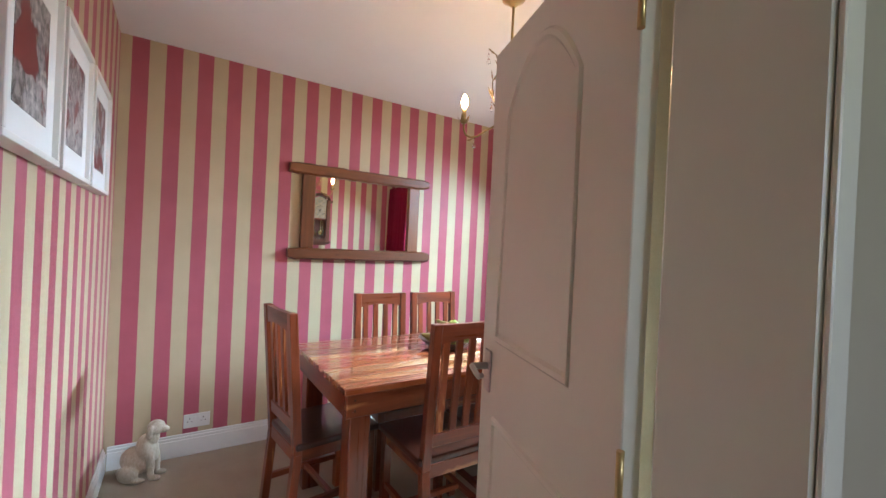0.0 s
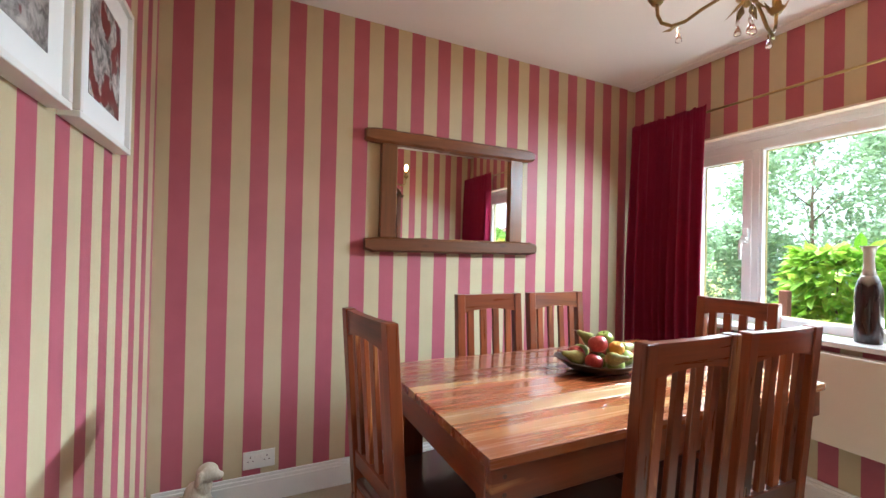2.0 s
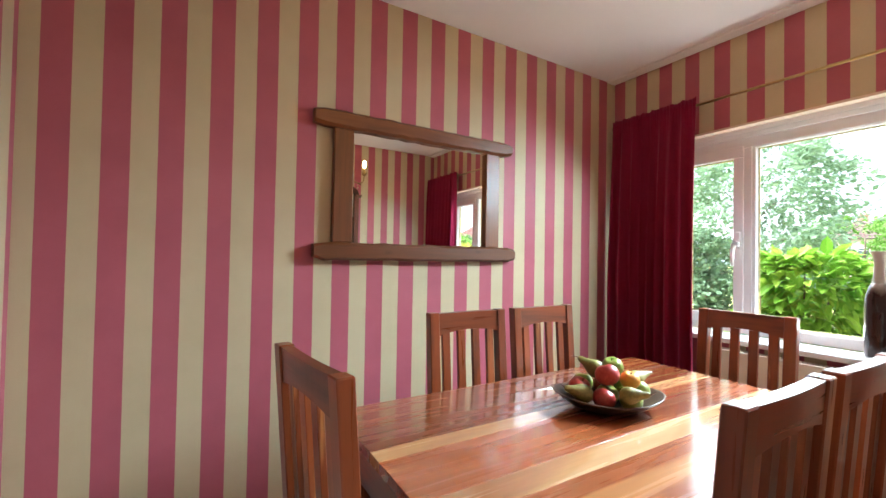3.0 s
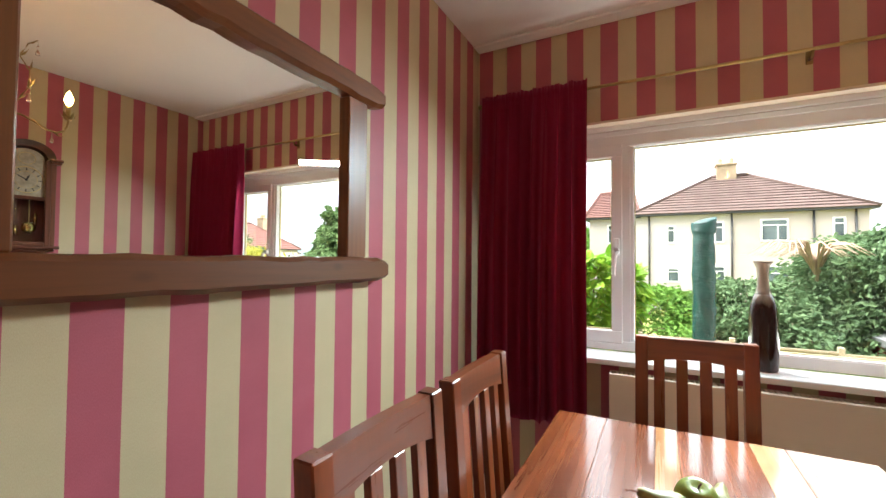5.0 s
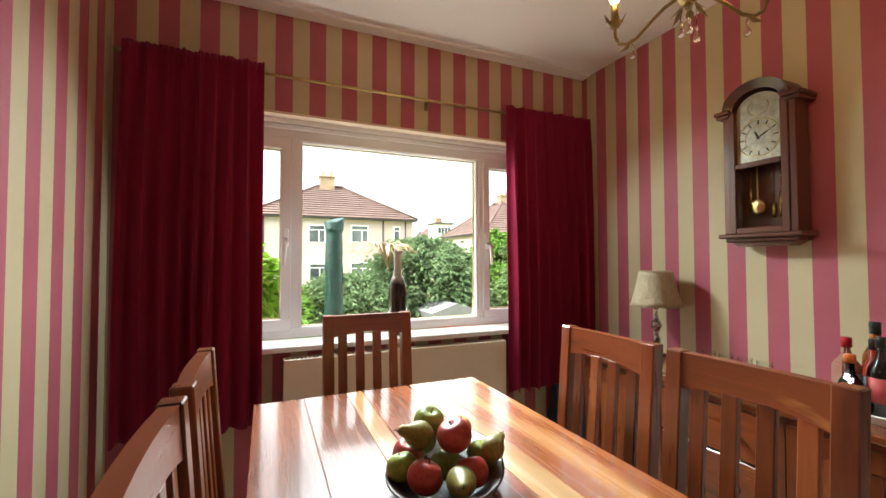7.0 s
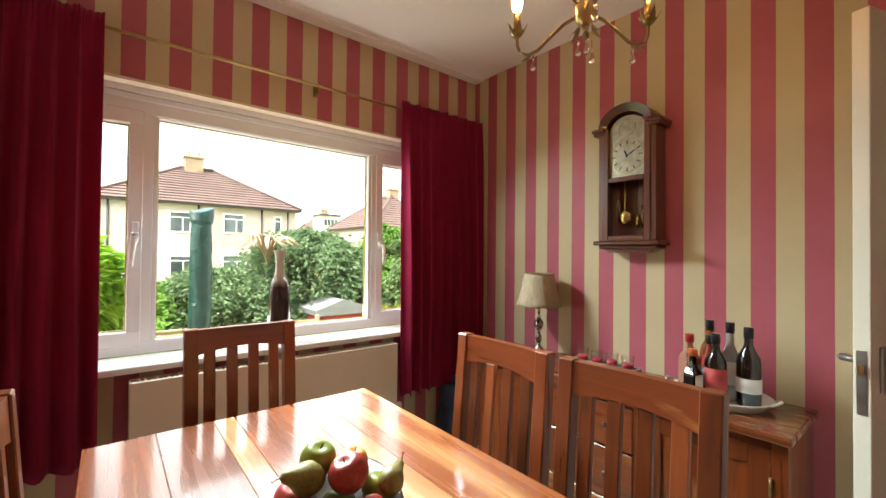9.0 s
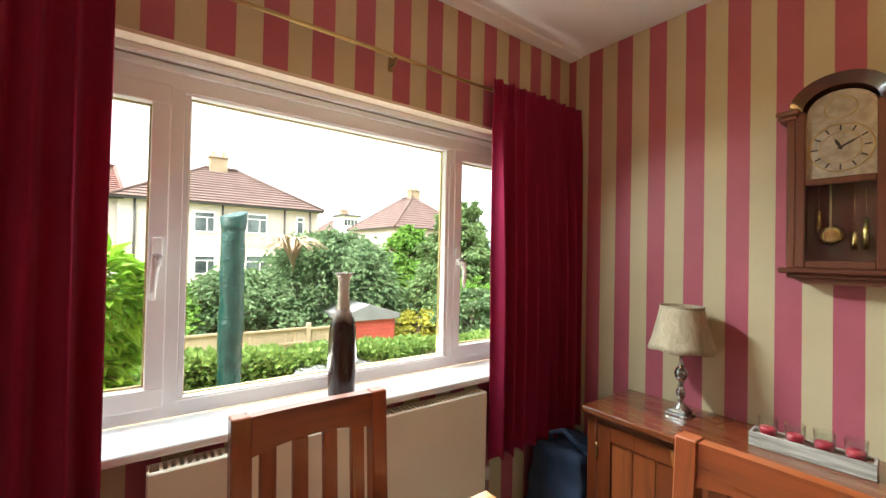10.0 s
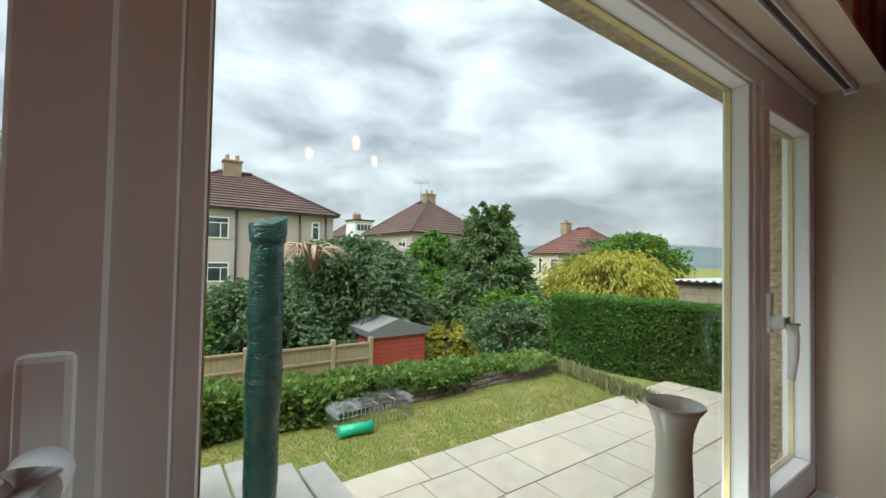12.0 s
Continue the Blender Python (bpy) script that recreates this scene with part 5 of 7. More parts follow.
        tw = part("leafy_branch", bm, BRONZE, c)
        for p, q in zip(br[1:], br[2:]):
            d = (q - p).normalized()
            leaf_part(p, d + w * 0.7, (0, 0, 1), 0.04, 0.008, tw)
            leaf_part(p, d - w * 0.4 + w.cross(Vector((0, 0, 1))) * 0.6, (0, 0, 1), 0.036, 0.007, tw)
        drop(br[2] + Vector((0, 0, -0.002)), 0.05)
        drop(br[3] + Vector((0, 0, -0.002)), 0.06)
        drop(br[6] + Vector((0, 0, -0.002)), 0.05)
        drop(u * 0.155 + Vector((0, 0, hz - 0.05)), 0.035)
        drop(u * 0.02 + Vector((0, 0, hz - 0.03)), 0.055 + 0.01 * (k % 3))


CRYSTAL = clear_glass("crystal")
chandelier()


# ---- fruit bowl ----
def fruit_bowl():
    cx, cy, z = 2.28, 3.5, 0.795
    b = thing("fruit_bowl", "shallow dark brown bowl with a pale worn rim", "bowl", pose(cx, cy, z, 0, 0, -33))
    m = Mat("dark_glazed_bowl", 0.35)
    n = m.noise(m.coord(), 26, 5, 0.6)
    m.color(m.ramp(n, (0.3, (0.03, 0.016, 0.01)), (0.7, (0.09, 0.05, 0.03))))
    bm = bmesh.new()
    seg = 44
    prof = [(0.0, 0.0), (0.07, 0.0), (0.11, 0.014), (0.15, 0.045), (0.156, 0.05), (0.15, 0.051), (0.108, 0.022), (0.07, 0.008), (0, 0.008)]
    rings = []
    for r, zz in prof:
        ring = []
        for k in range(seg):
            a = k * math.tau / seg
            q = 1 + 0.05 * math.cos(2 * a)
            ring.append(bm.verts.new((1.1 * r * q * math.cos(a) + 1e-6 * k, 0.86 * r * q * math.sin(a) + 1e-6 * k, zz + 0.006 * (r / 0.15) ** 3 * math.cos(2 * a))))
        rings.append(ring)
    for a, c in zip(rings, rings[1:]):
        for k in range(seg):
            bm.faces.new((a[k], a[(k + 1) % seg], c[(k + 1) % seg], c[k])).smooth = True
    bm.faces.new(rings[0][::-1])
    bm.faces.new(rings[-1])
    bmesh.ops.recalc_face_normals(bm, faces=bm.faces)
    part("dish", bm, m.m, b)

    def skin(name, a, c, rough=0.32):
        q = Mat(name, rough)
        v = q.shifted(q.coord())
        q.color(q.mix(0.5, q.ramp(q.noise(v, 16, 4, 0.6), (0.32, a), (0.68, c)), q.ramp(q.noise(v, 110, 3), (0.4, a), (0.62, c))))
        return q.m
    red, green, olive, orange = skin("red_apple_skin", (0.3, 0.015, 0.02), (0.46, 0.07, 0.05)), skin("green_apple_skin", (0.16, 0.21, 0.03), (0.32, 0.35, 0.07)), skin("pear_skin", (0.14, 0.11, 0.025), (0.3, 0.26, 0.06), 0.45), skin("orange_peel", (0.5, 0.19, 0.02), (0.62, 0.28, 0.03), 0.45)

    def apple(x, y, zz, r, mat, words, tilt=0.3, turn=0.0, squash=0.92):
        f = thing("apple" if mat is not orange else "orange", words, "fruit", pose(cx, cy, z, 0, 0, -33) @ pose(x * 0.92, y, zz, math.degrees(tilt), 0, turn), "fruit in the bowl")
        bm = bmesh.new()
        pr = []
        for k in range(15):
            t = math.pi * k / 14
            rr = r * math.sin(t)
            hh = -r * squash * math.cos(t) - 0.28 * r * math.exp(-((t - math.pi) / 0.35) ** 2) + 0.1 * r * math.exp(-(t / 0.3) ** 2)
            pr.append((rr if 0 < k < 14 else 0, hh))
        lathe(bm, pr, seg=22)
        part("flesh", bm, mat, f)
        bm = bmesh.new()
        pipe(bm, [(0, 0, r * 0.5), (0.002, 0, r * 0.8), (0.005, 0, r * 0.98)], 0.0016, 6)
        part("stalk", bm, DARK_WOOD[2], f)

    def pear(x, y, zz, r, tilt, turn, words):
        f = thing("pear", words, "fruit", pose(cx, cy, z, 0, 0, -33) @ pose(x * 0.92, y, zz, 0, tilt, turn), "fruit in the bowl")
        bm = bmesh.new()
        lathe(bm, [(0, -r), (r * 0.5, -0.9 * r), (r * 0.88, -0.5 * r), (r, 0), (r * 0.9, 0.5 * r), (r * 0.6, 1.1 * r), (r * 0.42, 1.6 * r), (r * 0.36, 2.0 * r), (r * 0.2, 2.25 * r), (0, 2.3 * r)], seg=20)
        part("flesh", bm, olive, f)
        bm = bmesh.new()
        pipe(bm, [(0, 0, 2.2 * r), (0.003, 0, 2.6 * r), (0.009, 0, 2.95 * r)], 0.0018, 6)
        part("stalk", bm, DARK_WOOD[2], f)
    A = "red-flushed apple in the fruit bowl"
    G = "green apple in the fruit bowl"
    P = "olive-green pear lying in the fruit bowl"
    apple(-0.09, 0.03, 0.058, 0.037, red, A, 0.4, 40)
    apple(-0.035, -0.06, 0.05, 0.036, red, A, 0.5, 120)
    apple(0.05, -0.075, 0.052, 0.035, green, G, 0.2, 30)
    apple(0.0, 0.0, 0.046, 0.036, green, G, 0.3, 80)
    apple(0.11, 0.0, 0.06, 0.036, green, G, -0.5, 10)
    apple(0.085, 0.07, 0.06, 0.034, green, G, 0.5, 200)
    apple(0.02, 0.09, 0.055, 0.037, red, A, 0.3, 300)
    apple(-0.06, 0.085, 0.06, 0.034, green, G, 0.3, 150)
    apple(-0.01, -0.02, 0.115, 0.039, red, A, 0.4, 220)
    apple(0.035, 0.045, 0.125, 0.036, green, "green apple on top of the fruit", 0.35, 310)
    apple(0.07, -0.02, 0.1, 0.031, orange, "small orange among the apples", 0.2, 0, 0.96)
    pear(-0.1, -0.045, 0.06, 0.03, -72, 10, P)
    pear(-0.02, 0.055, 0.112, 0.031, 62, 150, P)
    pear(0.12, 0.05, 0.085, 0.028, 75, 20, P)
    pear(0.03, -0.1, 0.075, 0.027, -80, 160, P)


fruit_bowl()

# ---- vase on the sill ----
vm = Mat("bronze_glazed_ceramic", 0.18)
vn = vm.noise(vm.coord((6, 6, 1.2)), 2.0, 5, 0.6)
vz = vm.axis(2)
vm.color(vm.mix(vm.ramp(vm.math("ADD", vz, vm.math("MULTIPLY", vn, 0.16)), (0.36, (0, 0, 0)), (0.43, (1, 1, 1))), vm.ramp(vn, (0.35, (0.012, 0.006, 0.006)), (0.6, (0.045, 0.018, 0.015)), (0.68, (0.14, 0.11, 0.09))), (0.5, 0.47, 0.41)))
bm = bmesh.new()
lathe(bm, [(0, 0), (0.047, 0), (0.051, 0.006), (0.053, 0.1), (0.053, 0.22), (0.05, 0.262), (0.041, 0.3), (0.03, 0.33), (0.0, 0.33)], seg=32)
vase = thing("bottle_vase", "tall brown glazed bottle vase with a pale flared neck", "vase", pose(3.705, 3.172, WIN[2] + 0.002))
part("body", bm, vm.m, vase, "glossy brown streaked body")
bm = bmesh.new()
lathe(bm, [(0.0, 0.33), (0.03, 0.33), (0.0225, 0.36), (0.0205, 0.41), (0.022, 0.44), (0.029, 0.462), (0.036, 0.472), (0.034, 0.474), (0.027, 0.462), (0.019, 0.44), (0.0175, 0.4), (0.0, 0.38)], seg=32)
part("neck", bm, vm.m, vase, "pale grey flared neck")

# ---- blue bag in the corner ----
bg = Mat("blue_canvas", 0.85)
bn = bg.noise(bg.coord(), 240, 3)
bg.color(bg.mix(0.5, bg.ramp(bg.noise(bg.coord(), 6, 4), (0.3, (0.012, 0.025, 0.06)), (0.7, (0.03, 0.06, 0.12))), bg.ramp(bn, (0.3, (0.01, 0.02, 0.05)), (0.7, (0.035, 0.065, 0.13)))))
bg.bump(bn, 0.3, 0.001)
bag = thing("holdall", "crumpled dark blue canvas bag standing in the corner", "bag", pose(3.42, 2.03, 0))
bm = boxes((-0.14, -0.15, 0.0, 0.17, 0.2, 0.52))
bmesh.ops.subdivide_edges(bm, edges=list(bm.edges), cuts=12, use_grid_fill=True)
for v in bm.verts:
    p = v.co.copy()
    nz = noise.noise(p * 7.0) * 0.03 + noise.noise(p * 17.0) * 0.012
    out = Vector((p.x - 0.015, p.y - 0.025, 0)).normalized() if p.z > 0.01 else Vector((0, 0, 0))
    bulge = 0.03 * math.sin(min(1, p.z / 0.5) * 3.14)
    v.co += out * (nz + bulge - 0.03)
    if p.z > 0.4:
        v.co.z += noise.noise(p * 9.0) * 0.05 - 0.02
for f in bm.faces:
    f.smooth = True
part("body", bm, bg.m, bag)
bm = bmesh.new()
pipe(bm, [(-0.1, 0.1, 0.46), (-0.09, 0.14, 0.56), (-0.02, 0.16, 0.61), (0.06, 0.15, 0.57), (0.08, 0.12, 0.47)], 0.012, 8)
part("carry_handle", bm, bg.m, bag)


# ---- the garden ----
def ground_height(x, y):
    if x < 9.1:
        return -0.78
    if x < 13:
        return -0.78 - 0.55 * min(1, (x - 9.1) / 2.5)
    return -1.33 - 0.004 * min(x - 13, 60)


def ground_material():
    m = Mat("lawn_and_earth", 0.95, 0.0, 0.15)
    v = m.coord()
    broad = m.noise(v, 0.55, 4, 0.6)
    mid = m.noise(m.coord((1, 2.5, 1)), 2.4, 5, 0.65)
    fine = m.noise(v, 55, 4, 0.7)
    green = m.ramp(mid, (0.36, (0.135, 0.19, 0.045)), (0.52, (0.21, 0.25, 0.065)), (0.64, (0.36, 0.31, 0.14)))
    c = m.mix(m.ramp(broad, (0.4, (0, 0, 0)), (0.65, (0.5, 0.5, 0.5))), green, (0.3, 0.26, 0.09))
    c = m.mix(0.5, c, m.ramp(fine, (0.3, (0.35, 0.35, 0.35)), (0.7, (1.25, 1.25, 1.2))), "MULTIPLY")
    m.color(c)
    return m.bump(fine, 0.8, 0.02).m


bm = bmesh.new()
xs = [-1500, -300, -60, -10, X1 + 0.2, 5, 6.5, 8, 9.05, 9.15, 9.6, 10.2, 11, 12, 13, 16, 20, 26, 35, 50, 80, 140, 260, 600, 1500]
ys = [-1500, -500, -200, -90, -50, -30, -20, -14, -10, -7, -5, -3.5, -2, 0, 2, 4, 6, 9, 13, 20, 40, 90, 300, 1500]
grid = [[bm.verts.new((x, y, ground_height(x, y))) for y in ys] for x in xs]
for i in range(len(xs) - 1):
    for j in range(len(ys) - 1):
        bm.faces.new((grid[i][j], grid[i + 1][j], grid[i + 1][j + 1], grid[i][j + 1]))
bmesh.ops.recalc_face_normals(bm, faces=bm.faces)
GROUND = ground_material()
structure("ground", bm, GROUND, "patchy dry lawn running down to the gardens beyond", "ground")

# paved terrace
def slab_material():
    m = Mat("buff_paving", 0.85, 0.0, 0.25)
    v = m.shifted(m.coord())
    n = m.noise(v, 5, 6, 0.65)
    f = m.noise(v, 120, 3)
    c = m.mix(1.0, m.ramp(n, (0.3, (0.33, 0.3, 0.25)), (0.7, (0.43, 0.395, 0.335))), m.ramp(m.random(), (0, (0.88, 0.87, 0.86)), (1, (1.06, 1.05, 1.02))), "MULTIPLY")
    m.color(m.mix(0.25, c, m.ramp(f, (0.3, (0.3, 0.27, 0.22)), (0.7, (0.6, 0.56, 0.48)))))
    return m.bump(f, 0.4, 0.003).m


SLAB = slab_material()
rnd = random.Random(5)
patio = structure("pavement", boxes((XO + 0.14, -6.5, -0.9, 7.40, 7.0, -0.757)), painted("dark_joint_mortar", (0.16, 0.14, 0.11), 0.9, 0.1, 0.3), "terrace of buff stone slabs", "pavement")
rows = [(7.42, 6.97), (6.97, 6.35), (6.35, 5.73), (5.73, 5.28), (5.28, 4.66), (4.66, XO + 0.145)]
starts = [7.0, 6.7, 6.9, 6.8, 6.6, 7.0]
for (xa, xb), y in zip(rows, starts):
    while y > -6.3:
        w = rnd.choice((0.6, 0.75, 0.6, 0.9, 0.45))
        part("slab", boxes((xb + 0.006, y - w + 0.006, -0.76, xa - 0.006, y - 0.006, -0.738 + rnd.uniform(-0.003, 0.003)), bevel=0.004), SLAB, patio)
        y -= w


# ---- planting ----
def leaf_material(name, a, b, c, rough=0.7):
    m = Mat(name, rough, 0.0, 0.15)
    r = m.island()
    v = m.coord()
    m.color(m.mix(0.45, m.ramp(r, (0.0, a), (0.5, b), (1.0, c)), m.ramp(m.noise(v, 1.6, 3), (0.3, a), (0.7, c))))
    tr = m.n.new("ShaderNodeBsdfTranslucent")
    m.l.new(m.ramp(r, (0.0, b), (1.0, c)), tr.inputs["Color"])
    mx = m.n.new("ShaderNodeMixShader")
    mx.inputs[0].default_value = 0.3
    m.l.new(m.b.outputs[0], mx.inputs[1])
    m.l.new(tr.outputs[0], mx.inputs[2])
    m.l.new(mx.outputs[0], m.n["Material Output"].inputs["Surface"])
    return m.m


def leaves(name, centres, dirs, size, wide, material, parent=None, fold=0.25, seed=1, vary=0.4):
    """Many separate small leaves, each a folded pair of faces."""
    g = np.random.RandomState(seed)
    n = len(centres)
    d = dirs / (np.linalg.norm(dirs, axis=1, keepdims=True) + 1e-9)
    r = g.normal(size=(n, 3))
    s = np.cross(d, r)
    s /= np.linalg.norm(s, axis=1, keepdims=True) + 1e-9
    u = np.cross(s, d)
    ln = size * (1 + vary * g.uniform(-1, 1, (n, 1)))
    w = ln * wide
    p0 = centres
    p1 = centres + d * ln * 0.45 + s * w + u * ln * fold * 0.5
    p2 = centres + d * ln - u * ln * 0.12
    p3 = centres + d * ln * 0.45 - s * w + u * ln * fold * 0.5
    co = np.stack([p0, p1, p2, p3], axis=1).reshape(-1, 3)
    k = np.arange(n)[:, None] * 4
    tri = np.concatenate([np.hstack([k, k + 1, k + 2]), np.hstack([k, k + 2, k + 3])])
    me = bpy.data.meshes.new(name)
    me.from_pydata(co.tolist(), [], tri.tolist())
    me.materials.append(material)
    ob = new(name, me)
    if parent:
        ob.parent = parent
    return ob


def broad_leaves(name, centres, dirs, size, wide, material, parent, seed=1):
    """Large oval leaves, each folded along its rib and drooping to the tip."""
    g = np.random.RandomState(seed)
    n = len(centres)
    d = dirs / (np.linalg.norm(dirs, axis=1, keepdims=True) + 1e-9)
    s = np.cross(d, g.normal(size=(n, 3)) * 0.35 + np.array([0, 0, 1.0]))
    s /= np.linalg.norm(s, axis=1, keepdims=True) + 1e-9
    u = np.cross(s, d)
    ln = size * (1 + 0.35 * g.uniform(-1, 1, (n, 1)))
    rib = [centres + d * ln * f - u * ln * 0.22 * f * f for f in (0.0, 0.3, 0.65, 1.0)]
    pts = [rib[0], rib[1], rib[2], rib[3]]
    for sign in (1, -1):
        for k, w in ((1, 1.0), (2, 0.86)):
            pts.append(rib[k] + s * ln * wide * w * sign + u * ln * 0.07)
    co = np.stack(pts, axis=1).reshape(-1, 3)
    k = np.arange(n)[:, None] * 8
    tri = np.concatenate([np.hstack([k + a, k + b, k + c]) for a, b, c in ((0, 4, 1), (1, 4, 5), (1, 5, 2), (2, 5, 3), (0, 1, 6), (1, 7, 6), (1, 2, 7), (2, 3, 7))])
    me = bpy.data.meshes.new(name)
    me.from_pydata(co.tolist(), [], tri.tolist())
    me.materials.append(material)
    ob = new(name, me)
    ob.parent = parent
    return ob


CONIFER = leaf_material("cypress_foliage", (0.052, 0.1, 0.04), (0.11, 0.185, 0.07), (0.2, 0.28, 0.115))
DARKLEAF = leaf_material("dark_bush_foliage", (0.05, 0.097, 0.045), (0.1, 0.165, 0.077), (0.17, 0.25, 0.12))
FRESH = leaf_material("fresh_green_foliage", (0.055, 0.138, 0.022), (0.110, 0.230, 0.040), (0.184, 0.331, 0.064))
LAUREL = leaf_material("laurel_leaf", (0.05, 0.17, 0.014), (0.16, 0.4, 0.03), (0.42, 0.6, 0.08), 0.45)
IVY = leaf_material("ivy_leaf", (0.044, 0.100, 0.024), (0.120, 0.210, 0.050), (0.240, 0.340, 0.090), 0.4)
GOLD = leaf_material("golden_foliage", (0.208, 0.208, 0.024), (0.384, 0.352, 0.048), (0.420, 0.420, 0.096))
HEDGE = leaf_material("clipped_hedge_foliage", (0.043, 0.119, 0.026), (0.092, 0.211, 0.043), (0.158, 0.317, 0.075))
# haze and glare over the far trees are put into this leaf colour
HAZYLEAF = leaf_material("haze_pale_foliage", (0.12, 0.2, 0.11), (0.2, 0.3, 0.18), (0.3, 0.4, 0.26))
BARK = painted("bark", (0.12, 0.085, 0.06), 0.9, 0.25, 0.8, 40)


def tree(name, x, y, h, radius, material, label, n=9000, size=0.16, kind="cone", seed=1, droop=0.4, wide=0.28, tops=1):
    z = ground_height(x, y)
    t = thing(name, label, "tree", pose(x, y, z))
    g = np.random.RandomState(seed)
    bm = bmesh.new()
    pipe(bm, [(0, 0, 0), (0.03, 0.02, h * 0.3), (-0.02, 0.03, h * 0.6), (0.0, 0.0, h * 0.85)], 0.05 + 0.03 * radius, 8, 0.02)
    for k in range(9):
        a, zz = k * 2.4, h * (0.15 + 0.07 * k)
        pipe(bm, [(0, 0, zz), (radius * 0.35 * math.cos(a), radius * 0.35 * math.sin(a), zz + 0.12 * h), (radius * 0.6 * math.cos(a), radius * 0.6 * math.sin(a), zz + 0.16 * h)], 0.03, 6, 0.008)
    part("trunk", bm, BARK, t)
    # clumps of sprays set over the crown
    clumps = max(60, n // 60)
    pts, dirs = [], []
    per = n // clumps
    for k in range(clumps):
        v = g.uniform(0.02, 1.0)
        if kind == "cone":
            v = 1 - (1 - 0.985 * v) ** 0.68
        a = g.uniform(0, math.tau)
        if kind == "cone":
            prof = (1 - v) ** (0.9 if tops == 1 else 0.95) * (0.55 + 0.45 * min(1, v * 6)) + 0.03
        elif kind == "dome":
            prof = math.sqrt(max(0.0, 1 - (max(0, v - 0.35) / 0.65) ** 2)) * (0.75 + 0.25 * min(1, v * 4))
        else:
            prof = math.sqrt(max(0.0, 1 - (2 * v - 1) ** 2)) * 0.95 + 0.05
        if tops == 2 and v > 0.6:
            prof *= 0.8
        lump = 1 + 0.18 * math.sin(3 * a + 7 * v) + 0.12 * math.sin(7 * a - 11 * v)
        rr = radius * prof * lump * (1 - 0.35 * g.uniform(0, 1) ** 2)
        off = 0.0
        if tops == 2 and v > 0.55:
            off = (0.2 if k % 2 else -0.2) * radius * (v - 0.4)
            v = min(v, 0.97) if k % 2 else v
        c = np.array([rr * math.cos(a), rr * math.sin(a) + off * 2.2, h * v])
        out = np.array([math.cos(a), math.sin(a), -droop])
        cr = radius * (0.2 * (0.5 + prof) if kind != "cone" else 0.035 + 0.17 * prof)
        q = g.normal(size=(per, 3)) * cr * np.array([0.5, 0.5, 0.32])
        pts.append(c + q + out * g.uniform(0, 0.6, (per, 1)) * cr)
        dirs.append(out + g.normal(size=(per, 3)) * 0.5)
    leaves("crown", np.vstack(pts), np.vstack(dirs), size, wide, material, t, seed=seed)
    return t


tree("conifer", 14.0, -5.75, 5.15, 1.95, CONIFER, "tall dark twin-topped cypress behind the low hedge", 34000, 0.17, "cone", 3, 0.55, 0.26, 2)
tree("conifer", 16.5, -5.1, 4.2, 2.1, FRESH, "broad fresh green conifer beside the tall cypress", 24000, 0.18, "cone", 4, 0.5, 0.26)
tree("garden_tree", 15.3, -1.35, 3.4, 1.75, DARKLEAF, "dense dark green conifer bush behind the fence", 26000, 0.17, "dome", 5, 0.35, 0.26)
tree("garden_tree", 14.8, 1.5, 2.2, 1.35, DARKLEAF, "rounded dark green bush behind the fence", 12000, 0.15, "dome", 6, 0.2, 0.3)
tree("garden_tree", 14.2, 4.0, 2.0, 1.3, FRESH, "leafy green bush beyond the fence", 8000, 0.14, "dome", 16, 0.2, 0.3)
tree("weeping_tree", 12.4, -10.4, 3.3, 2.3, GOLD, "yellow-green weeping tree above the clipped hedge", 16000, 0.24, "dome", 7, 1.1, 0.16)
tree("garden_tree", 17.0, -20.3, 4.5, 2.0, FRESH, "mid-green broadleaf tree behind the garage", 12000, 0.22, "ball", 8, 0.0, 0.35)
tree("garden_tree", 27.0, -33.0, 4.9, 3.6, DARKLEAF, "distant dark broadleaf tree", 9000, 0.3, "ball", 9, 0.0, 0.35)
tree("garden_tree", 22.0, 15.5, 4.3, 3.0, HAZYLEAF, "tall hedge-like tree by the far terrace", 9000, 0.25, "ball", 19, 0.0, 0.35)
tree("garden_tree", 24.0, 11.9, 8.8, 2.9, HAZYLEAF, "tall loose broadleaf tree beyond the wing", 11000, 0.24, "ball", 23, 0.2, 0.35)
tree("garden_tree", 38.0, 11.2, 5.6, 3.2, FRESH, "distant green tree beside the wing", 6000, 0.3, "ball", 24, 0.0, 0.35)
tree("shrub", 10.9, -3.75, 1.6, 0.75, DARKLEAF, "loose grey-green shrub by the hedge's end", 6000, 0.12, "ball", 10, 0.0, 0.3)
tree("shrub", 12.2, -5.0, 2.0, 0.8, FRESH, "light green shrub by the tall hedge", 5000, 0.12, "ball", 11, 0.0, 0.3)
tree("shrub", 13.2, -3.5, 0.9, 0.8, GOLD, "low yellow-green shrub beside the shed", 3500, 0.1, "ball", 12, 0.0, 0.3)

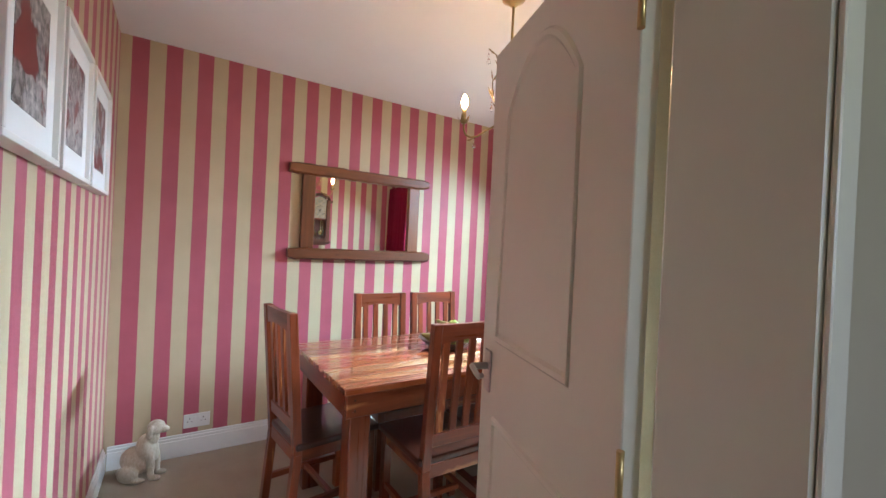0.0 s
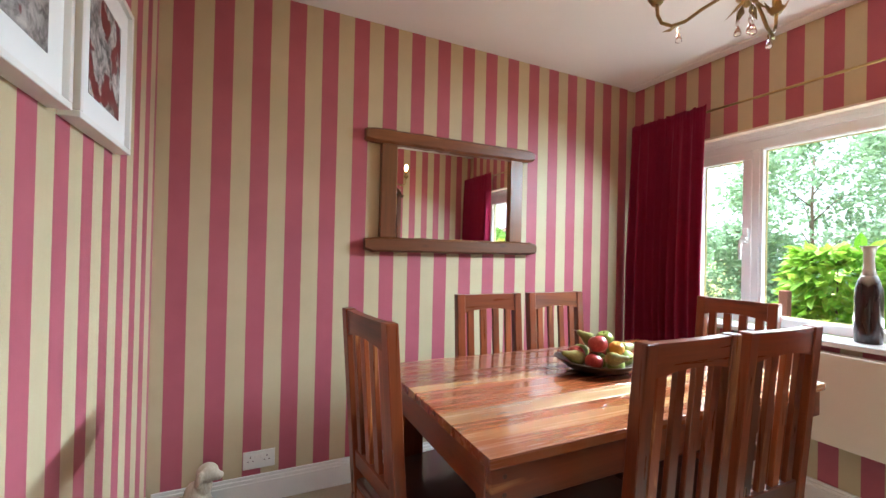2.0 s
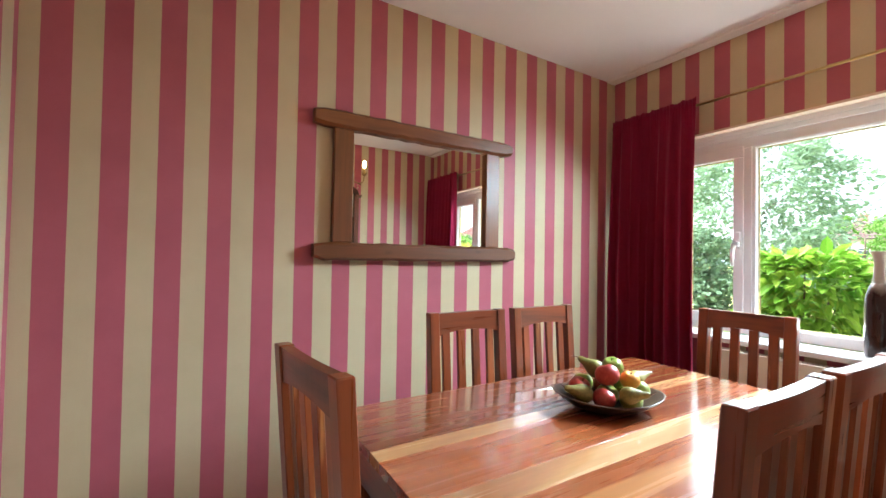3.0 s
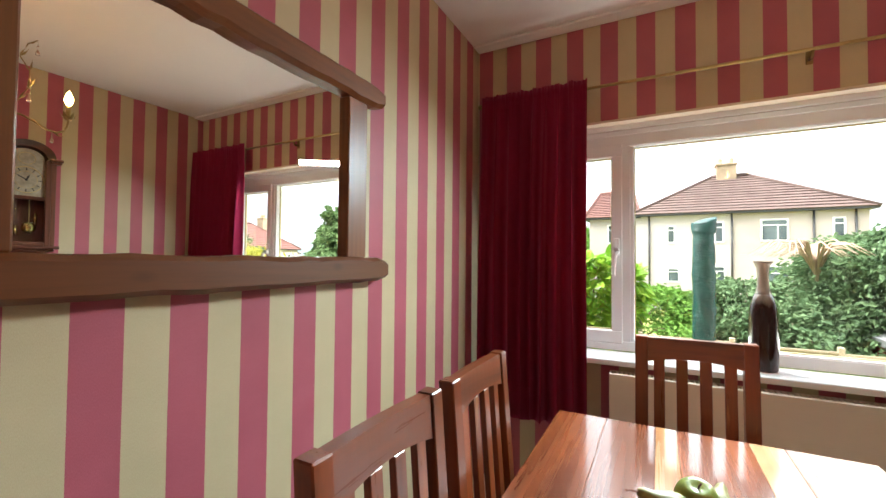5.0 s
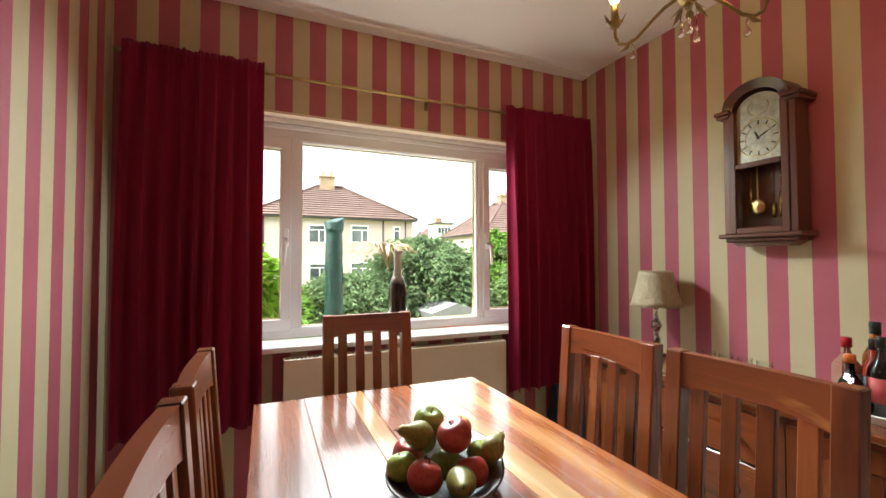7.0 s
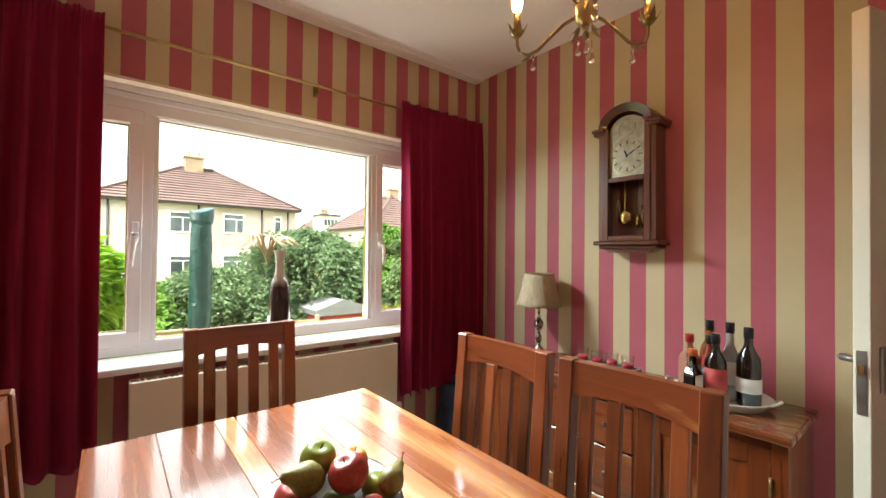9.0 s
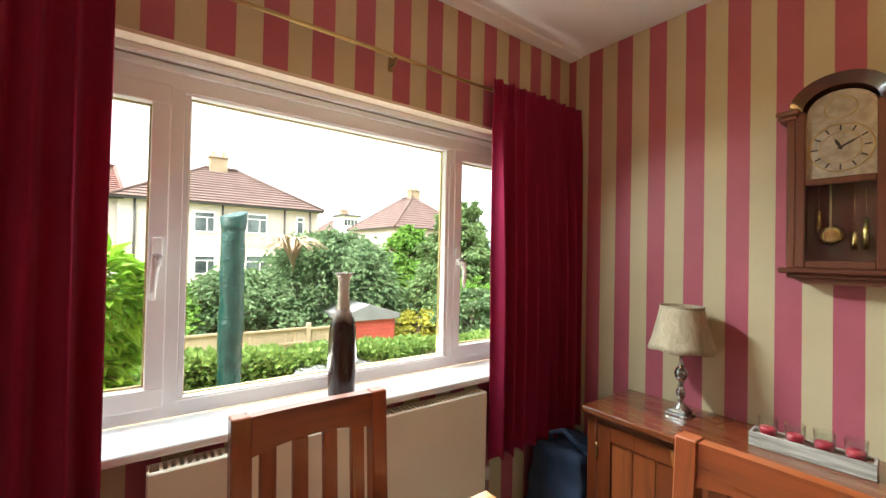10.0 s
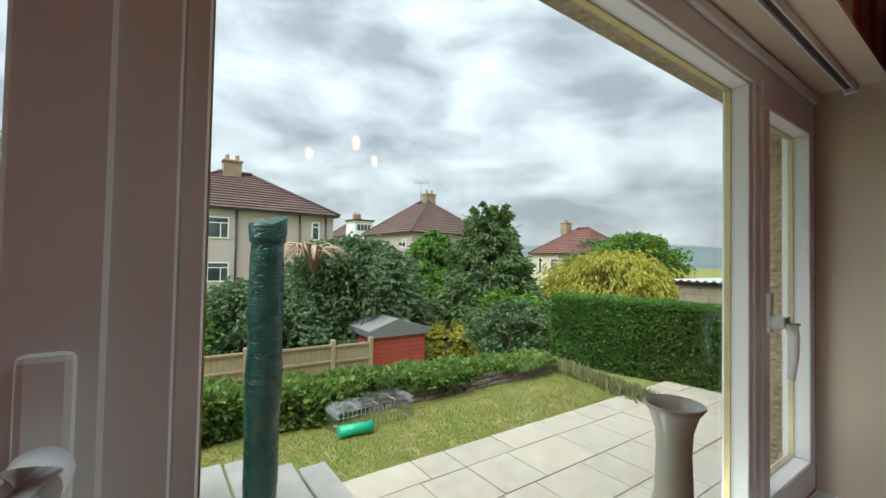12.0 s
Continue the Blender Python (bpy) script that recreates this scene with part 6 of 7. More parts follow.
# bare dead branches on top of the dark bush
dead = thing("dead_branches", "bare brown dead branches on the bush top", "branches", pose(14.3, 0.2, 1.4))
rnd = random.Random(12)
pale = painted("dead_wood", (0.42, 0.3, 0.22), 0.9, 0.2, 0.5, 40)
for k in range(46):
    a = rnd.uniform(0, math.tau)
    l = rnd.uniform(0.5, 1.25)
    bm = bmesh.new()
    pipe(bm, [(0, 0, rnd.uniform(-0.5, 0)), (l * 0.4 * math.cos(a), l * 0.4 * math.sin(a), 0.3 * l + 0.1), (l * 0.8 * math.cos(a), l * 0.8 * math.sin(a), 0.42 * l), (l * 1.15 * math.cos(a + 0.2), l * 1.15 * math.sin(a + 0.2), 0.12 * l)], 0.028, 6, 0.008)
    part("branch", bm, pale, dead)


def scatter_box(n, x0, y0, z0, x1, y1, z1, seed, depth=0.08):
    """Points on the top and long sides of a clipped hedge, and the way each leaf points."""
    g = np.random.RandomState(seed)
    p = np.stack([g.uniform(x0, x1, n), g.uniform(y0, y1, n), g.uniform(z0, z1, n)], axis=1)
    face = g.choice(4, n, p=(0.42, 0.12, 0.36, 0.1))
    d = np.zeros((n, 3))
    for f, (ax, val, vec) in enumerate(((0, x0, (-1, 0, 0.3)), (0, x1, (1, 0, 0.3)), (2, z1, (0, 0, 1)), (1, y1, (0, 1, 0.3)))):
        k = face == f
        p[k, ax] = val + g.uniform(-depth, depth * 0.5, k.sum()) * (1 if f in (1, 2, 3) else -1)
        d[k] = vec
    return p, d + g.normal(size=(n, 3)) * 0.55


# low ivy hedge on its stone wall
low = thing("ivy_hedge", "low ivy hedge growing over a dry stone wall", "hedge")
pts, dirs = [], []
for k in range(26):
    f = k / 25
    y = 5.4 - 8.3 * f
    top = -0.27 - 0.26 * max(0, f - 0.3) / 0.7
    bot = -0.76 if f < 0.5 else -0.56
    p, d = scatter_box(1150, 9.12 + 0.1 * math.sin(k), y - 0.24, bot, 9.72, y + 0.24, top + 0.05 * math.sin(2.1 * k), 40 + k, 0.12)
    pts.append(p)
    dirs.append(d)
leaves("foliage", np.vstack(pts), np.vstack(dirs), 0.085, 0.42, IVY, low, 0.2, 5)
part("core", boxes((9.22, -2.85, -0.9, 9.66, 5.6, -0.62)), IVY, low)
STONE = Mat("garden_stone", 0.9)
sv = STONE.shifted(STONE.coord())
STONE.color(STONE.mix(1.0, STONE.ramp(STONE.noise(sv, 12, 5, 0.65), (0.3, (0.1, 0.085, 0.07)), (0.7, (0.24, 0.205, 0.17))), STONE.ramp(STONE.random(), (0, (0.7, 0.68, 0.66)), (1, (1.25, 1.2, 1.15))), "MULTIPLY"))
STONE.bump(STONE.noise(sv, 30, 4), 0.7, 0.01)
dry = structure("wall_garden", boxes((9.14, -2.9, -0.95, 9.3, 1.3, -0.58)), BARK, "low dry stone retaining wall", "wall")
rnd = random.Random(9)
for c in range(3):
    y = 1.3
    while y > -2.9:
        w = rnd.uniform(0.14, 0.36)
        h = 0.085
        z = -0.79 + c * 0.088
        bm = boxes((9.06 + rnd.uniform(-0.02, 0.02), y - w + 0.008, z, 9.16, y - 0.008, z + h - 0.008))
        for v in bm.verts:
            v.co += Vector((rnd.uniform(-0.012, 0.012), rnd.uniform(-0.012, 0.012), rnd.uniform(-0.008, 0.008)))
        bmesh.ops.bevel(bm, geom=list(bm.edges), offset=0.012, segments=1, affect="EDGES")
        part("stone", bm, STONE.m, dry)
        y -= w

# tall clipped hedge
tall = thing("clipped_hedge", "tall dense clipped conifer hedge along the lawn", "hedge", pose(9.75, -3.95, 0, 0, 0, 11.5))
tall_len = 4.6
q = np.random.RandomState(3)
n = 42000
pp = np.stack([q.uniform(-tall_len, 0.05, n), q.uniform(-0.8, 0.0, n), q.uniform(-0.82, 0.7, n)], axis=1)
dd = np.zeros((n, 3))
f = q.choice(3, n, p=(0.6, 0.28, 0.12))
pp[f == 0, 1] = q.uniform(-0.09, 0.03, (f == 0).sum())
dd[f == 0] = (0, 1, 0.35)
pp[f == 1, 2] = 0.7 + q.uniform(-0.05, 0.03, (f == 1).sum())
dd[f == 1] = (0, 0, 1)
pp[f == 2, 0] = 0.03 + q.uniform(-0.08, 0.03, (f == 2).sum())
dd[f == 2] = (1, 0, 0.3)
pp[:, 1] += 0.03 * np.sin(pp[:, 0] * 3.1) + 0.02 * np.sin(pp[:, 2] * 7)
leaves("foliage", pp, dd + q.normal(size=(n, 3)) * 0.5, 0.07, 0.3, HEDGE, tall, 0.2, 6)
# near-black leaf colour paints the shade deep between the hedge's leaves
part("core", boxes((-tall_len, -0.72, -0.82, -0.04, -0.09, 0.62)), leaf_material("hedge_inner_shade", (0.012, 0.024, 0.007), (0.014, 0.030, 0.010), (0.019, 0.036, 0.012)), tall)

# dry grasses at the hedge foot
gg = np.random.RandomState(21)
n = 2600
u = gg.uniform(0, 1, n)
cen = np.stack([9.5 - 2.6 * u + gg.normal(size=n) * 0.12, -3.55 + 0.55 * u + gg.normal(size=n) * 0.09, np.full(n, -0.79)], axis=1)
dr = np.stack([gg.normal(size=n) * 0.5, gg.normal(size=n) * 0.5, np.ones(n)], axis=1)
gr = leaves("border_plants", cen, dr, 0.2, 0.06, leaf_material("dry_border_plants", (0.112, 0.144, 0.048), (0.256, 0.256, 0.112), (0.420, 0.420, 0.224)), None, 0.1, 8)
tagged(gr, "dry tufted border plants along the hedge foot", "plants", "", "stuff")

# rough grass of the lawn, nearest part
n = 60000
cen = np.stack([gg.uniform(7.45, 9.1, n), gg.uniform(-3.3, 5.5, n), np.full(n, -0.785)], axis=1)
dr = np.stack([gg.normal(size=n) * 0.6, gg.normal(size=n) * 0.6, np.ones(n)], axis=1)
gr = leaves("lawn_grass", cen, dr, 0.03, 0.08, leaf_material("lawn_blades", (0.14, 0.195, 0.045), (0.215, 0.255, 0.065), (0.36, 0.31, 0.13)), None, 0.1, 9)
tagged(gr, "short patchy green and straw-coloured grass", "grass", "", "stuff")


# climbing laurel on a post
lau = thing("laurel_climber", "bright yellow-green laurel growing round a rusty post", "plant", pose(6.2, 4.25, -0.78))
bm = boxes((-0.5, 0.17, 0, -0.42, 0.25, 1.75), bevel=0.008)
part("post", bm, painted("rusty_post", (0.16, 0.06, 0.04), 0.9, 0.3, 0.6, 30), lau, "rusty brown upright post")
bm = bmesh.new()
for k in range(16):
    a = k * 1.9
    pipe(bm, [(0.05 * math.cos(a), 0.1 * math.sin(a), 0.1 * k), (0.15 * math.cos(a), 0.3 * math.sin(a), 0.1 * k + 0.25), (0.22 * math.cos(a), 0.42 * math.sin(a), 0.1 * k + 0.5)], 0.012, 6, 0.004)
part("stems", bm, BARK, lau)
g = np.random.RandomState(31)
n = 4200
a = g.uniform(0, math.tau, n)
zz = g.uniform(0.0, 2.15, n)
rr = (0.55 + 0.25 * g.uniform(0, 1, n)) * (0.8 + 0.2 * np.sin(zz * 5 + a)) * np.sqrt(np.clip((2.35 - zz) / 0.5, 0.05, 1))
cen = np.stack([0.55 * rr * np.cos(a), 0.72 * rr * np.sin(a), zz], axis=1)
dr = np.stack([np.cos(a), np.sin(a), -0.3 + 0.6 * (zz > 1.9)], axis=1) + g.normal(size=(n, 3)) * 0.55
broad_leaves("foliage", cen, dr, 0.15, 0.24, LAUREL, lau, 13)

# ---- fence and shed ----
FENCE = painted("weathered_fence_timber", (0.3, 0.235, 0.16), 0.9, 0.18, 0.6, 30)
fence = thing("garden_fence", "weathered timber panel fence with square posts", "fence")
ys = [-0.53, 0.38, 2.15, 3.95, 5.7, 7.5]
for k, y in enumerate(ys):
    part("post", boxes((12.26, y - 0.05, -1.5, 12.36, y + 0.05, -0.34 + 0.02 * k), bevel=0.008), FENCE, fence)
rnd = random.Random(2)
for k, (a, b) in enumerate(zip(ys, ys[1:])):
    tp = -0.45 + 0.03 * k
    for z in (tp - 0.04, tp - 0.38, -1.18):
        part("rail", boxes((12.27, a + 0.05, z, 12.31, b - 0.05, z + 0.05), bevel=0.004), FENCE, fence)
    y = a + 0.05
    while y < b - 0.1:
        part("board", boxes((12.312, y + 0.002, -1.4, 12.33 + rnd.uniform(0, 0.006), y + 0.108, tp + rnd.uniform(-0.01, 0.005))), FENCE, fence)
        y += 0.112
shed = thing("garden_shed", "small red-painted timber shed with a grey felt roof", "shed", pose(12.75, -1.45, -1.4))
REDWOOD = painted("red_shed_paint", (0.34, 0.055, 0.04), 0.8, 0.15, 0.4, 30)
FELT = painted("grey_roof_felt", (0.16, 0.165, 0.17), 0.9, 0.15, 0.5, 60)
part("body", boxes((-0.2, -0.72, 0, 1.5, 0.76, 1.02)), REDWOOD, shed)
for k in range(9):
    part("board", boxes((-0.225, -0.74, 0.02 + 0.112 * k, -0.2, 0.78, 0.125 + 0.112 * k), bevel=0.004), REDWOOD, shed)
bm = bmesh.new()
prism(bm, [(-0.84, 0.98), (0.86, 0.98), (0.9, 1.16), (0.1, 1.42), (-0.88, 1.12)], "x", -0.3, 1.6, 0.01)
part("roof", bm, FELT, shed)

# ---- picnic table, parasol, cage ----
WEATHERED = painted("weathered_grey_timber", (0.38, 0.365, 0.345), 0.9, 0.22, 0.6, 30)
pic = thing("picnic_table", "weathered pale grey timber garden table", "garden table")
for k in range(6):
    y = 2.62 + 0.215 * k
    ln = (0.62, 0.74, 0.98, 1.0, 1.0, 0.8)[k]
    part("plank", boxes((5.75 - ln * 0.85, y, -0.04, 5.85 + ln, y + 0.2, 0.0), bevel=0.012, segs=2), WEATHERED, pic)
for x in (5.3, 6.35):
    part("cross_bar", boxes((x, 2.62, -0.1, x + 0.08, 3.9, -0.04), bevel=0.005), WEATHERED, pic)
for x in (5.3, 6.35):
    for y in (2.72, 3.72):
        part("leg", boxes((x, y, -0.738, x + 0.08, y + 0.09, -0.1), bevel=0.005), WEATHERED, pic)
par = thing("parasol", "closed parasol in a dark green plastic cover", "parasol", pose(5.8, 3.215, 0))
COVER = Mat("green_plastic_cover", 0.22)
cv = COVER.coord((1, 1, 0.6))
cn = COVER.noise(cv, 9, 5, 0.6, 0.6)
COVER.color(COVER.ramp(cn, (0.3, (0.006, 0.04, 0.037)), (0.7, (0.018, 0.085, 0.076))))
COVER.bump(COVER.noise(COVER.coord((1, 1, 2.2)), 20, 3, 0.5, 1.0), 0.8, 0.012)
bm = bmesh.new()
seg, rings = 28, []
for k in range(110):
    f = k / 109
    z = 0.03 + 1.68 * f
    r = 0.078 + 0.012 * math.sin(f * 3) + (0.012 if f > 0.93 else 0) - 0.02 * max(0, 0.04 - f) / 0.04
    flat = 1.0 if f < 0.88 else 1.0 - 0.55 * (f - 0.88) / 0.12
    ring = []
    for j in range(seg):
        a = j * math.tau / seg
        w = 1 + 0.09 * noise.noise(Vector((math.cos(a) * 1.5, math.sin(a) * 1.5, z * 7))) + 0.05 * noise.noise(Vector((math.cos(a) * 3.5, math.sin(a) * 3.5, z * 30)))
        ring.append(bm.verts.new((r * w * math.cos(a) * flat, r * w * math.sin(a) * (1 + 0.1 * (1 - flat)), z + (0.035 * math.sin(a + 2.6) if k == 109 else 0))))
    rings.append(ring)
for a, b in zip(rings, rings[1:]):
    for j in range(seg):
        bm.faces.new((a[j], a[(j + 1) % seg], b[(j + 1) % seg], b[j])).smooth = True
bm.faces.new(rings[0][::-1])
bm.faces.new(rings[-1])
part("cover", bm, COVER.m, par)
bm = bmesh.new()
tube(bm, (0, 0, -0.72), (0, 0, 0.1), 0.02)
part("pole", bm, WEATHERED, par)
bm = bmesh.new()
lathe(bm, [(0, 0), (0.22, 0), (0.22, 0.05), (0.05, 0.08), (0.03, 0.2), (0, 0.2)], 0, 0, -0.738, 24)
part("base", bm, FELT, par)

WIRE = metal("galvanised_wire", (0.42, 0.44, 0.45), 0.4)
cage = thing("wire_pet_run", "low galvanised wire pet run on the lawn", "pet run", pose(8.86, 1.15, -0.78, 0, 0, 4))
CX, CY, CZ = 0.3, 0.58, 0.3


def wires(name, lines, r=0.0035):
    bm = bmesh.new()
    for a, b in lines:
        tube(bm, a, b, r, None, 5)
    part(name, bm, WIRE, cage)


for s in (-1, 1):
    wires("side_panel", [((s * CX, -CY + k * 2 * CY / 18, 0), (s * CX, -CY + k * 2 * CY / 18, CZ)) for k in range(19)] + [((s * CX, -CY, z), (s * CX, CY, z)) for z in (0.004, 0.11, 0.22, CZ)])
    wires("end_panel", [((-CX + k * 2 * CX / 16, s * CY, 0), (-CX + k * 2 * CX / 16, s * CY, CZ)) for k in range(17)] + [((-CX, s * CY, z), (CX, s * CY, z)) for z in (0.004, 0.11, 0.22, CZ)])
wires("lid", [((-CX + k * 2 * CX / 9, -CY, CZ), (-CX + k * 2 * CX / 9, CY, CZ)) for k in range(10)] + [((-CX, y, CZ), (CX, y, CZ)) for y in (-CY, -0.29, 0, 0.29, CY)], 0.0045)
TUBE = painted("green_plastic", (0.02, 0.36, 0.2), 0.35, 0.08, 0.05)
bm = bmesh.new()
tube(bm, (-0.02, -0.22, 0.078), (0.03, 0.22, 0.078), 0.075, None, 24)
solid("play_tunnel", bm, TUBE, "bright green plastic pet tunnel on the lawn", "tunnel", "", pose(8.45, 1.5, -0.78, 0, 0, 0))


# ---- neighbouring houses ----
def render_wall(name, a, b):
    m = Mat(name, 0.9, 0.0, 0.2)
    v = m.coord()
    m.color(m.mix(0.4, m.ramp(m.noise(v, 0.8, 6, 0.65), (0.3, a), (0.7, b)), m.ramp(m.noise(v, 30, 3), (0.3, a), (0.7, b))))
    return m.bump(m.noise(v, 60, 3), 0.5, 0.01).m


def tile_material(name, a, b):
    m = Mat(name, 0.8, 0.0, 0.3)
    v = m.coord()
    s = m.noise(v, 5, 4, 0.7)
    c = m.mix(1.0, m.ramp(m.noise(v, 0.9, 5, 0.65), (0.3, a), (0.7, b)), m.ramp(m.random(), (0, (0.8, 0.8, 0.8)), (1, (1.2, 1.16, 1.12))), "MULTIPLY")
    m.color(m.mix(0.35, c, m.ramp(s, (0.35, a), (0.68, b))))
    return m.bump(m.noise(v, 22, 3), 0.6, 0.03).m


TILES = tile_material("brown_roof_tiles", (0.075, 0.048, 0.043), (0.145, 0.095, 0.086))
TILES_RED = tile_material("red_roof_tiles", (0.1, 0.046, 0.04), (0.18, 0.088, 0.075))
BUFF = render_wall("buff_render", (0.39, 0.325, 0.3), (0.48, 0.405, 0.38))
PALE = render_wall("pale_render", (0.44, 0.385, 0.365), (0.53, 0.47, 0.445))
STONEW = render_wall("cream_render", (0.55, 0.5, 0.4), (0.66, 0.6, 0.5))
DARKGLASS = Mat("dark_window_glass", 0.05)
DARKGLASS.color(DARKGLASS.ramp(DARKGLASS.noise(DARKGLASS.coord(), 0.9, 3), (0.35, (0.03, 0.04, 0.045)), (0.65, (0.12, 0.15, 0.16))))
DARKGLASS = DARKGLASS.m
GUTTER = painted("black_gutter", (0.03, 0.03, 0.032), 0.5, 0.1, 0.05)
POT = painted("clay_chimney_pot", (0.42, 0.3, 0.2), 0.85, 0.15, 0.3, 30)
BRICK = painted("sooty_chimney_brick", (0.3, 0.22, 0.15), 0.9, 0.25, 0.6, 14)


def slope(bm, a, b, c, d, rows=14, lift=0.05):
    """A roof side laid in overlapping courses between an eave a-b and a ridge d-c."""
    a, b, c, d = (Vector(p) for p in (a, b, c, d))
    nrm = (b - a).cross(d - a)
    if nrm.length < 1e-6:
        nrm = (b - a).cross(c - a)
    nrm.normalize()
    if nrm.z < 0:
        nrm = -nrm
    for k in range(rows):
        f0, f1 = k / rows, (k + 1) / rows
        p, q = a.lerp(d, f0), b.lerp(c, f0)
        r, s = b.lerp(c, f1), a.lerp(d, f1)
        lo = nrm * lift
        v = [bm.verts.new(x) for x in (p, q, q + lo, p + lo, r, s)]
        bm.faces.new((v[0], v[1], v[2], v[3]))
        if (r - s).length > 1e-4:
            bm.faces.new((v[3], v[2], v[4], v[5]))
        else:
            bm.faces.new((v[3], v[2], v[4]))


def house(name, label, x0, x1, y0, y1, zb, ze, zr, wall, tiles, ridge, axis, windows=(), pots=((0.5, 0.5, 2),), over=0.3):
    """A rendered house with a hipped roof; ridge: how far the hips run in; windows: (side, place, width, z0, z1)."""
    h = thing(name, label, "house")
    part("wall", boxes((x0, y0, zb, x1, y1, ze)), wall, h)
    X, Y, U, V = x0 - over, y0 - over, x1 + over, y1 + over
    bm = bmesh.new()
    if axis == "y":
        xm = (x0 + x1) / 2
        A, B = (xm, y0 + ridge, zr), (xm, y1 - ridge, zr)
        slope(bm, (X, Y, ze), (X, V, ze), B, A)
        slope(bm, (U, Y, ze), (U, V, ze), B, A)
        slope(bm, (X, Y, ze), (U, Y, ze), A, A)
        slope(bm, (X, V, ze), (U, V, ze), B, B)
    else:
        ym = (y0 + y1) / 2
        A, B = (x0 + ridge, ym, zr), (x1 - ridge, ym, zr)
        slope(bm, (X, Y, ze), (U, Y, ze), B, A)
        slope(bm, (X, V, ze), (U, V, ze), B, A)
        slope(bm, (X, Y, ze), (X, V, ze), A, A)
        slope(bm, (U, Y, ze), (U, V, ze), B, B)
    bmesh.ops.recalc_face_normals(bm, faces=bm.faces)
    roof = part("roof", bm, tiles, h)
    part("eaves", boxes((X + 0.02, Y + 0.02, ze - 0.1, U - 0.02, V - 0.02, ze - 0.005)), GUTTER, h, "dark gutter and soffit")
    bm = bmesh.new()
    pipe(bm, [Vector(A) + Vector((0, 0, 0.06)), Vector(B) + Vector((0, 0, 0.06))], 0.12, 8)
    for e in ((X, Y), (U, Y)):
        pipe(bm, [(e[0], e[1], ze + 0.04), Vector(A if axis == "y" or e[0] == X else B) + Vector((0, 0, 0.04))], 0.09, 6)
    for e in ((X, V), (U, V)):
        pipe(bm, [(e[0], e[1], ze + 0.04), Vector(B if axis == "y" or e[0] == U else A) + Vector((0, 0, 0.04))], 0.09, 6)
    part("ridge_tiles", bm, tiles, roof)
    for fx, fy, n in pots:
        cx, cy = x0 + fx * (x1 - x0), y0 + fy * (y1 - y0)
        ch = part("chimney", boxes((cx - 0.38, cy - 0.5, zr - 0.7, cx + 0.38, cy + 0.5, zr + 0.65), (cx - 0.44, cy - 0.56, zr + 0.65, cx + 0.44, cy + 0.56, zr + 0.78), bevel=0.02), BRICK, roof)
        for k in range(n):
            bm = bmesh.new()
            lathe(bm, [(0.13, 0), (0.11, 0.3), (0.13, 0.34), (0.09, 0.35), (0, 0.3)], cx, cy - 0.28 + 0.56 * k / max(1, n - 1), zr + 0.78, 12)
            part("chimney_pot", bm, POT, h)
    for side, p, w, z0, z1 in windows:
        wn_ = part("window", bmesh_window(side, p, w, z0, z1, x0, y1, False), UPVC, h, "white framed window")
        part("pane", bmesh_window(side, p, w, z0, z1, x0, y1, True), DARKGLASS, wn_, "dark glass")
    return h


def bmesh_window(side, p, w, z0, z1, x0, y1, glass):
    f = 0.07
    a, b = p - w / 2, p + w / 2
    rows = []
    split = z1 - (z1 - z0) * 0.3
    if glass:
        rows = [(a + f, z0 + f, b - f, z1 - f)]
        lo, hi = 0.0, 0.02
    else:
        rows = [(a, z0, b, z0 + f), (a, z1 - f, b, z1), (a, z0 + f, a + f, z1 - f), (b - f, z0 + f, b, z1 - f), (a + f, split, b - f, split + 0.05)]
        if w > 0.7:
            m = a + w * 0.36
            rows.append((m, z0 + f, m + 0.05, split))
        lo, hi = 0.0, 0.06
    bm = bmesh.new()
    for u0, v0, u1, v1 in rows:
        if side == "x":
            box(bm, x0 - hi, u0, v0, x0 - lo, u1, v1)
        else:
            box(bm, u0, y1 + lo, v0, u1, y1 + hi, v1)
    return bm


WX = [("x", 0.93, 1.05, 2.4, 3.55), ("x", 2.9, 0.42, 2.4, 3.4), ("x", 0.87, 1.05, 0.1, 1.15), ("x", 2.8, 0.62, 0.2, 1.0), ("x", -1.75, 1.15, 2.45, 3.6), ("x", -4.25, 0.48, 2.5, 3.6), ("x", -1.8, 1.3, -0.2, 1.2)]
h1 = house("semi_detached_house", "pale rendered two-storey house with a brown tiled hipped roof", 28.0, 35.0, -5.35, 4.7, -1.5, 4.05, 6.55, BUFF, TILES, 4.1, "y", WX, ((0.5, 0.52, 2),))
part("party_strip", boxes((27.985, 0.05, -1.5, 28.0, 4.7, 3.95)), PALE, h1, "paler half of the front")
for y in (0.06, -3.3, -4.85, 4.0):
    bm = bmesh.new()
    tube(bm, (27.93, y, -1.4), (27.93, y, 3.95), 0.05, None, 8)
    part("drainpipe", bm, GUTTER, h1)
h1b = house("terrace_house", "grey rendered wing with a straight red and brown roof", 28.2, 34.4, 4.72, 7.3, -1.5, 3.98, 5.9, PALE, TILES_RED, 0.25, "y", [("x", 5.75, 1.05, 2.4, 3.55), ("x", 6.1, 0.9, 0.1, 1.1)], ())
house("detached_house", "buff rendered house with a brown pyramid roof", 31.8, 40.8, -21.0, -13.3, -2.0, 3.7, 6.9, BUFF, TILES, 3.6, "x", [("y", 38.7, 0.55, 1.4, 2.9), ("y", 33.0, 0.6, 2.4, 3.1), ("x", -15.6, 1.0, 2.2, 3.3)], ((0.45, 0.45, 2),))
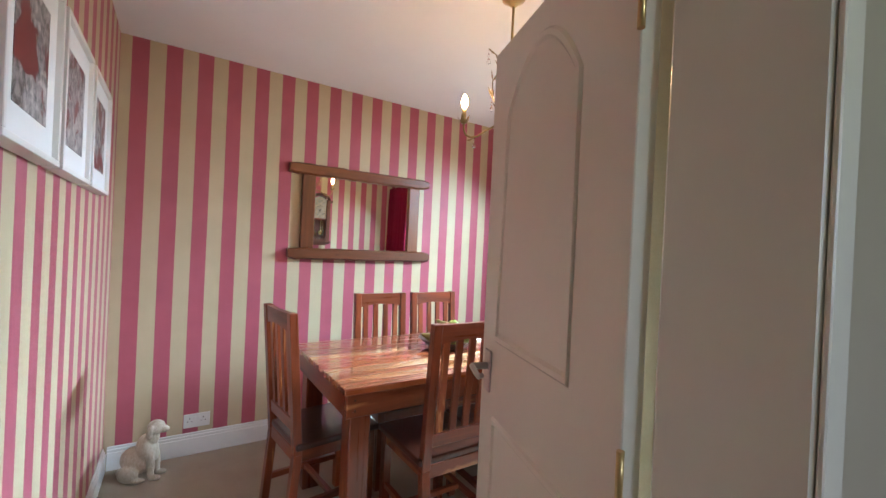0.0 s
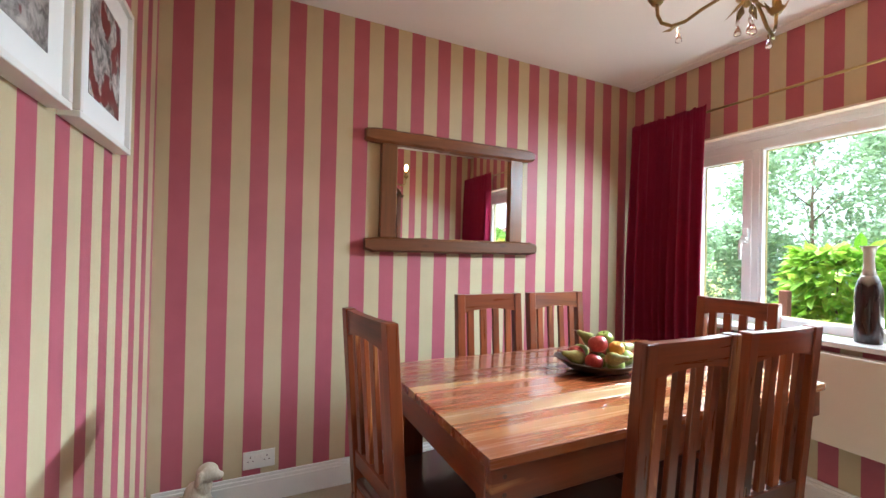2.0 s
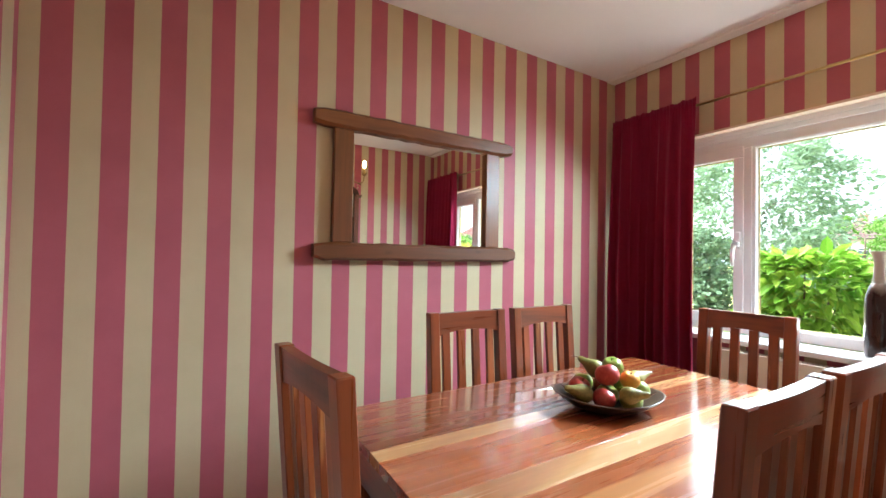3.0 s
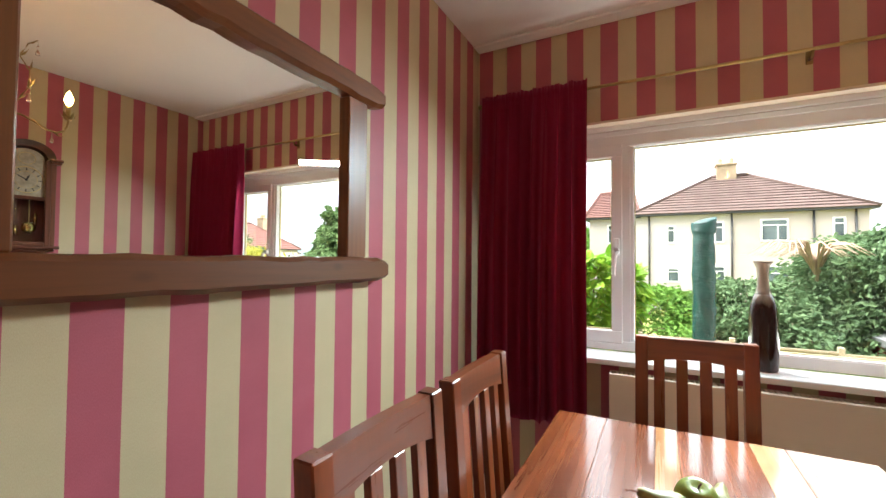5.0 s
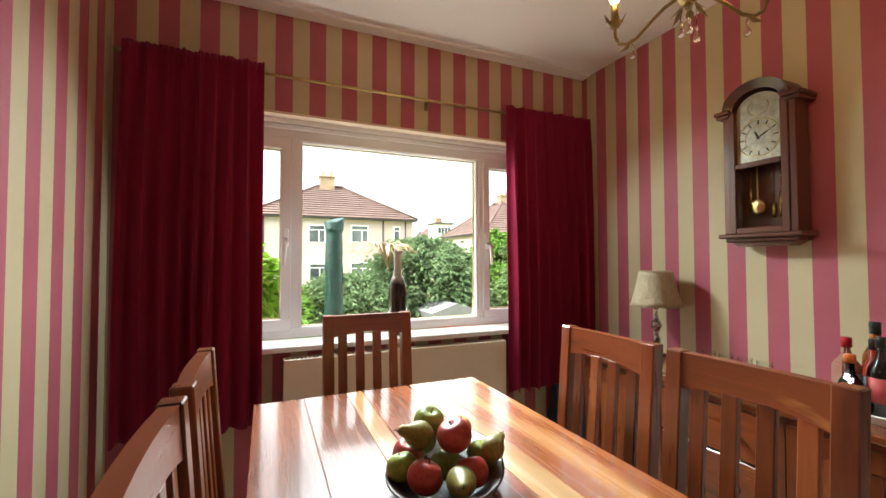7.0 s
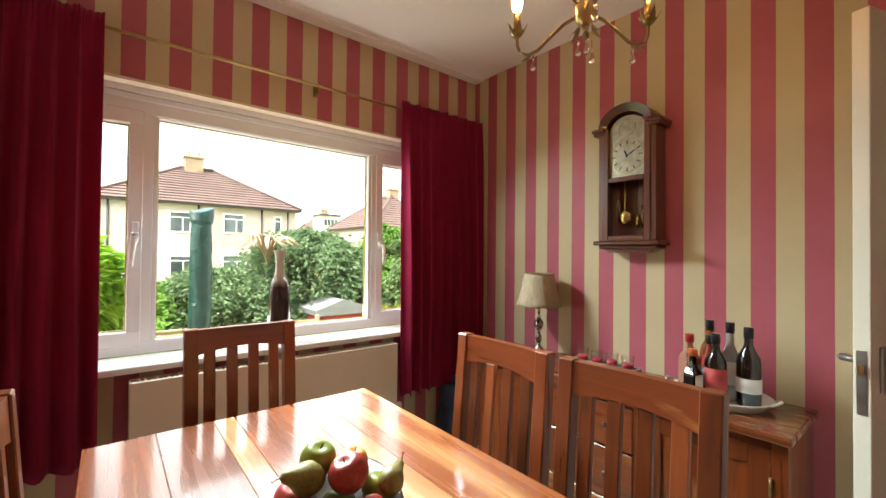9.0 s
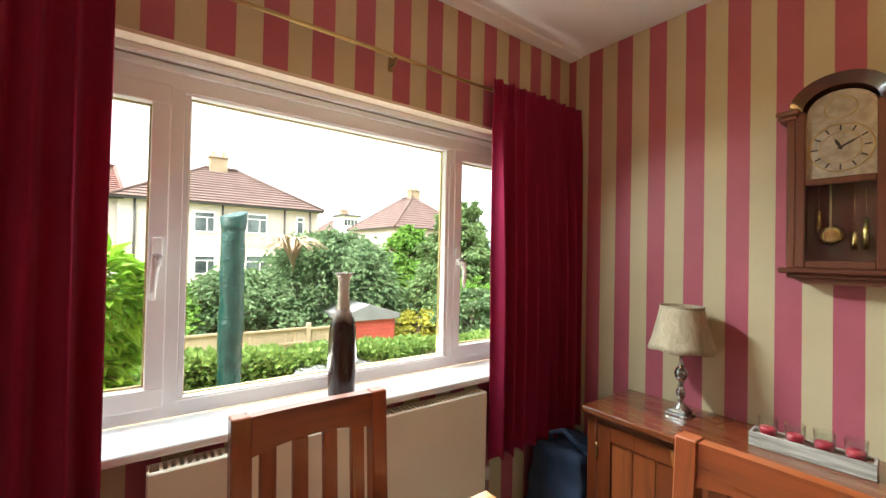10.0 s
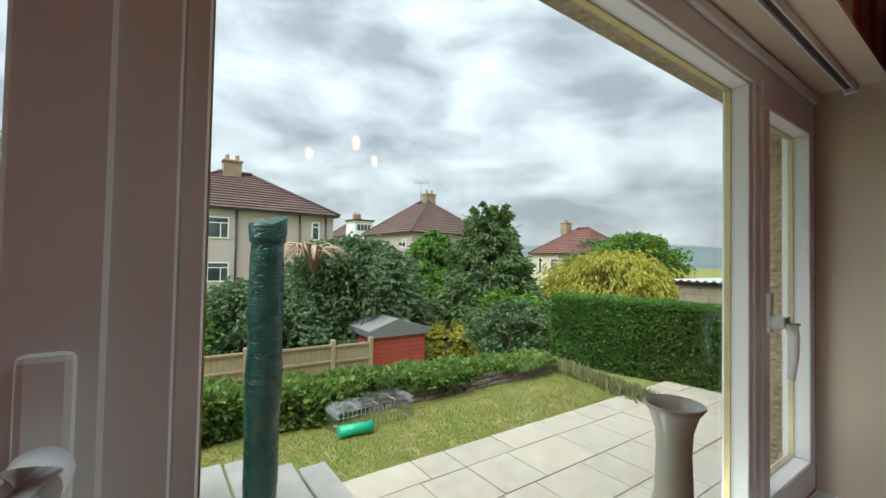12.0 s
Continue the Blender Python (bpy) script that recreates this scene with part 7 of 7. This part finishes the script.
house("detached_house", "cream house with a red tiled roof and white windows", 27.0, 34.4, -38.0, -30.2, -2.5, 2.35, 5.1, STONEW, TILES_RED, 3.0, "x", [("y", 33.2, 0.5, 0.2, 1.9), ("y", 31.3, 1.0, 0.6, 1.8), ("y", 29.2, 1.0, 0.6, 1.8), ("y", 27.9, 0.5, 0.6, 1.8)], ((0.8, 0.5, 3),))
house("detached_house", "distant white gabled house", 58.0, 66.0, -24.5, -18.6, -2.5, 4.6, 7.3, PALE, TILES, 2.5, "x", [("x", -20.0, 1.2, 2.4, 3.8)], ((0.5, 0.5, 2),))
dm = thing("dormer_extension", "white flat-roofed dormer with a row of small windows", "dormer")
part("wall", boxes((55.0, -20.9, -2.5, 58.0, -18.3, 6.5)), painted("white_cladding", (0.7, 0.7, 0.68), 0.7, 0.04, 0.1), dm)
part("roof", boxes((54.8, -21.1, 6.5, 58.0, -18.1, 6.7)), GUTTER, dm)
for k in range(4):
    part("pane", boxes((54.96, -20.55 + 0.5 * k, 5.2, 55.0, -20.15 + 0.5 * k, 6.0)), DARKGLASS, dm, "dark window pane")
house("detached_house", "far house with a tiled roof", 60.0, 68.0, -74.0, -66.0, -3.0, 2.4, 5.0, STONEW, TILES, 3.0, "x", [], ((0.5, 0.5, 2),))
house("detached_house", "distant buff house with a tiled roof among trees", 75.0, 83.0, 17.0, 25.0, -2.5, 4.6, 7.2, BUFF, TILES, 3.0, "x", [("x", 20.0, 1.2, 2.0, 3.4)], ((0.5, 0.5, 2),))
for x, y, z in ((36.0, -16.8, 6.9), (35.2, -16.2, 6.9)):
    an = thing("roof_aerial", "thin television aerial on the roof", "aerial", pose(x, y, z - 0.2))
    bm = bmesh.new()
    tube(bm, (0, 0, 0), (0, 0, 2.0), 0.025, None, 6)
    part("mast", bm, STEEL, an)
    bm = bmesh.new()
    tube(bm, (-0.5, -0.5, 1.95), (0.5, 0.5, 1.95), 0.02, None, 6)
    for k in range(6):
        c = -0.45 + 0.18 * k
        tube(bm, (c - 0.18, c + 0.18, 1.95), (c + 0.18, c - 0.18, 1.95), 0.012, None, 5)
    part("boom", bm, STEEL, an)

# ---- garage beside the hedge ----
gar = thing("garage", "buff block garage with a corrugated sheet roof", "garage", pose(0, 0, 0))
part("wall", boxes((4.7, -9.5, -0.8, 7.45, -5.0, 1.12)), painted("block_mortar", (0.34, 0.29, 0.22), 0.9, 0.1, 0.4, 60), gar)
BLOCK = painted("buff_block", (0.4, 0.33, 0.24), 0.9, 0.2, 0.6, 40)
rnd = random.Random(14)
for c in range(10):
    x = 4.7 + (0.15 if c % 2 else 0)
    while x < 7.4:
        w = min(0.43, 7.45 - x)
        part("block", boxes((x + 0.005, -5.0, -0.78 + c * 0.19, x + w - 0.005, -4.985 + rnd.uniform(0, 0.004), -0.6 + c * 0.19), bevel=0.003), BLOCK, gar)
        x += 0.44
bm = bmesh.new()
prof = [(4.55 + 0.03 * k, 1.2 + 0.018 * math.sin(k * 1.3)) for k in range(102)]
lowp = [(x, z - 0.012) for x, z in prof[::-1]]
prism(bm, prof + lowp, "y", -9.6, -4.85)
part("roof", bm, painted("corrugated_sheet", (0.45, 0.46, 0.46), 0.6, 0.12, 0.3), gar)
part("fascia", boxes((4.6, -4.985, 1.1, 7.5, -4.93, 1.17)), GUTTER, gar)

# ---- far hills ----
bm = bmesh.new()
prev = None
for k in range(81):
    a = math.radians(-100 + 130 * k / 80)
    r = 420
    h = 20 + 9 * noise.noise(Vector((k * 0.09, 3.1, 0))) + 3 * noise.noise(Vector((k * 0.4, 1.2, 0))) - 14 * (1 if k > 52 else 0) * min(1, (k - 52) / 10)
    row = [bm.verts.new((r * math.cos(a) * f, r * math.sin(a) * f, z)) for f, z in ((0.8, -4), (0.95, h * 0.55), (1.1, h), (1.3, h * 0.9))]
    if prev:
        for j in range(3):
            bm.faces.new((prev[j], row[j], row[j + 1], prev[j + 1]))
    prev = row
# the haze of distance is mixed into the hills' blue-grey colour
hm = Mat("far_hill_haze_tint", 1.0, 0.0, 0.0)
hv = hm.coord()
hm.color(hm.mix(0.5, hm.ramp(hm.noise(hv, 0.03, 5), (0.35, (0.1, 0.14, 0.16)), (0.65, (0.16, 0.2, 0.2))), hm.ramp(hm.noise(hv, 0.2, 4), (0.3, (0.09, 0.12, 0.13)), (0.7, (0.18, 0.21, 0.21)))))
structure("backdrop_hill", bm, hm.m, "wooded hills on the horizon, distance haze painted into their blue-grey colour", "hill")
